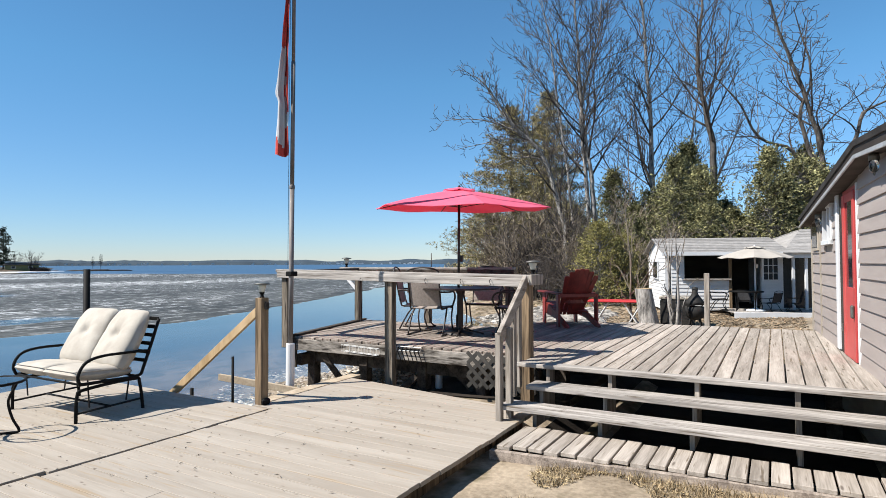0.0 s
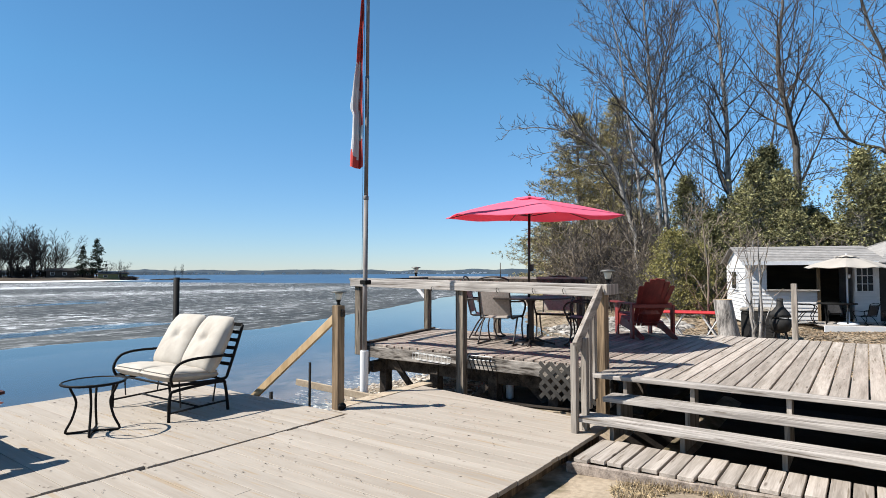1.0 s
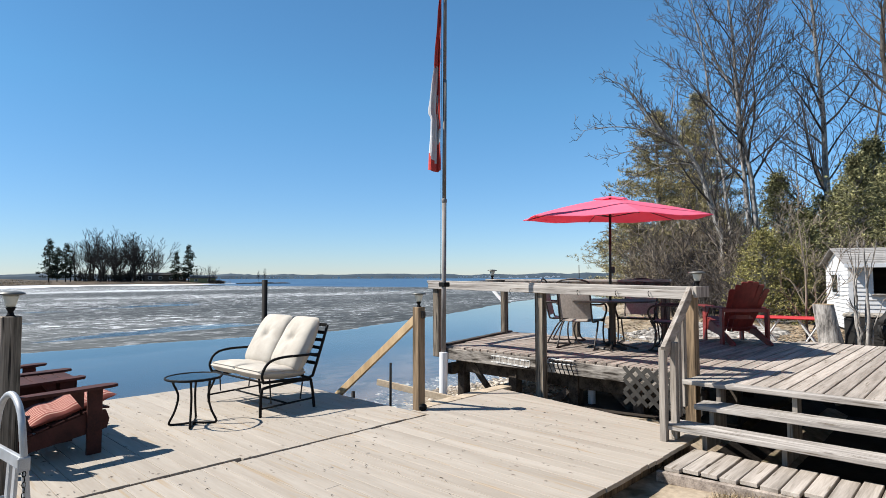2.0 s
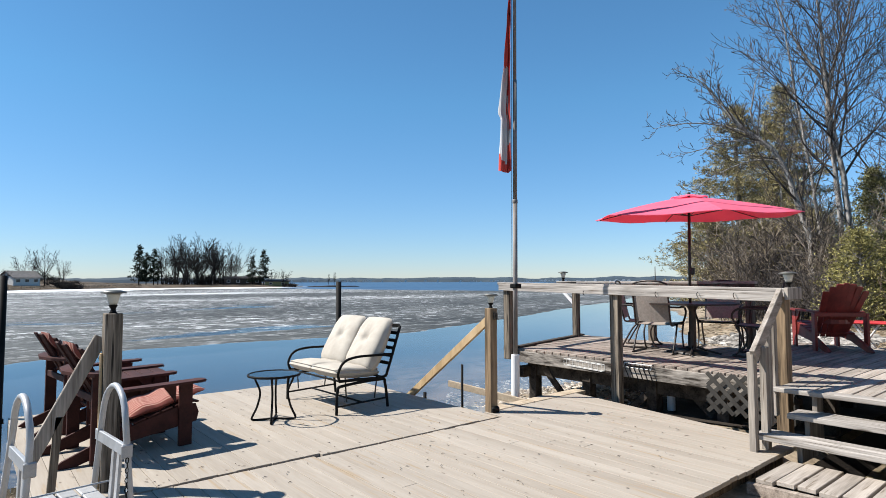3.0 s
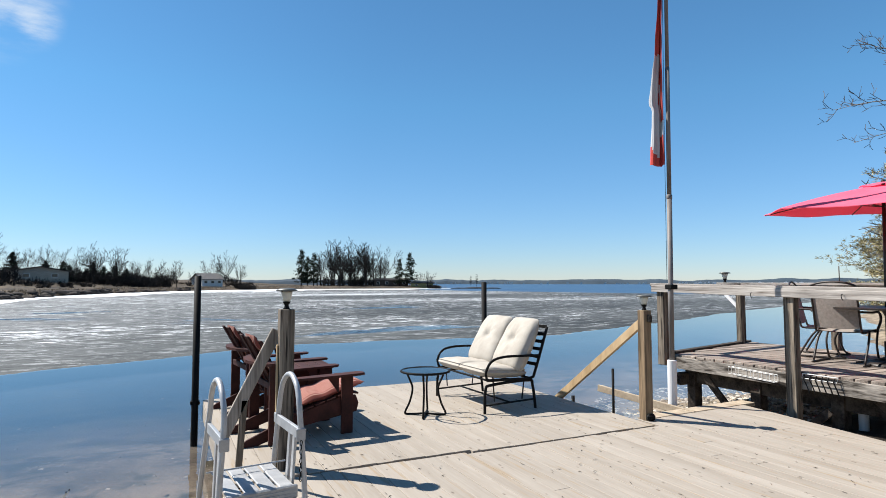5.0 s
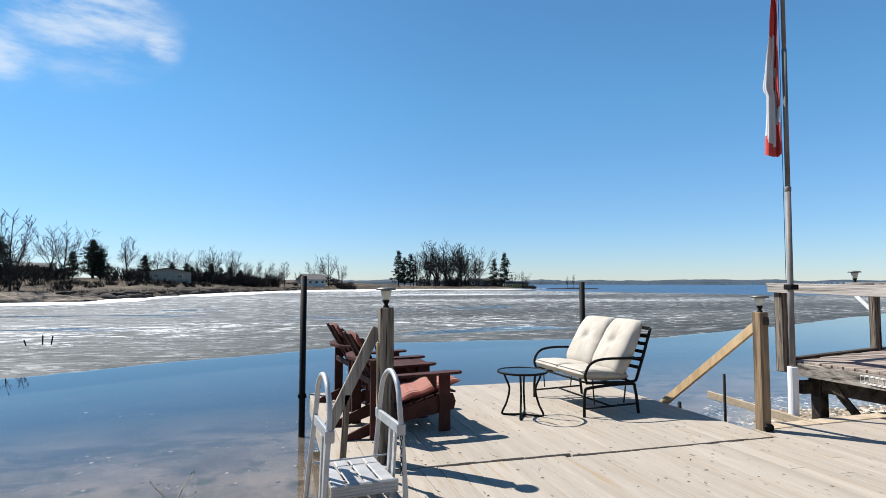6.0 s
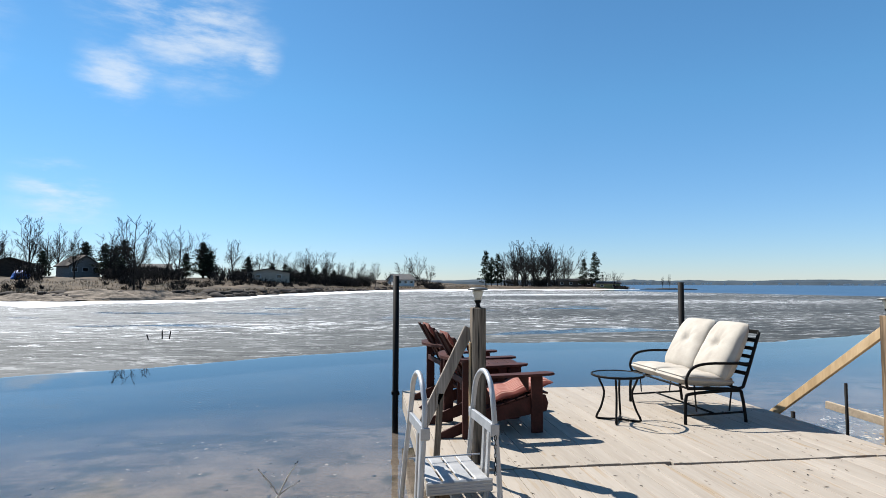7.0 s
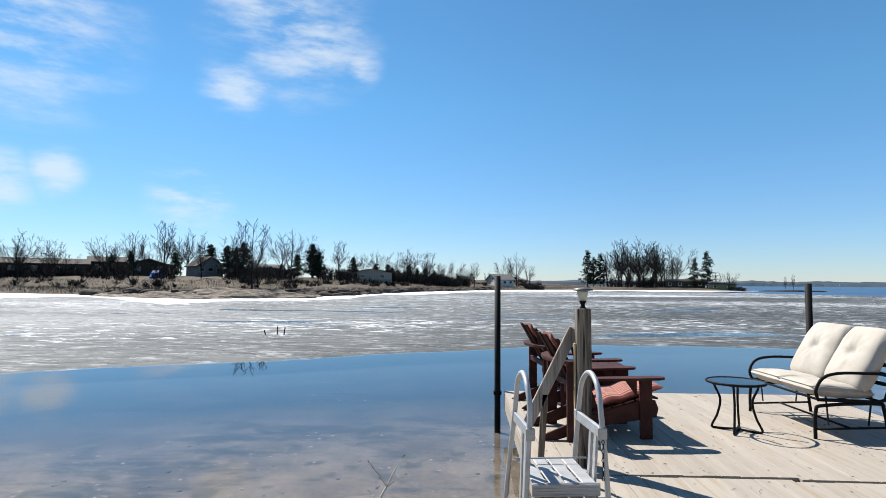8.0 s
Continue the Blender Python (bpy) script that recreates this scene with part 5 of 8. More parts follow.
LAMP_GREY = mat("grey_lamp_cap", (0.08, 0.08, 0.072), (0.16, 0.16, 0.144), (9, 9, 9), 0.45, 0.4, bump=0.1)
BROWN_PAINT = mat("brown_painted_wood", (0.026, 0.0085, 0.007), (0.066, 0.021, 0.016), (5, 5, 5), 0.7, bump=0.25, fine=12, spread=0.12)
RED_PAINT = mat("faded_red_paint", (0.104, 0.013, 0.01), (0.216, 0.029, 0.022), (5, 5, 5), 0.5, bump=0.2, fine=12, spread=0.12)
ALU = mat("dull_white_aluminium", (0.336, 0.344, 0.352), (0.464, 0.472, 0.48), (7, 7, 7), 0.42, 0.35, bump=0.15, spread=0.04)
GREY_ALU = mat("weathered_aluminium_tread", (0.288, 0.296, 0.304), (0.44, 0.44, 0.44), (9, 3, 9), 0.5, 0.3, bump=0.3, spread=0.08)
PVC = mat("white_plastic_pipe", (0.592, 0.6, 0.608), (0.672, 0.672, 0.672), (4, 4, 4), 0.45, bump=0.05)
POLE_METAL = mat("dull_pole_metal", (0.104, 0.092, 0.084), (0.224, 0.204, 0.192), (6, 6, 2), 0.6, 0.15, bump=0.15)


def striped(name, c1, c2, scale):
    m = mat(name, c1, tuple(min(1, v * 1.25) for v in c1), (6, 6, 6), 0.9, bump=0.3, fine=50, spread=0.02)
    n, l = m.node_tree.nodes, m.node_tree.links
    p = n["Principled BSDF"]
    old = p.inputs["Base Color"].links[0].from_socket
    tc = n.new("ShaderNodeTexCoord")
    w = n.new("ShaderNodeTexWave")
    w.bands_direction = "X"
    w.inputs["Scale"].default_value, w.inputs["Distortion"].default_value, w.inputs["Detail Scale"].default_value = scale, 0.6, 1.0
    l.new(tc.outputs["Object"], w.inputs["Vector"])
    r = n.new("ShaderNodeValToRGB")
    r.color_ramp.elements[0].position, r.color_ramp.elements[1].position = 0.72, 0.82
    l.new(w.outputs["Fac"], r.inputs[0])
    mx = n.new("ShaderNodeMix")
    mx.data_type = "RGBA"
    l.new(r.outputs[0], mx.inputs[0])
    l.new(old, mx.inputs[6])
    mx.inputs[7].default_value = (*c2, 1)
    l.new(mx.outputs[2], p.inputs["Base Color"])
    return m


STRIPES = striped("terracotta_striped_cloth", (0.17, 0.05, 0.04), (0.44, 0.27, 0.22), 7.5)


def cushion(w, d, h, dimples=(), n=22, wave=0.0):
    """A stuffed cushion, w by d, h thick, with buttoned dimples, lying flat about its own middle."""
    s = Shape()
    for side in (1, -1):
        for j in range(n + 1):
            for i in range(n + 1):
                u, v = 2 * i / n - 1, 2 * j / n - 1
                t = max(0.0, (1 - abs(u) ** 5) * (1 - abs(v) ** 5)) ** 0.40
                z = side * h / 2 * t
                z += side * 0.012 * noise.noise((u * 2.3 + w, v * 2.3, side)) * t
                for a, b in dimples:
                    q = ((u - a) * w / 2) ** 2 + ((v - b) * d / 2) ** 2
                    z -= side * 0.03 * math.exp(-q / 0.0016) * t + side * 0.012 * math.exp(-q / 0.012) * t
                z += wave * math.sin(v * 9 + u) * t
                k = 1 - 0.02 * (1 - t)
                s.v.append((u * w / 2 * k, v * d / 2 * k, z))
    m = (n + 1) ** 2
    for j in range(n):
        for i in range(n):
            a = j * (n + 1) + i
            s.f += [(a, a + 1, a + n + 2, a + n + 1), (m + a, m + a + n + 1, m + a + n + 2, m + a + 1)]
    return s


def back_pillow(w, d, h, n=30):
    """A loosely stuffed back cushion about its own middle: fuller at the foot, narrower at the top, creased round one button."""
    s = Shape()
    for side in (1, -1):
        for j in range(n + 1):
            for i in range(n + 1):
                u, v = 2 * i / n - 1, 2 * j / n - 1
                t = max(0.0, (1 - abs(u) ** 4) * (1 - abs(v) ** 4)) ** 0.45
                q = math.hypot(u * w / 2, v * d / 2 - 0.03)
                a = math.atan2(v * d / 2 - 0.03, u * w / 2)
                z = side * h / 2 * t * (1.06 - 0.22 * v)
                if side > 0:
                    z -= 0.045 * math.exp(-q * q / 0.003) + 0.010 * math.exp(-q * q / 0.02) * math.cos(5 * a) ** 2
                z += 0.012 * noise.noise((u * 2.1 + w, v * 2.1, side * 3)) * t
                # corners drawn in, the foot bulging past the sides
                k = (0.97 + 0.05 * math.sqrt(max(0, 1 - ((v + 0.35) / 1.4) ** 2)) - 0.06 * max(0, v)) * (1 - 0.06 * abs(v) ** 6)
                s.v.append((u * w / 2 * k, v * d / 2 * (1 - 0.05 * abs(u) ** 6), z))
    m = (n + 1) ** 2
    for j in range(n):
        for i in range(n):
            a = j * (n + 1) + i
            s.f += [(a, a + 1, a + n + 2, a + n + 1), (m + a, m + a + n + 1, m + a + n + 2, m + a + 1)]
    return s


def piping(w, d, z):
    pts = []
    for a, (cx, cy) in enumerate(((1, 1), (-1, 1), (-1, -1), (1, -1))):
        for k in range(5):
            t = radians(90 * a + 22.5 * k)
            pts.append((cx * (w / 2 - 0.03) + 0.03 * math.cos(t), cy * (d / 2 - 0.03) + 0.03 * math.sin(t), z))
    return Shape().tube(pts + [pts[0]], 0.005, 5)


def glider_bench(at):
    ob = thing("glider_bench", "black tubular steel garden glider with cream cushions", "bench", at)
    W, r = 0.60, 0.017
    for s in (-1, 1):
        x = s * W
        base = part("base_frame", Shape().tube(smooth_path([(x, -0.34, 0.0), (x, -0.33, 0.26), (x, -0.25, 0.315), (x, 0.25, 0.335), (x, 0.32, 0.28), (x, 0.36, 0.0)], 5), r, 8), BLACK_STEEL, ob, smooth=True)
        part("stretcher", Shape().tube([(x, -0.335, 0.09), (x, 0.35, 0.11)], 0.011, 8), BLACK_STEEL, base, smooth=True)
        part("hanger", Shape().beam((x * 0.97, -0.20, 0.12), (x * 0.97, -0.22, 0.40), 0.025, 0.008), BLACK_STEEL, base)
        part("hanger", Shape().beam((x * 0.97, 0.18, 0.12), (x * 0.97, 0.22, 0.40), 0.025, 0.008), BLACK_STEEL, base)
        part("arm", Shape().tube(smooth_path([(x, -0.30, 0.36), (x * 1.02, -0.33, 0.46), (x * 1.03, -0.26, 0.58), (x * 1.03, -0.10, 0.625), (x * 1.03, 0.18, 0.625), (x, 0.42, 0.615)], 6), 0.015, 8), BLACK_STEEL, ob, smooth=True)
        part("back_post", Shape().tube(smooth_path([(x, -0.30, 0.37), (x, 0.05, 0.36), (x, 0.30, 0.36), (x, 0.37, 0.46), (x, 0.545, 0.95)], 5), r, 8), BLACK_STEEL, ob, smooth=True)
    for y, z in ((-0.30, 0.37), (0.0, 0.36), (0.28, 0.36)):
        part("seat_rail", Shape().tube([(-W, y, z), (W, y, z)], 0.012, 8), BLACK_STEEL, ob, smooth=True)
    part("base_rail", Shape().tube([(-W, 0.0, 0.10), (W, 0.0, 0.10)], 0.011, 8), BLACK_STEEL, ob, smooth=True)
    for k in range(6):
        z = 0.49 + 0.088 * k
        y = 0.375 + (z - 0.46) * 0.35
        part("back_slat", Shape().box((-W, y - 0.004, z), (W, y + 0.004, z + 0.04), 0.002), BLACK_STEEL, ob)
    for s in (-1, 1):
        seat = part("seat_cushion", cushion(0.575, 0.62, 0.14), CREAM, ob, "cream canvas cushion", True, pose(s * 0.285, -0.04, 0.435, -4, 0, 0))
        part("piping", piping(0.55, 0.59, 0.035), CREAM, seat, smooth=True)
        back = part("back_cushion", back_pillow(0.60, 0.70, 0.20), CREAM, ob, "cream canvas cushion with one button", True, pose(s * 0.295, 0.305, 0.735, 62, 0, s * -2.5))
        part("button", Shape().lathe([(0.001, -0.004), (0.014, -0.003), (0.012, 0.005), (0.001, 0.008)], (0, 0.03, 0.058), 10), CREAM, back, smooth=True)
    return ob


glider_bench(pose(-6.56, 3.40, 0.0, 0, 0, 1.5))


def glass_table(at):
    ob = thing("side_table", "small round glass-topped table with curved black steel legs", "table", at)
    part("rim", Shape().tube(arc((0, 0, 0.49), 0.271, 0.271, 0, 360, 40, (1, 0, 0), (0, 1, 0)), 0.013, 8, False), BLACK_STEEL, ob, smooth=True)
    top = part("tabletop", Shape().lathe([(0.001, 0.488), (0.262, 0.488), (0.262, 0.496), (0.001, 0.496)], sides=40), PANE_GLASS, ob, "clear glass tabletop")
    top.visible_shadow = False
    for k in range(4):
        a = radians(40 + 90 * k)
        c, s = math.cos(a), math.sin(a)
        part("leg", Shape().tube(smooth_path([(r * c, r * s, z) for r, z in ((0.21, 0.478), (0.19, 0.42), (0.145, 0.30), (0.175, 0.15), (0.225, 0.04), (0.215, 0.013), (0.12, 0.013), (0.03, 0.02))], 5), 0.0115, 8), BLACK_STEEL, ob, smooth=True)
    part("hub", Shape().lathe([(0.001, 0.008), (0.035, 0.01), (0.035, 0.03), (0.001, 0.032)], sides=14), BLACK_STEEL, ob, smooth=True)
    return ob


glass_table(pose(-6.2, 2.45, 0.0, 0, 0, 20))


def outline_board(s, outline, thick, m):
    """A flat board of the given outline, with chamfered edges, put in place by m."""
    n = len(outline)
    cx = sum(p[0] for p in outline) / n
    cy = sum(p[1] for p in outline) / n
    rings = []
    for z, k in ((0, 0.985), (0.004, 1), (thick - 0.004, 1), (thick, 0.985)):
        rings.append([m @ Vector((cx + (x - cx) * k, cy + (y - cy) * k, z)) for x, y in outline])
    vs = [p for q in rings for p in q]
    fs = [tuple(range(n))[::-1], tuple(3 * n + j for j in range(n))]
    for a in range(3):
        fs += [(a * n + j, a * n + (j + 1) % n, (a + 1) * n + (j + 1) % n, (a + 1) * n + j) for j in range(n)]
    return s.add(vs, fs)


def adirondack(at, paint, label, hollow=1.0, group=""):
    """Faces its own +y."""
    ob = thing("adirondack_chair", label, "chair", at, group)
    for s in (-1, 1):
        x = s * 0.28
        side = [(0.47, 0.20), (0.49, 0.28), (0.46, 0.36), (0.36, 0.37), (-0.20, 0.22), (-0.60, 0.06), (-0.66, 0.02), (-0.62, 0.0), (-0.50, 0.0), (-0.10, 0.12)]
        part("side_board", Shape().prism(side, "x", x - 0.012, x + 0.012), paint, ob)
        part("front_leg", Shape().box((s * 0.305 - 0.014, 0.30, 0), (s * 0.305 + 0.014, 0.42, 0.555), 0.004), paint, ob)
        part("rear_post", Shape().box((s * 0.35 - 0.018, -0.42, 0), (s * 0.35 + 0.018, -0.32, 0.716 if hollow > 0.5 else 0.55), 0.004), paint, ob)
        part("arm_bracket", Shape().prism([(0.27, 0.40), (0.27, 0.553), (0.16, 0.553)], "x", s * 0.305 - 0.011, s * 0.305 + 0.011), paint, ob)
        arm = [(-0.06, -0.36), (0.03, -0.36), (0.05, -0.2), (0.085, 0.25), (0.085, 0.46), (0.06, 0.52), (0.0, 0.53), (-0.05, 0.50), (-0.062, 0.42), (-0.062, 0.0)]
        arm = [(s * p[0], p[1]) for p in arm]
        part("arm", outline_board(Shape(), arm if s > 0 else arm[::-1], 0.024, pose(s * 0.315, 0, 0.557, 0.8, 0, 0)), paint, ob)
    for k in range(6):
        y = 0.44 - 0.115 * k
        z = 0.385 - 0.267 * (0.36 - y) if y < 0.36 else 0.385
        part("seat_slat", Shape().box((-0.29, -0.05, 0), (0.29, 0.05, 0.018), 0.004, pose(0, y, z - 0.012, 14.9 if k else -8, 0, 0)), paint, ob)
    part("front_board", Shape().box((-0.29, 0.44, 0.20), (0.29, 0.462, 0.35), 0.004), paint, ob)
    # seven tight slats in a hollow, fanned back
    for k in range(7):
        q = k - 3
        e = q * q / 9
        foot = Vector((q * 0.062, -0.13 + 0.07 * e, 0.19))
        top = Vector((q * 0.088, -0.59 + 0.27 * e * hollow, 0.995 - 0.12 * e))
        d = top - foot
        z = d.normalized()
        x = Vector((1, q * 0.16 * hollow, 0))
        x = (x - z * x.dot(z)).normalized()
        m = Matrix((x, z, x.cross(z))).transposed().to_4x4()
        m.translation = foot
        h = d.length
        part("back_slat", outline_board(Shape(), [(-0.030, 0), (0.030, 0), (0.0445, h - 0.02), (0.034, h - 0.004), (-0.034, h), (-0.0445, h - 0.02)], 0.018, m), paint, ob)
    w, y = 0.20, -0.30
    part("back_rail", Shape().prism([(-w, y + 0.09), (-w * 0.5, y + 0.012), (0, y - 0.012), (w * 0.5, y + 0.012), (w, y + 0.09), (w, y + 0.065), (w * 0.5, y - 0.014), (0, y - 0.036), (-w * 0.5, y - 0.014), (-w, y + 0.065)], "z", 0.39, 0.45), paint, ob)
    yoke = [(-0.41, -0.27), (-0.41, -0.42), (-0.26, -0.51), (0, -0.555), (0.26, -0.51), (0.41, -0.42), (0.41, -0.27), (0.315, -0.27), (0.25, -0.37), (0.13, -0.45), (0, -0.475), (-0.13, -0.45), (-0.25, -0.37), (-0.315, -0.27)]
    if hollow > 0.5:
        part("yoke", Shape().prism(yoke, "z", 0.717, 0.745), paint, ob)
    part("rear_brace", Shape().box((-0.331, -0.41, 0.50), (0.331, -0.385, 0.56), 0.003), paint, ob)
    return ob


def chair_pad(at):
    """A limp one-piece pad over seat and back."""
    ob = thing("chair_cushion", "terracotta striped cushion draped over a brown wooden chair", "cushion", at, "cushions on the brown chairs")
    part("seat_pad", cushion(0.53, 0.70, 0.085, (), 20, 0.012), STRIPES, ob, smooth=True, at=pose(0, 0.23, 0.395, 13.5, 0, 0))
    part("back_pad", cushion(0.36, 0.74, 0.05, (), 18, 0.014), STRIPES, ob, smooth=True, at=Matrix.Translation((0, -0.335, 0.67)) @ pose(0, 0, 0, 120, 0, 0))
    return ob


for x, y, turn in ((-6.08, 1.04, 7), (-7.36, 0.99, 7)):
    adirondack(pose(x, y, 0.002, 0, 0, turn), BROWN_PAINT, "dark brown painted wooden lounge chair with a reclined hollow slatted back", 1.0, "brown chairs on the deck")
    chair_pad(pose(x, y, 0.002, 0, 0, turn))
tbl = thing("slatted_table", "small brown painted slatted table between two chairs", "table", pose(-6.77, 1.14, 0.0))
for k in range(6):
    part("slat", Shape().box((-0.26, -0.36 + 0.118 * k, 0.545), (0.26, -0.25 + 0.118 * k, 0.567), 0.004), BROWN_PAINT, tbl)
for s in (-1, 1):
    part("apron", Shape().box((s * 0.235 - 0.011, -0.34, 0.46), (s * 0.235 + 0.011, 0.33, 0.544), 0.003), BROWN_PAINT, tbl)
    for y in (-0.32, 0.26):
        part("leg", Shape().box((s * 0.21 - 0.02, y, 0), (s * 0.21 + 0.02, y + 0.06, 0.545), 0.004), BROWN_PAINT, tbl)


def solar_lamp(at, label="grey solar post lamp with a frosted glass bowl", s=1.0):
    ob = thing("post_lamp", label, "lamp", at, "solar post lamps")
    ob.scale = (s, s, s)
    part("stem", Shape().lathe([(0.03, 0), (0.022, 0.01), (0.016, 0.03), (0.03, 0.055), (0.034, 0.06), (0.001, 0.062)], sides=12), BLACK_STEEL, ob, smooth=True)
    part("bowl", Shape().lathe([(0.026, 0.062), (0.034, 0.085), (0.046, 0.13), (0.048, 0.142), (0.001, 0.143)], sides=16), FROST, ob, "frosted glass bowl", True)
    part("cap", Shape().lathe([(0.05, 0.143), (0.085, 0.146), (0.085, 0.156), (0.05, 0.168), (0.001, 0.172)], sides=20), LAMP_GREY, ob, smooth=True)
    return ob


# lamp posts and their braces
def timber_post(name, x, y, z0, z1, w, material, label):
    ob = thing(name, label, "post", pose(x, y, 0))
    part("shaft", Shape().box((-w / 2, -w / 2, z0), (w / 2, w / 2, z1), 0.006), material, ob)
    return ob


p1 = timber_post("timber_post", -4.99, 0.68, -0.9, 1.265, 0.115, OLD_POST, "weathered timber lamp post at the dock's edge with a leaning brace")
part("cleat", Shape().box((-0.075, -0.055, 0.85), (-0.06, 0.03, 1.16), 0.004), GREY_WOOD_Z, p1)
part("brace", Shape().beam((-0.09, -0.055, 1.09), (-0.09, -0.46, 0.27), 0.09, 0.04, (1, 0, 0)), GREY_WOOD_Z, p1)
part("brace_leg", Shape().beam((-0.09, -0.30, 0.55), (-0.09, -0.37, -0.5), 0.05, 0.04, (1, 0, 0)), OLD_POST, p1)
part("batten", Shape().box((-0.02, -0.075, 0.02), (0.02, -0.06, 0.98), 0.003), NEW_WOOD, p1, "yellowish new batten")
solar_lamp(pose(-4.99, 0.68, 1.265))
p2 = timber_post("timber_post", -4.97, 4.53, -0.9, 1.18, 0.105, PT_WOOD, "new timber lamp post with a slanting brace down to the deck")
part("brace", Shape().beam((-0.03, 0.01, 1.06), (-1.66, -0.04, -0.14), 0.09, 0.04, (0, 1, 0)), NEW_WOOD, p2, "fresh yellow lumber brace")
part("peg", Shape().box((0.05, -0.02, 1.05), (0.09, 0.03, 1.13), 0.008), DARK_TIMBER, p2)
part("foot_bracket", Shape().box((0.045, -0.06, 0.0), (0.10, 0.05, 0.07), 0.02), BLACK_STEEL, p2)
solar_lamp(pose(-4.97, 4.53, 1.18))
for x, y, z in ((-8.235, 0.16, 1.57), (-8.235, 4.38, 1.495)):
    ob = thing("steel_post", "slim black steel dock post clamped to the deck's corner", "post", pose(x, y, 0), "steel dock posts")
    part("pipe", Shape().tube([(0, 0, -2.2), (0, 0, z)], 0.042, 12), BLACK_STEEL, ob, smooth=True)
    part("bracket", Shape().box((-0.052, -0.055, -0.06), (0.034, 0.055, -0.01), 0.005), BLACK_STEEL, ob)
for x, y, z in ((-5.89, 4.9, 0.40), (-6.75, 4.95, -0.09)):
    solid("steel_rod", Shape().tube([(x, y, -1.0), (x, y, z)], 0.016 if z > 0 else 0.025, 8), BLACK_STEEL, "thin dark steel rod driven into the lake bed", "rod", group="rods in the shallows", smooth=True)
solid("ledger_board", Shape().beam((-6.42, 5.12, 0.06), (-4.98, 5.28, -0.03), 0.038, 0.085), PALE_RAW, "pale raw lumber board fixed level over the water", "board")
solid("edge_board", Shape().box((-0.09, 0, -0.035), (0.09, 1.75, 0.008), 0.005), PALE_RAW, "loose raw lumber plank along the deck's edge", "board", at=pose(-5.05, 4.62, 0.0, 0, 0, 2))


# dock ladder
def dock_ladder(at):
    ob = thing("dock_ladder", "white aluminium dock ladder with hooped handrails and a ribbed tread", "ladder", at)
    for y in (0.0, 0.465):
        out = -0.03 if y == 0 else 0.03
        rail = part("handrail", Shape().tube(smooth_path([(0.06, y + out * 1.5, -0.55), (0.03, y + out, 0.1), (0.0, y, 0.62), (-0.05, y, 0.77), (-0.13, y, 0.84), (-0.22, y, 0.86), (-0.32, y, 0.83), (-0.41, y, 0.75), (-0.47, y, 0.6), (-0.66, y + out * 0.5, 0.1), (-0.88, y + out, -0.55)], 6), 0.018, 10), ALU, ob, smooth=True)
        bar = part("cross_bar", Shape().box((-0.56, y - 0.012, 0.475), (0.012, y + 0.012, 0.545), 0.004), ALU, ob)
        part("bolt", Shape().lathe([(0.001, 0), (0.012, 0), (0.012, 0.008), (0.001, 0.01)], sides=8, m=pose(0.0, y - 0.012, 0.51, 90, 0, 0)), BLACK_STEEL, bar)
        part("end_plate", Shape().box((0.012, y - 0.03, 0.47), (0.03, y + 0.03, 0.55), 0.006), GREY_ALU, bar)
        for dx in (-0.10, -0.20):
            part("stringer", Shape().beam((dx, y, 0.48), (dx - 0.17, y, -0.55), 0.05, 0.018, (0, 1, 0)), GREY_ALU, ob)
    for z, x in ((0.19, -0.02), (-0.10, -0.13), (-0.38, -0.24)):
        tread = part("tread", Shape().box((x - 0.02, 0.02, z - 0.085), (x, 0.465, z), 0.006), GREY_ALU, ob)
        for k in range(4):
            part("rib", Shape().box((x - 0.56 if z > 0 else x - 0.2, 0.035 + 0.106 * k, z - 0.02), (x - 0.02, 0.126 + 0.106 * k, z - 0.002), 0.006), GREY_ALU, tread)
        for k in range(4):
            part("groove", Shape().box((x, 0.03, z - 0.075 + 0.02 * k), (x + 0.004, 0.455, z - 0.067 + 0.02 * k), 0.001), GREY_ALU, tread)
    part("tie_rod", Shape().tube([(-0.44, -0.02, 0.225), (-0.44, 0.505, 0.225)], 0.006, 6), ALU, ob)
    chain = Shape()
    for k in range(9):
        z = 0.46 - 0.028 * k
        ring = arc((0.03, 0.465, z), 0.009, 0.016, 0, 360, 8, (1, 0, 0) if k % 2 else (0, 1, 0))
        chain.tube(ring, 0.0028, 4, False)
    part("chain", chain, BLACK_STEEL, ob)
    return ob


dock_ladder(pose(-3.95, 0.13, 0.0, 0, 0, 6))

# flagpole and flag
FX, FY, LEAN = -5.38, 5.37, (-0.97, -0.33)
fp = thing("flagpole", "tall dull metal flagpole set in a white plastic sleeve", "flagpole", pose(FX, FY, 0, *LEAN))
part("lower_tube", Shape().tube([(0, 0, 0.3), (0, 0, 2.55)], 0.031, 14), POLE_METAL, fp, smooth=True)
part("middle_tube", Shape().tube([(0, 0, 2.55), (0, 0, 4.2)], 0.027, 14), POLE_METAL, fp, smooth=True)
part("upper_tube", Shape().tube([(0, 0, 4.2), (0, 0, 6.6)], 0.023, 14), POLE_METAL, fp, smooth=True)
part("collar", Shape().lathe([(0.031, 2.52), (0.035, 2.53), (0.035, 2.57), (0.027, 2.58)], sides=14), POLE_METAL, fp, smooth=True)
part("clamp", Shape().box((-0.055, -0.05, 1.40), (0.06, 0.06, 1.46), 0.01), BLACK_STEEL, fp)
part("sleeve", Shape().lathe([(0.052, -0.75), (0.055, 0.44), (0.055, 0.535), (0.048, 0.54), (0.001, 0.54)], sides=20), PVC, fp, "white plastic pipe sleeve")
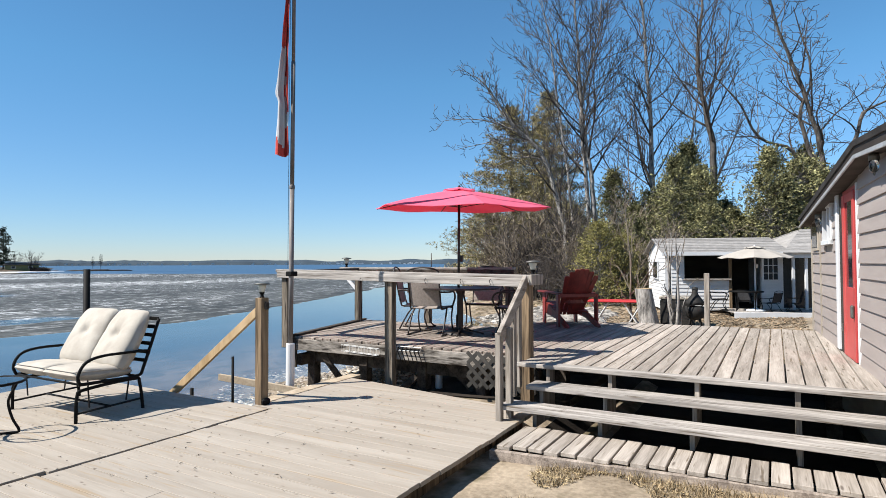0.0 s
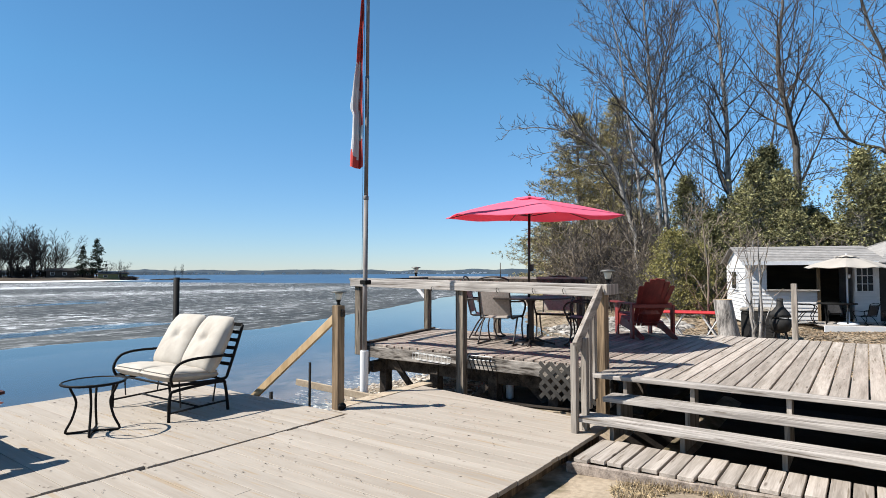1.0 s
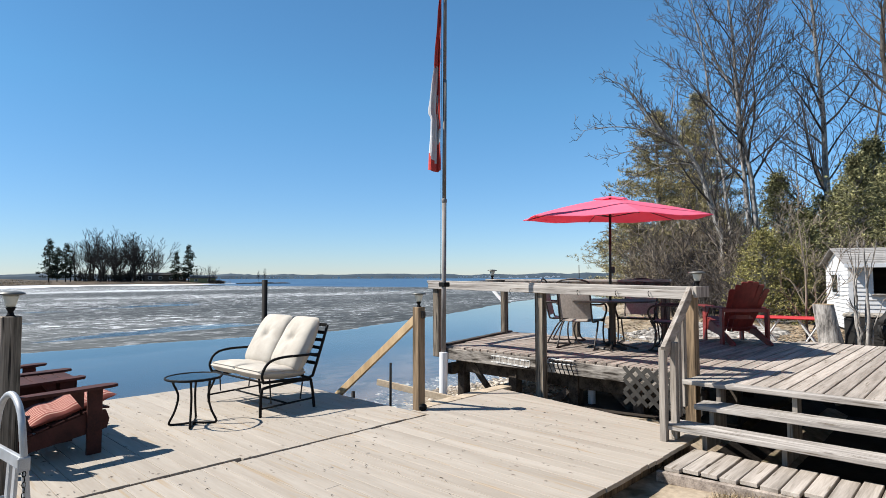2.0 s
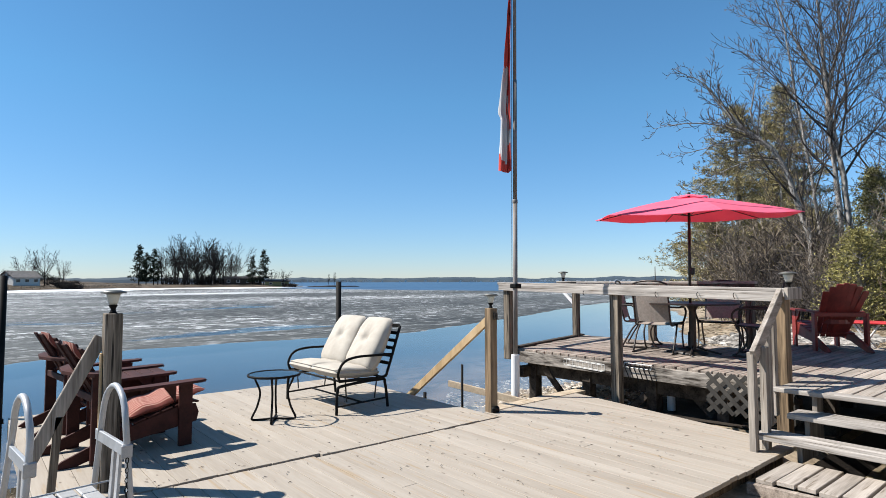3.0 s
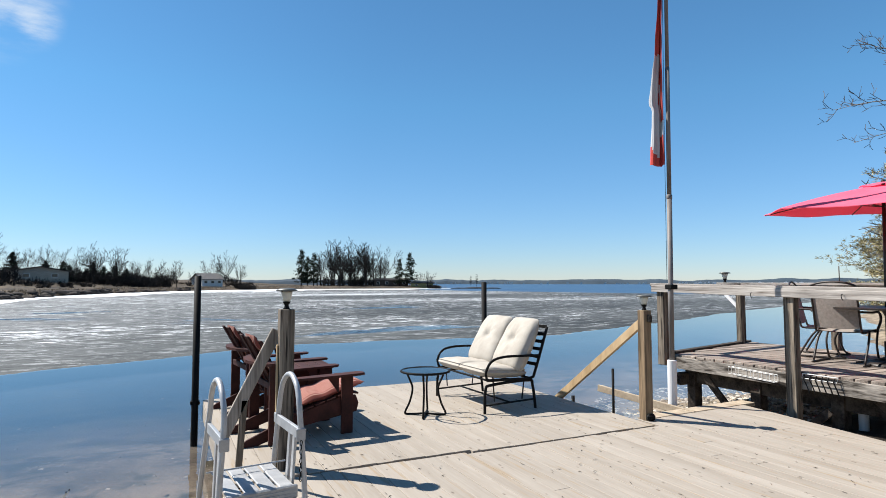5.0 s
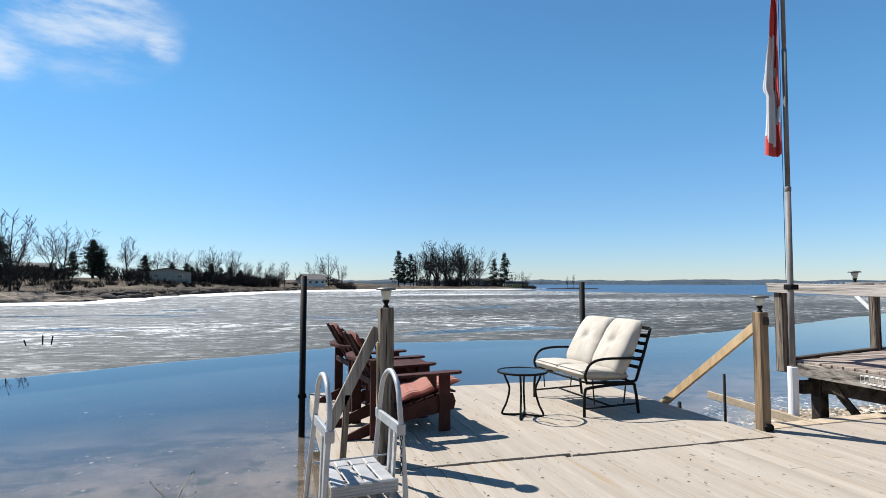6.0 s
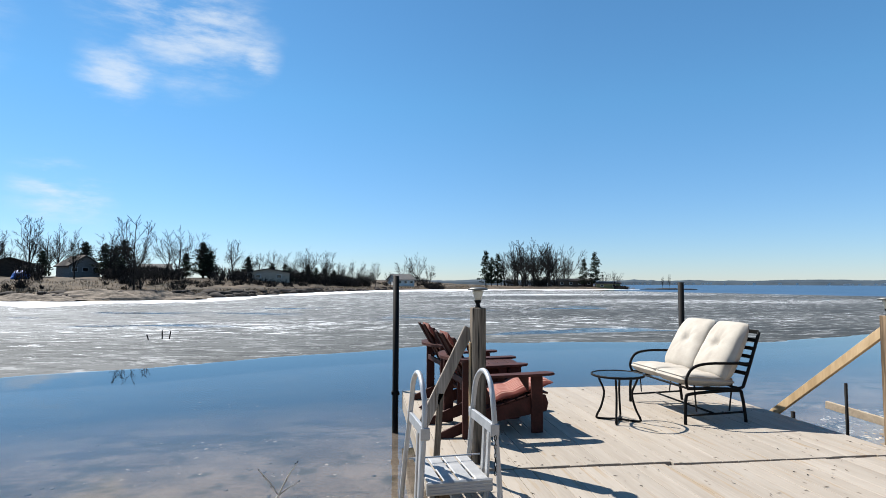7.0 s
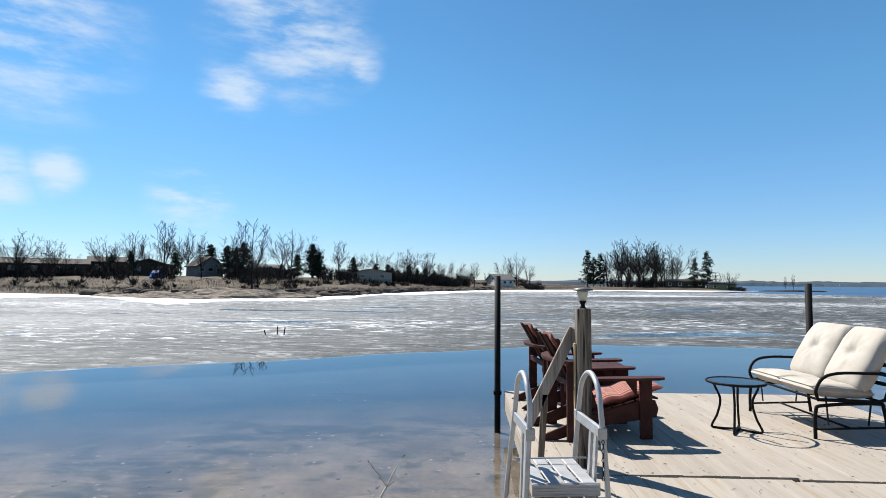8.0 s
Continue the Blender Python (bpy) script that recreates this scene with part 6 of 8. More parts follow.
part("halyard", Shape().tube([(-0.03, -0.03, 1.5), (-0.034, -0.03, 3.2), (-0.03, -0.03, 6.3)], 0.003, 5), BLACK_STEEL, fp)
CLOTH_RED = mat("red_flag_cloth", (0.4, 0.044, 0.036), (0.528, 0.08, 0.064), (4, 4, 4), 0.8, bump=0.2, fine=60)
CLOTH_WHITE = mat("white_flag_cloth", (0.416, 0.416, 0.424), (0.496, 0.496, 0.504), (4, 4, 4), 0.8, bump=0.2, fine=60)
fl = Shape()
NU, NV = 64, 30
HANG = ((2.955, 0.19), (3.233, 0.17), (3.666, 0.145), (3.71, 0.175), (3.78, 0.185), (4.336, 0.115), (4.98, 0.06), (5.4, 0.03))
for i in range(NU + 1):
    u = i / NU
    for j in range(NV + 1):
        v = j / NV
        z = 5.4 + (2.955 - 5.4) * u
        w = np.interp(z, [q[0] for q in HANG], [q[1] for q in HANG])
        out = 0.02 + w * (v + 0.035 * math.sin(v * 17 + u * 4))
        fold = 0.045 * math.sin(v * 9 + u * 2.2) * min(1, u * 2.5) + 0.018 * math.sin(v * 23 + u * 6) + 0.01 * math.sin(u * 31 + v * 5)
        # it hangs to the lake side of the pole
        fl.v.append((-0.02 - 0.86 * out + 0.5 * fold, -0.02 - 0.50 * out - 0.86 * fold, z - 0.03 * v * math.sin(v * 5)))
faces_red = []
for i in range(NU):
    for j in range(NV):
        a = i * (NV + 1) + j
        fl.f.append((a, a + 1, a + NV + 2, a + NV + 1))
        z, v = fl.v[a][2], j / NV
        # hoist band over the top and down the pole, fly band at the foot, a corner of the emblem
        foot = z < (3.36 if v < 0.35 else 3.06 + 0.19 * (v - 0.35) / 0.65)
        faces_red.append(z > 4.36 + 0.12 * (1 - v) or v < 0.42 and z > 4.05 or v < 0.30 and 3.55 < z < 4.05 or foot or 0.30 < v < 0.42 and 3.76 < z < 3.9)
fme = fl.mesh("flag", CLOTH_WHITE, True)
fme.materials.append(CLOTH_RED)
for poly, red in zip(fme.polygons, faces_red):
    poly.material_index = 1 if red else 0
flag = solid("flag", fme, None, "limp red and white flag hanging down its pole", "flag", at=pose(FX, FY, 0, *LEAN))
part("grommet", Shape().tube(arc((-0.02, -0.02, 5.9), 0.02, 0.02, 0, 360, 10), 0.004, 5, False), BLACK_STEEL, flag)


# ---- railings of the old deck ----
railing = thing("railing", "weathered grey timber railing with a broad top board", "railing")
part("post", Shape().box((-4.55, 6.265, -0.25), (-4.42, 6.365, 1.335), 0.008), OLD_POST, railing)
part("post", Shape().box((-6.46, 6.265, 0.30), (-6.33, 6.365, 1.38), 0.008), OLD_POST, railing)
part("post", Shape().box((-2.53, 6.10, -0.2), (-2.41, 6.22, 1.33), 0.008), PT_WOOD, railing)
part("post", Shape().box((-6.96, 8.62, 0.1), (-6.85, 8.73, 1.43), 0.008), OLD_POST, railing)
part("post", Shape().box((-5.6, 8.95, 0.0), (-5.49, 9.06, 1.43), 0.008), OLD_POST, railing)
part("post", Shape().box((-4.0, 9.0, 0.0), (-3.89, 9.11, 1.43), 0.008), OLD_POST, railing)
part("top_board", Shape().beam((-6.55, 6.33, 1.458), (-2.40, 6.33, 1.392), 0.20, 0.038), GREY_WOOD_X, railing)
part("face_board", Shape().beam((-6.52, 6.243, 1.402), (-2.42, 6.243, 1.322), 0.04, 0.10), GREY_WOOD_X, railing)
part("end_board", Shape().beam((-2.40, 6.10, 1.36), (-2.40, 6.46, 1.36), 0.04, 0.12), GREY_WOOD_Z, railing)
part("side_board", Shape().beam((-6.58, 6.43, 1.43), (-6.91, 8.60, 1.455), 0.14, 0.038), DARK_TIMBER, railing)
part("rear_board", Shape().beam((-7.33, 8.68, 1.47), (-3.85, 9.08, 1.46), 0.14, 0.038), GREY_WOOD_X, railing)
part("rear_face", Shape().beam((-7.31, 8.62, 1.405), (-3.85, 9.02, 1.395), 0.038, 0.09), DARK_TIMBER, railing)
part("strut", Shape().beam((-7.23, 8.62, 1.36), (-6.95, 8.65, 1.08), 0.03, 0.06, (1, 0, 0)), PVC, railing, "pale painted strut")
for x in (-4.9, -3.86, -3.35, -2.95):
    part("hook", Shape().tube(smooth_path([(x, 6.215, 1.36), (x, 6.19, 1.35), (x + 0.004, 6.185, 1.32), (x + 0.012, 6.195, 1.30), (x + 0.02, 6.18, 1.295)], 4), 0.004, 5), BLACK_STEEL, railing)
handrail = thing("stair_handrail", "weathered sloping handrail with uprights beside the steps", "handrail")
part("slope_board", Shape().beam((-2.46, 6.12, 1.36), (-2.36, 5.18, 0.82), 0.045, 0.13), GREY_WOOD_Y, handrail)
for x, y, z1, z0 in ((-2.37, 5.20, 0.86, -0.06), (-2.33, 5.36, 0.90, 0.0), (-2.40, 5.62, 1.03, 0.15), (-2.44, 5.86, 1.18, 0.2)):
    part("upright", Shape().box((x - 0.04, y - 0.035, z0), (x + 0.02, y + 0.035, z1), 0.005), GREY_WOOD_Z, handrail)
solar_lamp(pose(-2.46, 6.34, 1.412))
solar_lamp(pose(-7.21, 8.69, 1.49), s=1.1)

# lattice, wire basket and rack under the deck
lat = thing("lattice_panel", "grey plastic lattice panel under the deck", "lattice", pose(-3.32, 6.315, 0.03))
LATTICE = mat("grey_lattice_plastic", (0.025, 0.023, 0.021), (0.055, 0.051, 0.045), (5, 5, 5), 0.7, bump=0.2)
LW, LH, LP = 0.92, 0.43, 0.143
for d in (1, -1):
    for k in range(-4, 9):
        # strips at 45 degrees, cut to the panel
        c = k * LP
        t0, t1 = (max(0, -c), min(LH, LW - c)) if d > 0 else (max(0, c - LW), min(LH, c))
        if t1 - t0 < 0.03:
            continue
        a, b = ((c + t0, t0), (c + t1, t1)) if d > 0 else ((c - t0, t0), (c - t1, t1))
        y = 0.0 if d > 0 else -0.008
        part("strip", Shape().beam((a[0], y, a[1]), (b[0], y, b[1]), 0.047, 0.008, (0, 1, 0), 0.002), LATTICE, lat)
WHITE_WIRE = mat("white_coated_wire", (0.496, 0.496, 0.48), (0.6, 0.6, 0.584), (5, 5, 5), 0.5, bump=0)


def wire_basket(at, w, h, d, label):
    ob = thing("wire_basket", label, "basket", at)
    for z in (0, h):
        part("hoop", Shape().tube([(0, 0, z), (w, 0, z), (w, -d, z), (0, -d, z), (0, 0, z)], 0.0035, 6), WHITE_WIRE, ob)
    for k in range(7):
        x = w * k / 6
        part("wire", Shape().tube([(x, 0, h), (x, 0, 0), (x, -d, 0), (x, -d, h)], 0.0022, 5), WHITE_WIRE, ob)
    return ob


wire_basket(pose(-5.33, 6.365, 0.325, 0, 2, 0), 0.62, 0.085, 0.06, "white wire basket hung on the deck's edge")
rk = thing("wire_rack", "white wire rack with dark hooks on the deck's edge", "rack", pose(-4.40, 6.36, 0.40))
part("frame", Shape().tube([(0, -0.01, 0.05), (0.38, -0.01, 0.05), (0.38, -0.03, 0), (0, -0.03, 0), (0, -0.01, 0.05)], 0.006, 6), WHITE_WIRE, rk)
for k in range(6):
    x = 0.03 + 0.065 * k
    part("hook", Shape().tube(smooth_path([(x, -0.02, 0.04), (x, -0.05, 0.0), (x + 0.03, -0.04, -0.08), (x + 0.05, -0.03, -0.16)], 4), 0.007, 5), BLACK_STEEL, rk)
for a, b in (((-6.1, 6.6, 0.35), (-5.55, 6.75, -0.35)), ((-3.9, 6.6, 0.35), (-3.3, 6.9, -0.35)), ((-4.5, 6.45, -0.25), (-4.2, 6.5, 0.05))):
    part("brace", Shape().beam(a, b, 0.04, 0.09), DARK_TIMBER, old_deck)
part("pipe", Shape().tube([(-4.05, 6.85, -0.5), (-4.05, 6.85, 0.4)], 0.05, 12), PVC, old_deck, "white plastic drain pipe", True)
part("beam", Shape().box((-6.33, 6.66, 0.05), (-2.5, 6.75, 0.24), 0.008), DARK_TIMBER, old_deck)
part("beam", Shape().box((-6.33, 6.46, 0.02), (-6.23, 8.8, 0.19), 0.008), DARK_TIMBER, old_deck)

# ---- patio set on the old deck ----
BRONZE = mat("bronze_steel", (0.016, 0.011, 0.009), (0.036, 0.026, 0.02), (6, 6, 6), 0.45, 0.2, bump=0.1)
SLING = mat("taupe_sling_mesh", (0.24, 0.204, 0.176), (0.336, 0.292, 0.256), (30, 30, 30), 0.8, bump=0.3, fine=30, spread=0.03)


def sling_panel(s, prof, w, thick=0.006, n=8):
    """A stretched panel along a profile of (y, z), slightly dished across."""
    k = len(s.v)
    for t in (0, -thick):
        for y, z in prof:
            for i in range(n + 1):
                u = 2 * i / n - 1
                s.v.append((u * w / 2, y - 0.012 * (1 - u * u), z + t - 0.012 * (1 - u * u)))
    m = len(prof) * (n + 1)
    for a in range(len(prof) - 1):
        for i in range(n):
            b = k + a * (n + 1) + i
            s.f += [(b, b + 1, b + n + 2, b + n + 1), (b + m, b + m + n + 1, b + m + n + 2, b + m + 1)]
    return s


def sling_chair(label, group, frame_mat, sling_mat):
    """Faces its own +y."""
    ob = thing("patio_chair", label, "chair", group=group)
    r = 0.013
    back = [(0.24, 0.42), (0.0, 0.405), (-0.20, 0.40), (-0.245, 0.46), (-0.31, 0.75), (-0.36, 0.98)]
    for s in (-1, 1):
        x = s * 0.25
        part("side_tube", Shape().tube(smooth_path([(x, y, z) for y, z in back], 5), r, 8), frame_mat, ob, smooth=True)
        part("leg", Shape().tube(smooth_path([(x * 1.1, 0.22, 0.41), (x * 1.12, 0.15, 0.25), (x * 1.12, 0.20, 0.06), (x * 1.12, 0.26, 0.015), (x * 1.12, 0.0, 0.012), (x * 1.12, -0.30, 0.012)], 5), r, 8), frame_mat, ob, smooth=True)
        part("rear_stay", Shape().tube(smooth_path([(x * 1.05, -0.02, 0.40), (x * 1.12, -0.12, 0.28), (x * 1.12, -0.26, 0.03)], 5), r, 8), frame_mat, ob, smooth=True)
        part("arm", Shape().tube(smooth_path([(x * 1.1, 0.20, 0.41), (x * 1.2, 0.26, 0.55), (x * 1.22, 0.18, 0.645), (x * 1.22, -0.05, 0.65), (x * 1.08, -0.29, 0.66)], 5), 0.015, 8), frame_mat, ob, smooth=True)
    part("top_rail", Shape().tube(smooth_path([(-0.25, -0.36, 0.98), (-0.15, -0.372, 1.015), (0, -0.378, 1.03), (0.15, -0.372, 1.015), (0.25, -0.36, 0.98)], 5), r, 8), frame_mat, ob, smooth=True)
    part("top_bar", Shape().tube([(-0.25, -0.34, 0.93), (0.25, -0.34, 0.93)], 0.010, 8), frame_mat, ob, smooth=True)
    part("cross_bar", Shape().tube([(-0.27, 0.20, 0.40), (0.27, 0.20, 0.40)], 0.011, 8), frame_mat, ob, smooth=True)
    part("seat", sling_panel(Shape(), [(0.24, 0.428), (0.12, 0.418), (0.0, 0.412), (-0.12, 0.409), (-0.20, 0.412)], 0.49), sling_mat, ob, "taupe mesh sling", True)
    part("backrest", sling_panel(Shape(), [(-0.235, 0.46), (-0.26, 0.56), (-0.285, 0.67), (-0.31, 0.78), (-0.335, 0.92)], 0.49), sling_mat, ob, "taupe mesh sling", True)
    return ob


def heading(x, y, z, ang):
    return pose(x, y, z, 0, 0, ang)


sc = sling_chair("bronze steel patio chair with a taupe mesh sling", "chairs round the patio table", BRONZE, SLING)
sc.matrix_basis = heading(-4.64, 7.63, UZL + 0.004, 10)
copy_thing(sc, heading(-5.19, 8.1, UZL + 0.004, -66))
copy_thing(sc, heading(-4.25, 8.72, UZL + 0.004, 195))
copy_thing(sc, heading(-3.52, 8.2, UZL + 0.004, 105))
pt = thing("patio_table", "bronze patio table with a dark glass top", "table", pose(-4.22, 7.80, UZL + 0.002))
part("tabletop", Shape().lathe([(0.001, 0.695), (0.60, 0.695), (0.615, 0.70), (0.615, 0.715), (0.60, 0.72), (0.001, 0.72)], sides=32), BRONZE, pt, smooth=False)
part("column", Shape().lathe([(0.001, 0.0), (0.07, 0.0), (0.07, 0.03), (0.045, 0.05), (0.045, 0.60), (0.09, 0.694), (0.001, 0.694)], sides=16), BRONZE, pt, smooth=False)
for k in range(4):
    a = radians(20 + 90 * k)
    c, q = math.cos(a), math.sin(a)
    part("foot", Shape().tube(smooth_path([(0.05 * c, 0.05 * q, 0.10), (0.2 * c, 0.2 * q, 0.05), (0.36 * c, 0.36 * q, 0.014)], 4), 0.014, 8), BRONZE, pt, smooth=True)
# thin rod on the rear rail
solid("antenna_rod", Shape().tube([(-5.47, 9.0, 1.4), (-5.47, 9.0, 1.74)], 0.008, 6), DARK_TIMBER, "thin dark rod fixed upright to the rear rail", "rod", smooth=True)


def parasol(at, rim_r, rim_z, top_z, sides, cloth, pole_mat, label, base=True, vent=True, droop=0.06, turn=0):
    ob = thing("patio_umbrella", label, "umbrella", at)
    part("pole", Shape().tube([(0, 0, 0.02), (0, 0, top_z - 0.01)], 0.02, 12), pole_mat, ob, smooth=True)
    if base:
        part("base", Shape().lathe([(0.001, 0), (0.23, 0), (0.235, 0.02), (0.20, 0.05), (0.06, 0.07), (0.035, 0.09), (0.035, 0.30), (0.001, 0.31)], sides=28), pole_mat, ob, smooth=True)
    part("crank", Shape().box((0.02, -0.03, 1.12), (0.07, 0.03, 1.22), 0.01), pole_mat, ob)
    canopy, n, m = Shape(), 8, sides * 6
    for t in (0, -0.008):
        for a in range(n + 1):
            f = a / n
            for j in range(m):
                g = j / 6 % 1
                ang = 2 * math.pi * (j / m) + radians(turn)
                scallop = math.cos(math.pi / sides) / math.cos((g - 0.5) * 2 * math.pi / sides)
                rr = (0.10 + (rim_r - 0.10) * f) * (scallop * 0.85 + 0.15)
                sag = droop * f * math.sin(math.pi * g) ** 2
                zz = top_z - 0.08 - (top_z - 0.08 - rim_z) * (f * 0.72 + 0.28 * f * f) - sag * 0.5
                canopy.v.append((rr * math.cos(ang), rr * math.sin(ang), zz + t))
    q = (n + 1) * m
    for a in range(n):
        for j in range(m):
            b, c = a * m + j, a * m + (j + 1) % m
            canopy.f += [(b, c, c + m, b + m), (b + q, b + m + q, c + m + q, c + q)]
    for j in range(m):
        canopy.f.append((n * m + j, n * m + (j + 1) % m, n * m + (j + 1) % m + q, n * m + j + q))
    part("canopy", canopy, cloth, ob)
    if vent:
        cap = Shape()
        for a, (rr, zz) in enumerate(((0.02, -0.035), (0.14, -0.055), (0.25, -0.085))):
            for j in range(m):
                ang = 2 * math.pi * j / m + radians(turn)
                cap.v.append((rr * math.cos(ang), rr * math.sin(ang), top_z + zz + (0.012 * math.cos(sides * ang * 1.0) if a == 2 else 0)))
        for a in range(2):
            for j in range(m):
                cap.f.append((a * m + j, a * m + (j + 1) % m, (a + 1) * m + (j + 1) % m, (a + 1) * m + j))
        part("vent_cap", cap, cloth, ob)
    part("finial", Shape().lathe([(0.02, top_z - 0.04), (0.022, top_z - 0.02), (0.001, top_z + 0.0)], sides=10), pole_mat, ob, smooth=True)
    for k in range(sides):
        ang = 2 * math.pi * k / sides + radians(turn)
        c, s = math.cos(ang), math.sin(ang)
        rib = part("rib", Shape().tube([(0.03 * c, 0.03 * s, top_z - 0.10), (rim_r * 0.5 * c, rim_r * 0.5 * s, top_z - 0.09 - (top_z - 0.08 - rim_z) * 0.43 - 0.02), (rim_r * 0.985 * c, rim_r * 0.985 * s, rim_z - 0.012)], 0.007, 5), pole_mat, ob)
        part("strut", Shape().tube([(0.03 * c, 0.03 * s, top_z - 0.34), (rim_r * 0.5 * c, rim_r * 0.5 * s, top_z - 0.12 - (top_z - 0.08 - rim_z) * 0.43)], 0.006, 5), pole_mat, rib)
    return ob


PINK = mat("faded_pink_red_canvas", (0.80, 0.15, 0.245), (0.86, 0.19, 0.29), (3, 3, 3), 0.8, bump=0.15, fine=40)
tr = PINK.node_tree.nodes.new("ShaderNodeBsdfTranslucent")
tr.inputs["Color"].default_value = (0.92, 0.12, 0.22, 1)
mixs = PINK.node_tree.nodes.new("ShaderNodeMixShader")
mixs.inputs[0].default_value = 0.35
PINK.node_tree.links.new(PINK.node_tree.nodes["Principled BSDF"].outputs[0], mixs.inputs[1])
PINK.node_tree.links.new(tr.outputs[0], mixs.inputs[2])
PINK.node_tree.links.new(mixs.outputs[0], PINK.node_tree.nodes["Material Output"].inputs[0])
parasol(pose(-4.26, 7.80, UZL + 0.0, 2.2, 2.0, 0), 1.40, 1.95, 2.30, 6, PINK, BRONZE, "open faded red canvas patio umbrella on a dark pole", turn=12)
adirondack(pose(-3.2, 9.95, UZL + 0.004, 0, 0, 42), RED_PAINT, "faded red painted wooden lounge chair with a fan back", 0.12)

# corner post, stump, stems, red table beyond the deck
timber_post("fence_post", -1.04, 10.97, 0.1, 1.36, 0.085, GREY_WOOD_Z, "weathered grey post standing at the deck's far edge")
gs = gz(-2.4, 13.0)
stump = Shape()
for k, (z, r) in enumerate(((-0.1, 0.30), (0.08, 0.235), (0.3, 0.20), (0.6, 0.185), (1.0, 0.175))):
    for j in range(20):
        t = 2 * math.pi * j / 20
        q = r * (1 + 0.09 * math.sin(3 * t + k) + 0.06 * noise.noise((math.cos(t) * 2, math.sin(t) * 2, z * 3)))
        stump.v.append((q * math.cos(t) - 0.12 * z, q * math.sin(t) - 0.04 * z, z))
for k in range(4):
    stump.f += [(k * 20 + j, k * 20 + (j + 1) % 20, (k + 1) * 20 + (j + 1) % 20, (k + 1) * 20 + j) for j in range(20)]
so = thing("tree_stump", "tall sawn-off tree stump with rough grey bark", "stump", pose(-2.36, 13.0, gs))
part("trunk", stump, BARK, so, smooth=True)
cut = Shape()
cut.v = [stump.v[80 + j] for j in range(20)]
cut.v = [(x, y, z + 0.003) for x, y, z in cut.v]
cut.f = [tuple(range(20))]
part("cut_face", cut, NEW_WOOD, so, "pale sawn wood")
stems = []
r7 = random.Random(77)
for k in range(9):
    a, q = r7.uniform(0, 6.28), r7.uniform(0.03, 0.2)
    h = r7.choice((0.7, 0.9, 1.1, 1.5, 2.2))
    stems.append(([Vector((q * math.cos(a), q * math.sin(a), -0.1)), Vector((1.3 * q * math.cos(a), 1.3 * q * math.sin(a), h * 0.5)), Vector((2.2 * q * math.cos(a) + r7.uniform(-0.1, 0.1), 2.2 * q * math.sin(a), h))], r7.uniform(0.02, 0.045)))
tree("cut_shrub", tree_meshes("coppice", stems, 78, (0.4,), (0.3,), 0.3, 0.006, (20, 45), 0.5, BARK, PALE_TWIG), pose(-1.95, 13.2, gz(-1.95, 13.2)), "clump of cut grey stems with a few whips", "shrub", parts=("trunk", "crown"))
IRON = mat("black_cast_iron", (0.012, 0.012, 0.012), (0.03, 0.028, 0.026), (6, 6, 6), 0.7, bump=0.3)
ch = thing("chiminea", "black iron garden stove with a conical hood", "chiminea", pose(-1.52, 13.5, gz(-1.52, 13.5)))
ch.scale = (0.8, 0.8, 0.95)
part("bowl", Shape().lathe([(0.10, 0.30), (0.22, 0.36), (0.26, 0.48), (0.25, 0.60), (0.001, 0.62)], sides=20), IRON, ch, smooth=True)
part("hood", Shape().lathe([(0.25, 0.64), (0.23, 0.72), (0.10, 0.86), (0.075, 0.92), (0.075, 1.04), (0.001, 1.05)], sides=20), IRON, ch, smooth=True)
for k in range(4):
    a = radians(45 + 90 * k)
    part("leg", Shape().tube([(0.15 * math.cos(a), 0.15 * math.sin(a), 0.36), (0.26 * math.cos(a), 0.26 * math.sin(a), 0)], 0.018, 6), IRON, ch)
    part("screen_post", Shape().tube([(0.24 * math.cos(a), 0.24 * math.sin(a), 0.58), (0.24 * math.cos(a), 0.24 * math.sin(a), 0.66)], 0.012, 6), IRON, ch)
bq = thing("storage_cabinet", "dark low outdoor cabinet with a pale lid", "cabinet", pose(-2.0, 14.4, gz(-2, 14.4)))
part("body", Shape().box((-0.35, -0.25, 0), (0.35, 0.25, 0.62), 0.02), IRON, bq)
part("lid", Shape().box((-0.37, -0.27, 0.625), (0.37, 0.27, 0.70), 0.02), BEIGE_WALL, bq, "pale grey lid")
BRIGHT_RED = mat("bright_red_plastic", (0.44, 0.024, 0.028), (0.52, 0.04, 0.04), (3, 3, 3), 0.45, bump=0.05)
fo = thing("folding_table", "folding table with a bright red top and white crossed legs", "table", pose(-3.15, 13.3, gz(-3.15, 13.3), 0, 0, 10))
ft = 0.70 - gz(-3.15, 13.3)
part("tabletop", Shape().box((-0.62, -0.33, ft - 0.035), (0.62, 0.33, ft), 0.012), BRIGHT_RED, fo)
for y in (-0.26, 0.26):
    for x in (-0.36, 0.36):
        for a, b in ((-0.2, 0.2), (0.2, -0.2)):
            part("leg", Shape().tube([(x + a, y, 0.0), (x + b, y, ft - 0.035)], 0.018, 6), WHITE_WIRE, fo)
part("stretcher", Shape().tube([(-0.36, -0.26, (ft - 0.03) / 2), (-0.36, 0.26, (ft - 0.03) / 2)], 0.012, 6), WHITE_WIRE, fo)


# ---- house beside the old deck ----
WHITE_TRIM = mat("white_trim_paint", (0.528, 0.536, 0.544), (0.608, 0.616, 0.624), (3, 3, 3), 0.5, bump=0.08)
SIDING = mat("pale_taupe_lap_siding", (0.272, 0.232, 0.212), (0.328, 0.284, 0.26), (3, 1, 8), 0.5, bump=0.12, fine=12, spread=0.03)
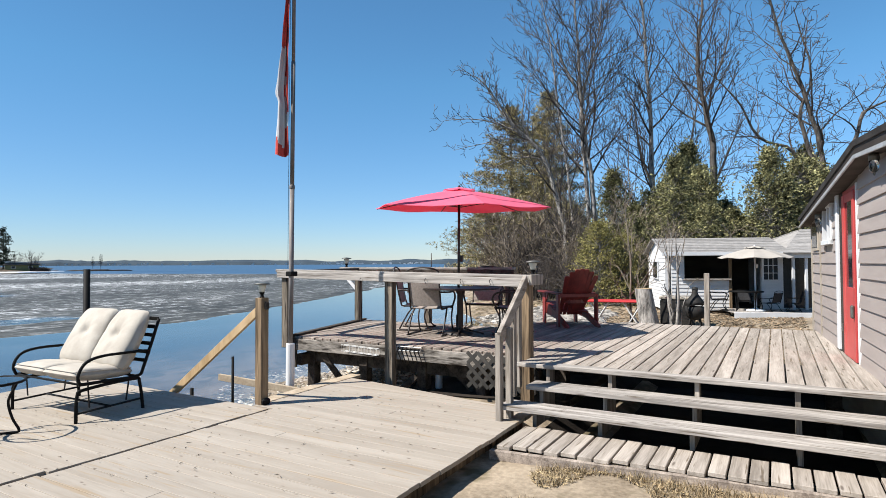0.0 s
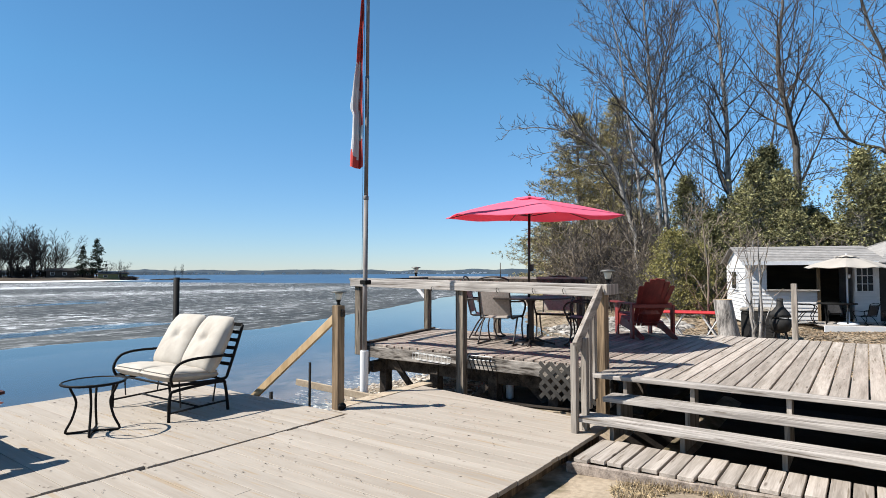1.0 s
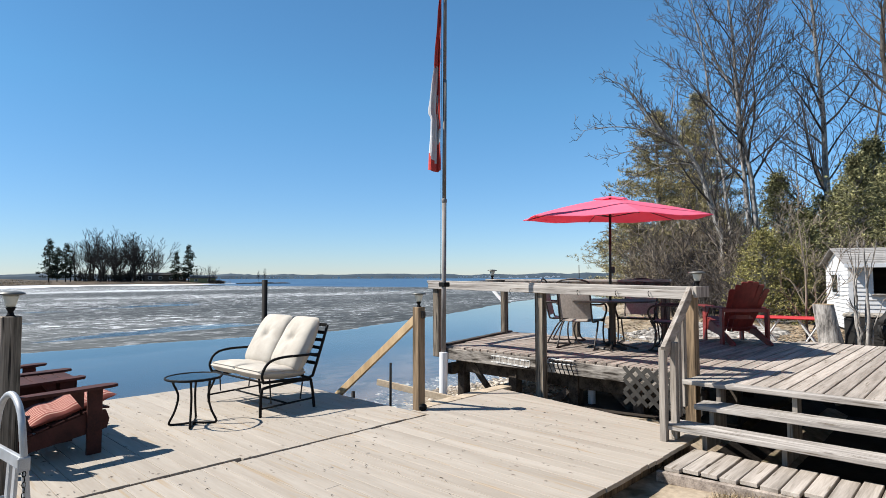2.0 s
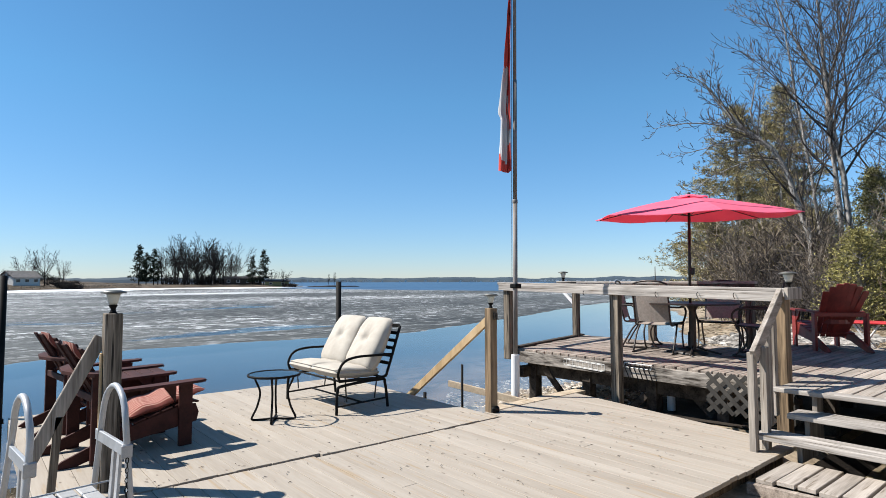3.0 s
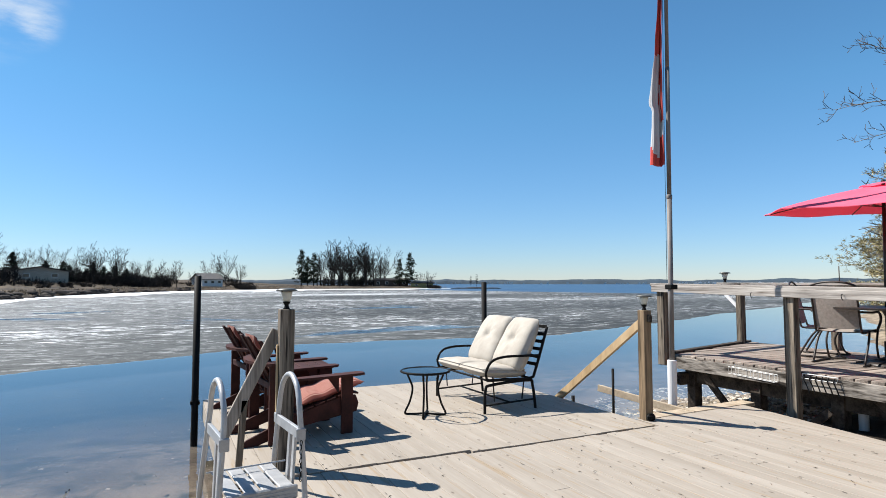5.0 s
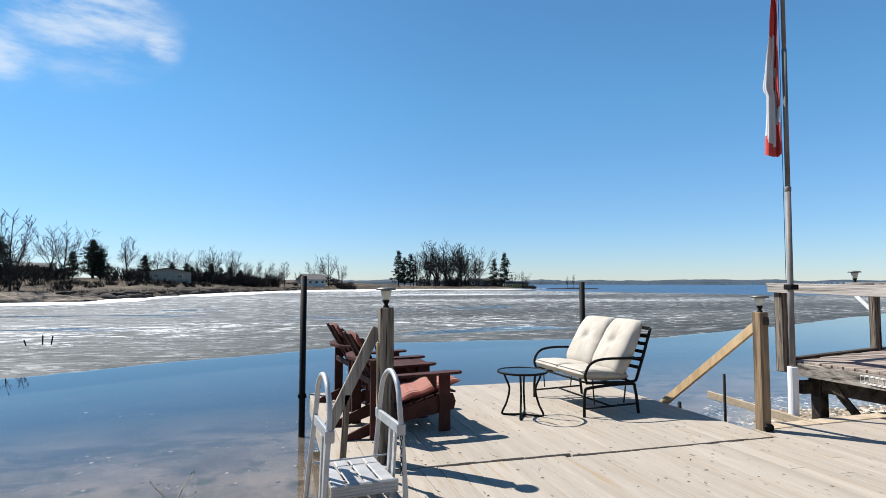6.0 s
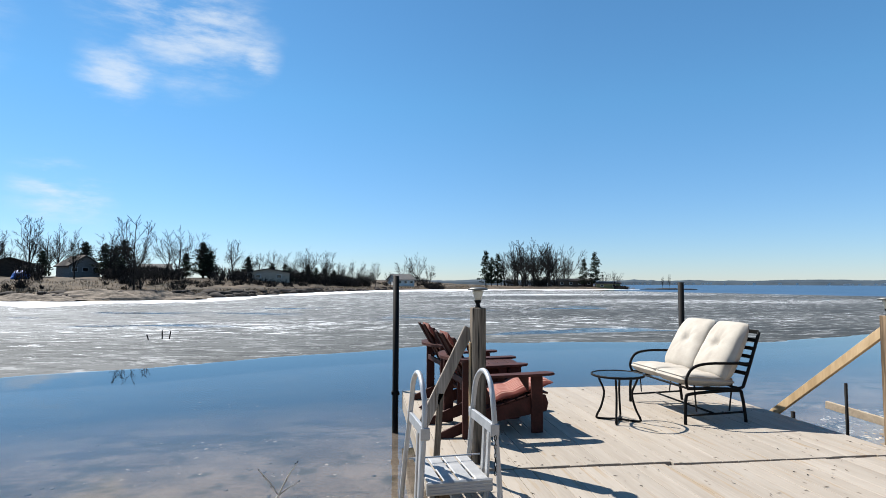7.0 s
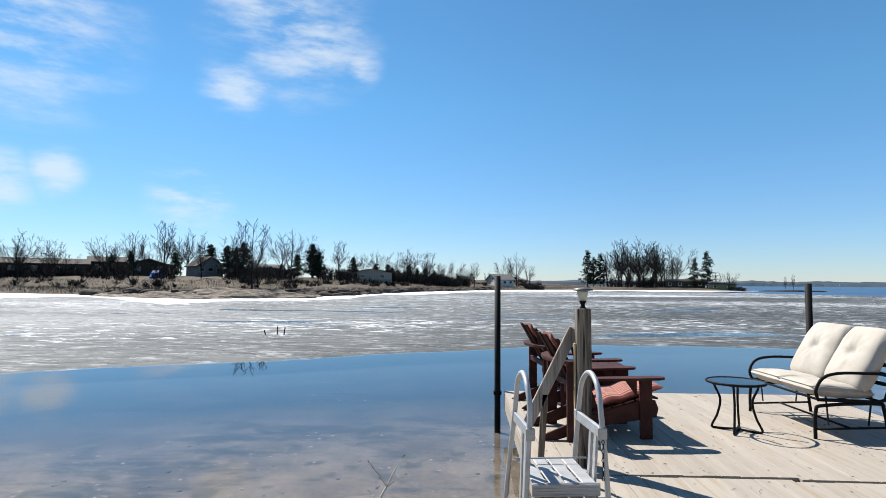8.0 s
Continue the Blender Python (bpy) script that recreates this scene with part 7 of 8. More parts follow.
ROOFING = mat("dark_roof_shingles", (0.024, 0.022, 0.022), (0.06, 0.056, 0.053), (3, 3, 3), 0.9, bump=0.5)
SOFFIT = mat("brown_soffit_boards", (0.04, 0.032, 0.027), (0.08, 0.064, 0.054), (2, 8, 2), 0.75, bump=0.2)
FASCIA = mat("dark_brown_fascia", (0.022, 0.017, 0.014), (0.05, 0.04, 0.033), (2, 2, 2), 0.7, bump=0.1)
DOOR_RED = mat("red_door_paint", (0.4, 0.04, 0.04), (0.48, 0.072, 0.064), (3, 3, 2), 0.4, bump=0.1)
HZ = 2.46
EAVE = ((-4.4, 2.10), (0.45, 2.50), (5.2, 2.11))
house = thing("house", "single-storey cottage with pale lap siding and a red door", "house", at=pose(0.83, 6.0, 0, 0, 0, 3.5))
DY0, DY1, WY0, WY1, WZ0, WZ1 = 1.36, 2.10, 2.98, 3.60, 1.84, 2.28


def rake(y):
    """Height of the gable's edge along the wall."""
    return 2.50 - 0.0823 * abs(y - 0.45)


def wall_piece(y0, y1, z0, z1):
    cuts = [y0] + ([0.45] if y0 < 0.45 < y1 else []) + [y1]
    for a, b in zip(cuts[:-1], cuts[1:]):
        part("wall", Shape().prism([(a, z0), (b, z0), (b, min(z1, rake(b) + 0.03)), (a, min(z1, rake(a) + 0.03))], "x", 0.02, 0.16), BEIGE_WALL, house)


wall_piece(-4.2, DY0, -0.25, 3)
wall_piece(DY1, WY0, -0.25, 3)
wall_piece(WY0, WY1, -0.25, WZ0)
wall_piece(WY0, WY1, WZ1, 3)
wall_piece(WY1, 4.98, -0.25, 3)
wall_piece(DY0, DY1, -0.25, 0.46)
wall_piece(DY0, DY1, 2.36, 3)
part("wall", Shape().box((0.17, 4.84, -0.25), (7.0, 4.98, 2.12), 0.0), BEIGE_WALL, house)
part("wall", Shape().box((0.17, -4.2, -0.25), (7.0, -4.06, 2.12), 0.0), BEIGE_WALL, house)
part("wall", Shape().box((6.86, -4.06, -0.25), (7.0, 4.84, 2.15), 0.0), BEIGE_WALL, house)
part("wall", Shape().prism([(-4.2, 2.16), (4.98, 2.16), (0.4, 2.52)], "x", 6.86, 7.0), BEIGE_WALL, house)


def lap(y0, y1, z, h=0.152):
    """One siding course: thin at its top and proud at its foot."""
    part("siding_board", Shape().prism([(0.02, z), (-0.012, z), (-0.012, z + 0.006), (0.006, z + h), (0.02, z + h)], "y", y0, y1), SIDING, house)


z = 0.47
while z < HZ - 0.08:
    mid = z + 0.07
    runs = [(-2.0 if z < 2.1 else -0.3, DY0 - 0.08)]
    if WZ0 - 0.1 < mid < WZ1 + 0.04:
        runs += [(DY1 + 0.42, WY0 - 0.05), (WY1 + 0.05, 4.0), (4.06, 4.94)]
    else:
        runs += [(DY1 + 0.42, 4.0), (4.06, 4.94)]
    for y0, y1 in runs:
        if z + 0.15 < min(rake(y0), rake(y1)) + 0.03:
            lap(y0, y1, z)
    z += 0.152
part("corner_trim", Shape().box((-0.022, 4.94, 0.3), (0.04, 5.0, 2.20), 0.004), BEIGE_WALL, house)
part("joint_trim", Shape().box((-0.020, 4.0, 0.45), (0.02, 4.06, 2.26), 0.003), BEIGE_WALL, house)
part("door_trim", Shape().box((-0.035, DY1 + 0.27, 0.50), (0.02, DY1 + 0.41, 2.36), 0.005), WHITE_TRIM, house, "white painted trim board")
part("door_jamb", Shape().box((-0.012, DY0 - 0.03, 0.48), (0.10, DY0, 2.38), 0.003), WHITE_TRIM, house)
# the second one is a dark strip drawn for the gap's deep shadow
part("door_jamb", Shape().box((-0.012, DY1 + 0.0, 0.48), (0.019, DY1 + 0.265, 2.36), 0.003), FASCIA, house, "dark board for the shaded gap beside the door")
part("door_head", Shape().box((-0.012, DY0, 2.32), (0.10, DY1, 2.36), 0.003), DOOR_RED, house)
dr = part("door", Shape().box((-0.028, DY0 + 0.02, 0.49), (0.012, DY0 + 0.13, 2.31), 0.004), DOOR_RED, house, "red door with a tall dark glass pane")
part("stile", Shape().box((-0.028, DY1 - 0.17, 0.49), (0.012, DY1 - 0.02, 2.31), 0.004), DOOR_RED, dr)
part("kick_panel", Shape().box((-0.026, DY0 + 0.13, 0.49), (0.010, DY1 - 0.17, 1.27), 0.004), DOOR_RED, dr)
part("top_rail", Shape().box((-0.026, DY0 + 0.13, 2.22), (0.010, DY1 - 0.17, 2.31), 0.004), DOOR_RED, dr)
part("pane", Shape().box((-0.012, DY0 + 0.13, 1.27), (-0.004, DY1 - 0.17, 2.22), 0.001), PANE, dr, "dark glass pane")
part("handle", Shape().box((-0.062, DY0 + 0.045, 0.95), (-0.028, DY0 + 0.10, 1.09), 0.012), LAMP_GREY, dr, "grey metal handle")
for zz in (0.75, 2.1):
    part("hinge", Shape().tube([(-0.035, DY1 - 0.015, zz), (-0.035, DY1 - 0.015, zz + 0.09)], 0.008, 8), LAMP_GREY, dr)
win = part("window", Shape().box((-0.03, WY0 - 0.05, WZ0 - 0.05), (0.05, WY0, WZ1 + 0.04), 0.004), WHITE_TRIM, house)
part("frame_side", Shape().box((-0.03, WY1, WZ0 - 0.05), (0.05, WY1 + 0.05, WZ1 + 0.04), 0.004), WHITE_TRIM, win)
part("frame_head", Shape().box((-0.03, WY0, WZ1), (0.05, WY1, WZ1 + 0.04), 0.004), WHITE_TRIM, win)
part("sill", Shape().box((-0.05, WY0 - 0.05, WZ0 - 0.06), (0.05, WY1 + 0.05, WZ0), 0.004), WHITE_TRIM, win)
part("mullion", Shape().box((-0.02, (WY0 + WY1) / 2 - 0.02, WZ0), (0.04, (WY0 + WY1) / 2 + 0.02, WZ1), 0.003), WHITE_TRIM, win)
part("pane", Shape().box((0.02, WY0, WZ0), (0.028, WY1, WZ1), 0.001), PANE, win)
w2 = part("window", Shape().box((-0.03, 4.16, 1.72), (0.02, 4.78, 2.19), 0.004), BEIGE_WALL, house)
part("pane", Shape().box((-0.036, 4.21, 1.77), (-0.031, 4.73, 2.14), 0.001), PANE, w2)


def along_eave(name, section, material):
    """A piece with one cross-section, (x, z over the eave), that follows the eave."""
    q, n = Shape(), len(section)
    for y, ze in EAVE:
        q.v += [(x, y, ze + dz) for x, dz in section]
    for k in range(2):
        q.f += [(k * n + j, k * n + (j + 1) % n, (k + 1) * n + (j + 1) % n, (k + 1) * n + j) for j in range(n)]
    q.f += [tuple(range(n))[::-1], tuple(2 * n + j for j in range(n))]
    return part(name, q, material, house)


along_eave("roof", [(-0.165, 0.115), (7.4, 0.115), (7.4, 0.16), (-0.18, 0.16)], ROOFING)
along_eave("fascia", [(-0.15, 0.0), (-0.128, 0.0), (-0.128, 0.114), (-0.15, 0.114)], FASCIA)
along_eave("soffit", [(-0.128, 0.02), (0.02, 0.02), (0.02, 0.035), (-0.128, 0.035)], SOFFIT)
along_eave("drip_edge", [(-0.168, 0.0), (-0.152, 0.0), (-0.152, 0.035), (-0.168, 0.035)], ALU)
for y in (0.16, 3.72):
    at_lamp = pose(-0.065, y, 2.42 if y < 1 else 2.16)
    lamp = part("wall_lamp", Shape().lathe([(0.001, 0.07), (0.038, 0.07), (0.042, 0.05), (0.042, 0.01), (0.001, 0.01)], sides=16, m=at_lamp), LAMP_GREY, house, smooth=True)
    part("jar", Shape().lathe([(0.036, 0.008), (0.039, -0.04), (0.030, -0.08), (0.014, -0.095), (0.001, -0.096)], sides=16, m=at_lamp), GLASS, lamp, "clear ribbed glass jar", True)
    part("cage", Shape().tube(arc((-0.065, y, 2.40 if y < 1 else 2.14), 0.044, 0.10, 180, 360, 12, (0, 1, 0)), 0.005, 5), LAMP_GREY, lamp)

# ---- cabana and back building ----
CLAP = mat("white_clapboard_near", (0.50, 0.502, 0.502), (0.62, 0.622, 0.622), (2, 2, 8), 0.6, bump=0.1, spread=0.04)
SHINGLE = mat("weathered_grey_shingles", (0.192, 0.184, 0.176), (0.304, 0.288, 0.272), (6, 6, 6), 0.9, bump=0.4, spread=0.15)
CY = 17.3
TURNED = Matrix.Translation((-2.56, 17.3, 0)) @ pose(0, 0, 0, 0, 0, 20) @ Matrix.Diagonal((0.93, 1, 1, 1)) @ Matrix.Translation((2.84, -17.3, 0))
cab = thing("cabana", "small white clapboard garden cabin with an open front", "cabin", TURNED)
G = 0.2


def clap_wall(x0, x1, z0, z1, y, parent=None):
    z = z0
    while z < z1 - 0.02:
        h = min(0.105, z1 - z)
        part("clapboard", Shape().prism([(y, z), (y - 0.020, z), (y - 0.020, z + 0.008), (y - 0.004, z + h), (y, z + h)], "x", x0, x1), CLAP, parent or cab)
        z += 0.105
    part("wall", Shape().box((x0, y, z0), (x1, y + 0.09, z1), 0.0), CLAP, parent or cab)


clap_wall(-2.84, -2.46, G, 1.84, CY)
clap_wall(-2.46, -1.18, G, 1.06, CY)
clap_wall(-0.30, 0.22, G, 1.03, CY)
clap_wall(-0.30, -0.26, 1.03, 1.72, CY)
clap_wall(0.17, 0.22, 1.03, 1.72, CY)
part("counter", Shape().box((-2.5, CY - 0.12, 1.06), (-1.16, CY + 0.12, 1.095), 0.006), GREY_WOOD_X, cab)
part("post", Shape().box((-1.20, CY - 0.03, G), (-1.12, CY + 0.06, 1.80), 0.005), PT_WOOD, cab, "varnished timber post")
part("header", Shape().box((-2.46, CY - 0.02, 1.74), (0.22, CY + 0.06, 1.86), 0.005), BROWN_WALL, cab)
for x0, x1, y0, y1 in ((-3.0, -2.9, CY, CY + 2.6), (0.22, 0.30, CY, CY + 2.6)):
    part("wall", Shape().box((x0, y0, G), (x1, y1, 1.85), 0.0), CLAP, cab)
part("wall", Shape().box((-2.9, CY + 2.5, G), (0.22, CY + 2.6, 1.85), 0.0), BROWN_WALL, cab)
part("floor", Shape().box((-2.9, CY + 0.1, G - 0.1), (0.22, CY + 2.5, G + 0.03), 0.0), BROWN_WALL, cab)
part("gable", Shape().prism([(CY, 1.85), (CY + 2.6, 1.85), (CY + 1.3, 2.24)], "x", -3.0, -2.92), CLAP, cab)
for k in range(15):
    zz = G + 0.105 * k
    part("clapboard", Shape().prism([(-3.0, zz), (-3.02, zz), (-3.02, zz + 0.008), (-3.004, zz + 0.105), (-3.0, zz + 0.105)][::-1], "y", CY, CY + 2.6), CLAP, cab)
for s in (0, 1):
    for k in range(9):
        # overlapping shingle courses
        f0, f1 = k / 9, (k + 1.25) / 9
        ya = CY - 0.28 + (1.58) * f0
        yb = CY - 0.28 + (1.58) * min(1, f1)
        za, zb = 1.79 + 0.46 * f0, 1.79 + 0.46 * min(1, f1)
        if s:
            ya, yb = 2 * (CY + 1.3) - ya, 2 * (CY + 1.3) - yb
        part("shingle_course", Shape().prism([(ya, za + 0.02), (ya, za + 0.05), (yb, zb + 0.035), (yb, zb + 0.02)], "x", -3.15, 0.42), SHINGLE, cab)
part("fascia", Shape().box((-3.15, CY - 0.30, 1.74), (0.42, CY - 0.285, 1.835), 0.003), WHITE_TRIM, cab)
cw = part("window", Shape().box((-0.29, CY - 0.05, 1.03), (-0.245, CY - 0.01, 1.70), 0.003), WHITE_TRIM, cab)
part("frame_side", Shape().box((0.14, CY - 0.05, 1.03), (0.185, CY - 0.01, 1.70), 0.003), WHITE_TRIM, cw)
for zz in (1.03, 1.24, 1.45, 1.66):
    part("glazing_bar", Shape().box((-0.245, CY - 0.045, zz), (0.14, CY - 0.015, zz + (0.04 if zz in (1.03, 1.66) else 0.018)), 0.003), WHITE_TRIM, cw)
for k in (1, 2):
    part("glazing_bar", Shape().box((-0.245 + 0.128 * k - 0.009, CY - 0.046, 1.06), (-0.245 + 0.128 * k + 0.009, CY - 0.014, 1.67), 0.003), WHITE_TRIM, cw)
part("pane", Shape().box((-0.245, CY - 0.03, 1.06), (0.14, CY - 0.025, 1.67), 0.001), PANE, cw)
gw = part("window", Shape().box((-3.06, CY + 0.9, 1.05), (-3.02, CY + 1.6, 1.62), 0.003), WHITE_TRIM, cab)
part("pane", Shape().box((-3.066, CY + 0.95, 1.10), (-3.061, CY + 1.55, 1.57), 0.001), PANE, gw)
bb = thing("outbuilding", "back building with a grey shingled roof and white porch posts", "building", TURNED)
part("wall", Shape().box((0.32, CY + 0.7, G), (4.5, CY + 0.8, 1.8), 0.0), CLAP, bb)
part("wall", Shape().box((4.4, CY + 0.8, G), (4.5, CY + 4, 1.8), 0.0), CLAP, bb)
part("wall", Shape().box((0.32, CY + 3.9, G), (4.4, CY + 4.0, 1.8), 0.0), CLAP, bb)
# no opening is cut: a flat dark panel gives the doorway's inner darkness
part("door", Shape().box((0.55, CY + 0.66, G + 0.05), (1.35, CY + 0.70, 1.72), 0.004), PANE, bb, "dark panel for the unlit doorway")
for x in (0.44, 0.78):
    part("porch_post", Shape().box((x - 0.035, CY - 0.35, G), (x + 0.035, CY - 0.28, 1.66), 0.004), WHITE_TRIM, bb)
part("porch_beam", Shape().box((0.12, CY - 0.42, 1.66), (4.5, CY - 0.26, 1.76), 0.004), WHITE_TRIM, bb)
for k in range(8):
    f0, f1 = k / 8, min(1, (k + 1.25) / 8)
    ya, yb, za, zb = CY - 0.5 + 2.4 * f0, CY - 0.5 + 2.4 * f1, 1.76 + 0.75 * f0, 1.76 + 0.75 * f1
    for flip in (0, 1):
        a, b = (ya, yb) if not flip else (2 * (CY + 1.9) - ya, 2 * (CY + 1.9) - yb)
        xa, xb = 0.10 + 1.5 * f0, 0.10 + 1.5 * f1
        part("shingle_course", Shape().add([(xa, a, za + 0.02), (xa, a, za + 0.05), (xb, b, zb + 0.035), (xb, b, zb + 0.02), (4.7, a, za + 0.02), (4.7, a, za + 0.05), (4.7, b, zb + 0.035), (4.7, b, zb + 0.02)],
                                           [(0, 1, 2, 3), (7, 6, 5, 4), (0, 4, 5, 1), (1, 5, 6, 2), (2, 6, 7, 3), (3, 7, 4, 0)]), SHINGLE, bb)
part("hip", Shape().add([(0.10, CY - 0.5, 1.77), (0.10, CY + 4.3, 1.77), (1.62, CY + 1.9, 2.53), (0.13, CY - 0.5, 1.74), (0.13, CY + 4.3, 1.74), (1.65, CY + 1.9, 2.50)], [(0, 2, 1), (3, 4, 5), (0, 1, 4, 3), (1, 2, 5, 4), (2, 0, 3, 5)]), SHINGLE, bb)
porch = thing("porch", "low pale plank porch before the cabin", "porch", TURNED, kind="structure")
for k in range(9):
    part("plank", Shape().box((-1.5, CY - 1.35 + 0.142 * k, 0.24), (1.6, CY - 1.215 + 0.142 * k, 0.275), 0.004), GREY_WOOD_X, porch)
part("rim_joist", Shape().box((-1.5, CY - 1.39, 0.10), (1.6, CY - 1.355, 0.27), 0.004), WHITE_TRIM, porch)
BLACK_MESH = mat("black_sling_mesh", (0.014, 0.014, 0.016), (0.032, 0.032, 0.034), (30, 30, 30), 0.7, bump=0.2)
bc = sling_chair("black steel garden chair with a dark mesh sling", "black chairs by the cabin", BLACK_STEEL, BLACK_MESH)
low = Matrix.Diagonal((0.8, 0.8, 0.72, 1))
bc.matrix_basis = pose(-1.32, 16.95, 0.277, 0, 0, -80) @ low
for x, y, turn in ((-0.12, 17.12, 55), (-0.72, 17.6, 190), (0.38, 17.35, 95)):
    copy_thing(bc, pose(x, y, 0.277, 0, 0, turn) @ low)
gt = thing("garden_table", "black garden table with a glass top", "table", pose(-0.68, 17.0, 0.277))
part("tabletop", Shape().lathe([(0.001, 0.49), (0.42, 0.49), (0.425, 0.505), (0.42, 0.52), (0.001, 0.52)], sides=24), BLACK_STEEL, gt)
for k in range(4):
    a = radians(45 + 90 * k)
    part("leg", Shape().tube([(0.33 * math.cos(a), 0.33 * math.sin(a), 0.49), (0.3 * math.cos(a), 0.3 * math.sin(a), 0)], 0.014, 6), BLACK_STEEL, gt)
CREAM_CANVAS = mat("cream_umbrella_canvas", (0.30, 0.272, 0.238), (0.36, 0.33, 0.292), (3, 3, 3), 0.8, bump=0.1)
parasol(pose(-0.46, 17.0, 0.277), 0.88, 1.40, 1.73, 8, CREAM_CANVAS, WHITE_TRIM, "open cream canvas garden umbrella before the cabin")


# ---- stones, pebbles, grass and litter ----
r9 = random.Random(909)
PEBBLE = leaf_mat("mixed_pebbles", (0.16, 0.136, 0.112), (0.336, 0.304, 0.264), 0.85)
BED_PEBBLE = leaf_mat("dark_bed_pebbles", (0.056, 0.048, 0.04), (0.16, 0.136, 0.12), 0.85)
PALE_STONE = leaf_mat("pale_bank_stones", (0.12, 0.11, 0.098), (0.27, 0.25, 0.225), 0.9)


def scatter_stones(n, place, lo, hi, flat=0.6):
    s = Shape()
    for _ in range(n):
        x, y = place()
        z = ground_z(x, y)
        r = lo + (hi - lo) * r9.random() ** 2.5
        k = len(s.v)
        a = r9.uniform(0, 6.28)
        m = 6
        for ring, (q, h) in enumerate(((0.75, -0.35), (1.0, 0.15), (0.6, 0.7))):
            for j in range(m):
                t = a + 6.2832 * j / m
                d = r * q * r9.uniform(0.75, 1.15)
                s.v.append((x + d * math.cos(t), y + d * math.sin(t) * 0.8, z + r * flat * h))
        s.v.append((x, y, z + r * flat * 0.85))
        for ring in (0, 1):
            for j in range(m):
                j2 = (j + 1) % m
                s.f.append((k + ring * m + j, k + ring * m + j2, k + (ring + 1) * m + j2, k + (ring + 1) * m + j))
        s.f += [(k + 2 * m + j, k + 2 * m + (j + 1) % m, k + 3 * m) for j in range(m)]
    s.one_sided = True
    return s


def on_beach():
    y = r9.uniform(5.5, 12)
    return shore_x(y) + r9.uniform(-1.2, 2.6), y


def in_shallows():
    y = r9.uniform(-8, 1.2)
    return shore_x(y) - abs(r9.gauss(0, 3.5)) + 1.0, y


def on_bank():
    y = r9.uniform(10.8, 19)
    return shore_x(y) + r9.uniform(0.1, 3.6), y


solid("beach_pebbles", scatter_stones(4500, on_beach, 0.015, 0.06), PEBBLE, "grey and brown pebbles on the beach under the deck", "pebbles", "stuff")
solid("lake_bed_pebbles", scatter_stones(1500, in_shallows, 0.010, 0.038), BED_PEBBLE, "small stones on the shallow lake bed", "pebbles", "stuff")
solid("bank_stones", scatter_stones(4600, on_bank, 0.04, 0.17), PALE_STONE, "pale rough stones heaped along the bank", "stones", "stuff")


def blades(n, place, lo, hi, w, flat=False):
    s = Shape()
    s.one_sided = True
    for _ in range(n):
        x, y = place()
        z = ground_z(x, y) + 0.003
        a = r9.uniform(0, 6.28)
        h = r9.uniform(lo, hi)
        c, q = math.cos(a), math.sin(a)
        k = len(s.v)
        if flat:
            s.v += [(x - c * h, y - q * h, z + r9.uniform(0, 0.02)), (x + q * w, y - c * w, z + 0.012), (x + c * h, y + q * h, z + r9.uniform(0, 0.03)), (x - q * w, y + c * w, z + 0.004)]
            s.f.append((k, k + 1, k + 2, k + 3))
        else:
            e, g = r9.uniform(-0.7, 0.7) * h, r9.uniform(-0.7, 0.7) * h
            s.v += [(x - c * w, y - q * w, z - 0.01), (x + c * w, y + q * w, z - 0.01), (x + e, y + g, z + h)]
            s.f.append((k, k + 1, k + 2))
    return s


def by_walk():
    while True:
        x, y = r9.uniform(-1.9, 1.6), r9.uniform(2.6, 4.7)
        if noise.noise((x * 1.4, y * 1.4, 6)) > -0.16 - 0.18 * (x + 0.5):
            return x, y


solid("dry_grass", blades(20000, by_walk, 0.02, 0.09, 0.0035), DRY_GRASS, "short dry grass in sand before the steps", "grass", "stuff")
solid("dead_stalks", blades(5000, by_walk, 0.015, 0.06, 0.004, True), DRY_GRASS, "flattened dead stalks and bark bits on sand", "litter", "stuff")
LEAF = leaf_mat("dead_leaves", (0.104, 0.072, 0.044), (0.272, 0.2, 0.128), 0.9)
solid("leaf_litter", blades(9000, lambda: (r9.uniform(-6, 0.6), r9.uniform(10.7, 17)), 0.025, 0.06, 0.025, True), LEAF, "brown dead leaves over the yard", "leaves", "stuff")
solid("shore_litter", blades(5000, lambda: (r9.uniform(-11, 3), r9.uniform(17, 26)), 0.05, 0.12, 0.05, True), LEAF, "brown dead leaves under the trees", "leaves", "stuff")
def on_deck():
    return r9.uniform(-8.0, -2.5), r9.uniform(0.5, 5.5)


def deck_bits(n, z):
    """Thin curled flakes lying on the boards."""
    s = Shape()
    s.one_sided = True
    for _ in range(n):
        x, y = on_deck()
        if x < LX1 and y > 4.3:
            continue
        a, h, w = r9.gauss(0, 0.9), r9.uniform(0.008, 0.03), r9.uniform(0.002, 0.005)
        c, q, k = math.cos(a), math.sin(a), len(s.v)
        s.v += [(x - c * h, y - q * h, z + 0.001), (x + q * w, y - c * w, z + r9.uniform(0.003, 0.008)), (x + c * h, y + q * h, z + 0.001), (x - q * w, y + c * w, z + 0.002)]
        s.f.append((k, k + 1, k + 2, k + 3))
    return s


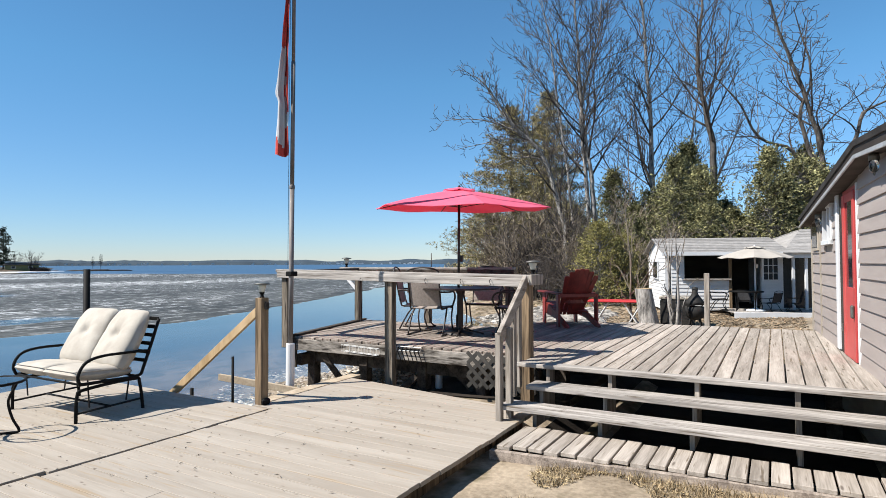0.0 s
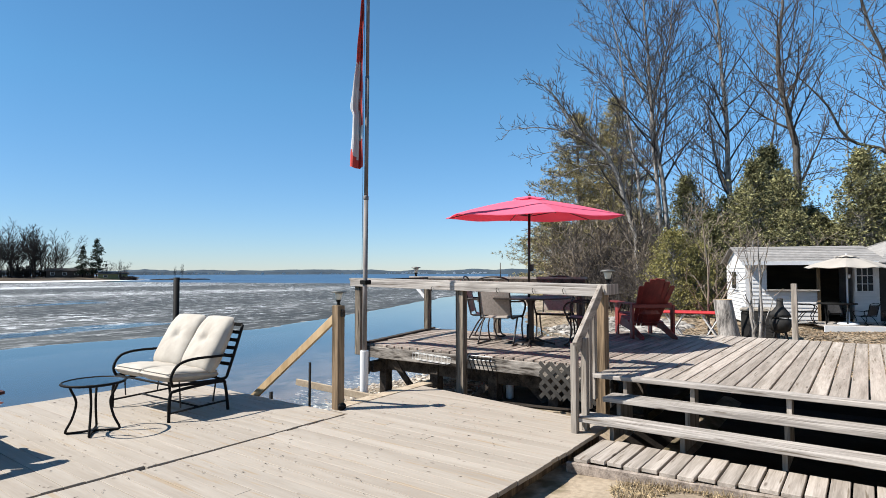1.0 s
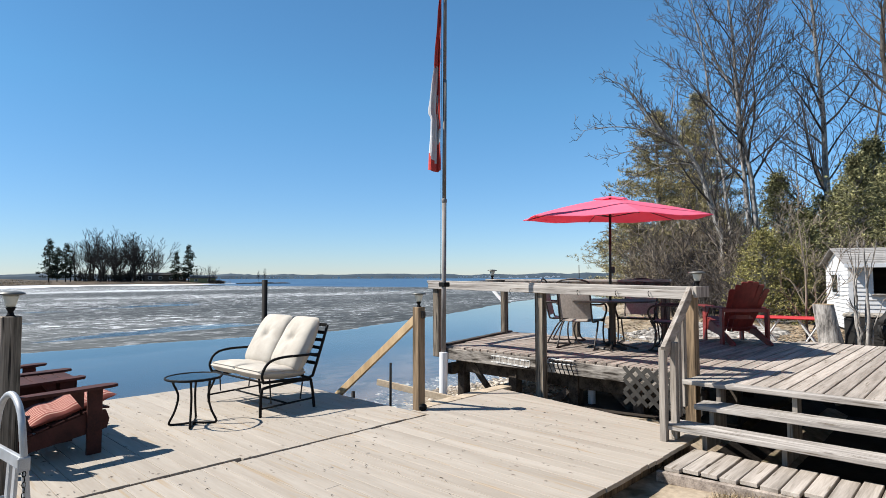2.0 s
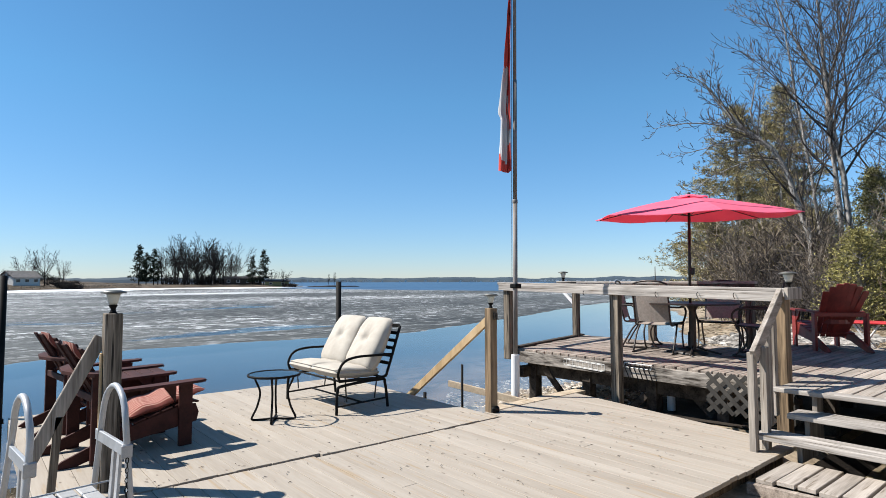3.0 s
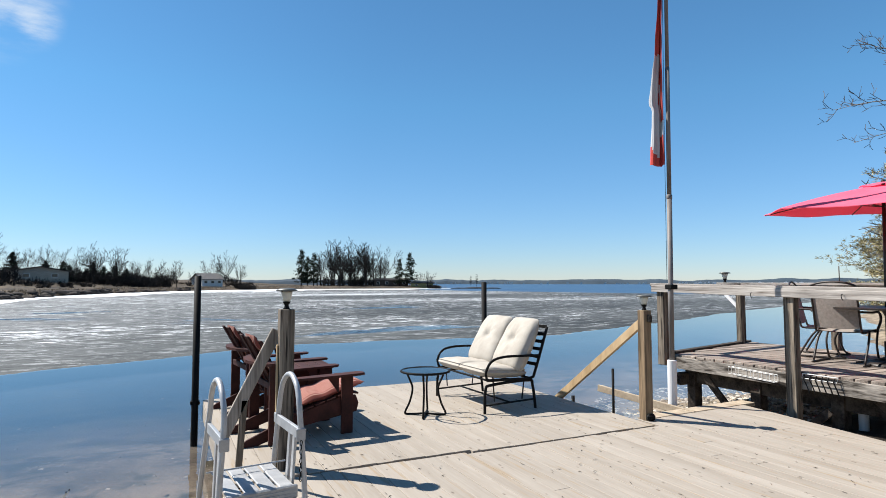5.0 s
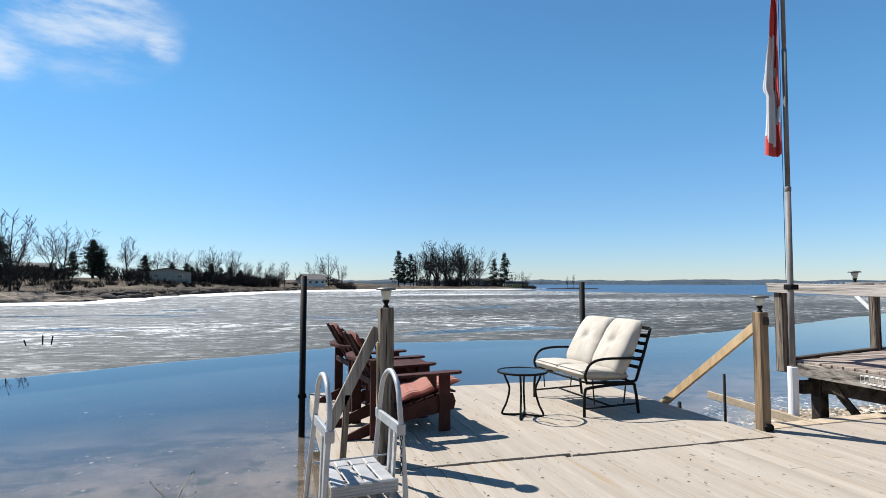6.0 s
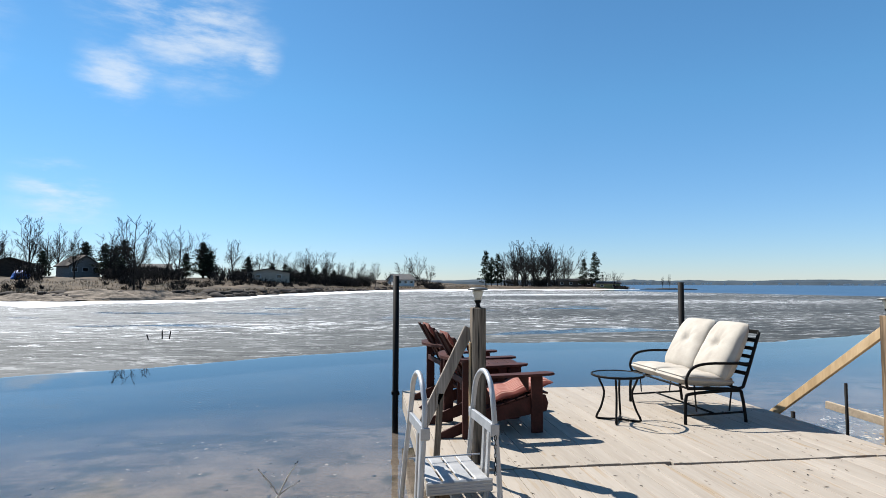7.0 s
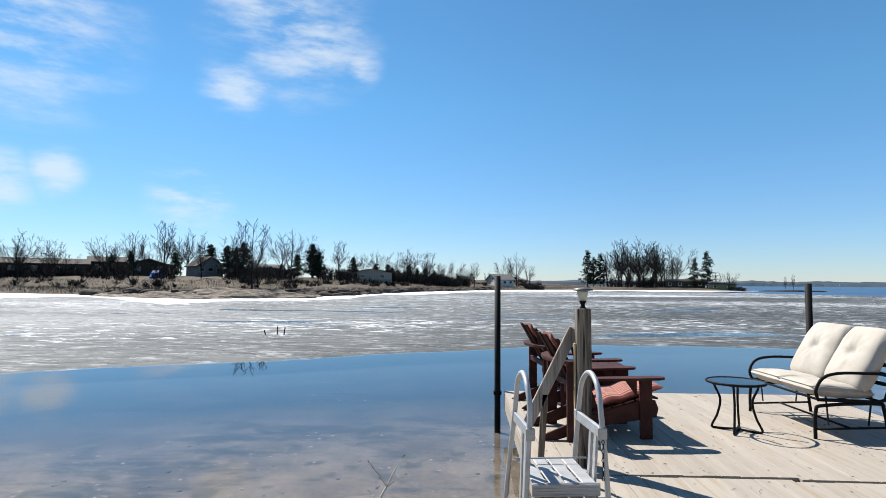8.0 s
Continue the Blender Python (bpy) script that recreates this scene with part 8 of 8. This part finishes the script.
solid("deck_litter", deck_bits(420, 0.004), BED_PEBBLE, "tiny dark bark flakes and splinters on the new boards", "litter", "stuff")
tw = thing("dead_stalk", "bleached forked stalk standing in the shallows", "plant", pose(-5.45, -1.075, -0.62, 0, 0, 90))
DRIFT = mat("bleached_driftwood", (0.36, 0.328, 0.288), (0.528, 0.496, 0.448), (5, 5, 5), 0.9, bump=0.2)
part("stem", Shape().tube(smooth_path([(0, 0, 0), (0.03, 0.02, 0.14), (0.09, 0.04, 0.25)], 4), [0.010] * 4 + [0.009] * 4 + [0.007], 6), DRIFT, tw, smooth=True)
for d in ((0.17, 0.02, 0.10), (0.06, 0.03, 0.11), (-0.06, -0.04, 0.08), (0.13, 0.06, 0.24), (-0.13, 0.0, 0.16), (-0.18, 0.05, 0.20), (0.16, -0.03, 0.28)):
    b = part("branch", Shape().tube([(0.09, 0.04, 0.245), (0.09 + d[0] * 0.45, 0.04 + d[1] * 0.5, 0.245 + d[2] * 0.55), (0.09 + d[0], 0.04 + d[1], 0.245 + d[2])], [0.006, 0.004, 0.0022], 5), DRIFT, tw)
    part("seed_head", Shape().lathe([(0.001, 0), (0.007, 0.007), (0.001, 0.016)], (0.09 + d[0], 0.04 + d[1], 0.245 + d[2]), 6), BLACK_STEEL, b)
sn = thing("snag", "dark stick frozen upright in the ice", "branch", pose(-21.5, -7.3, WATER_Z - 0.1))
for k, (dx, h) in enumerate(((0, 0.42), (0.25, 0.40), (-0.35, 0.3))):
    part("stick", Shape().tube([(0.1 * k, dx, 0), (0.1 * k + 0.03, dx * 1.25, h)], 0.022, 5), FAR_BARK, sn)
# near-black ground sheets: the shade below the decks is put into their colour
UNDER_SHADE = mat("under_deck_shade", (0.014, 0.011, 0.009), (0.036, 0.028, 0.022), (3, 3, 3), 0.95, bump=0.8, fine=14, dist=0.02)
xs, ys2 = list(np.arange(-2.15, 1.0, 0.3)), list(np.arange(5.36, 10.4, 0.3))
solid("bare_soil", sheet(xs, ys2, lambda x, y: ground_z(x, y) + 0.02), UNDER_SHADE, "dark ground sheet with the shade under the deck in its colour", "soil", "structure")
xs, ys2 = list(np.arange(-4.6, -2.1, 0.3)), list(np.arange(6.5, 9.4, 0.3))
solid("bare_soil", sheet(xs, ys2, lambda x, y: ground_z(x, y) + 0.02), UNDER_SHADE, "dark ground sheet with the shade under the old deck in its colour", "soil", "structure")
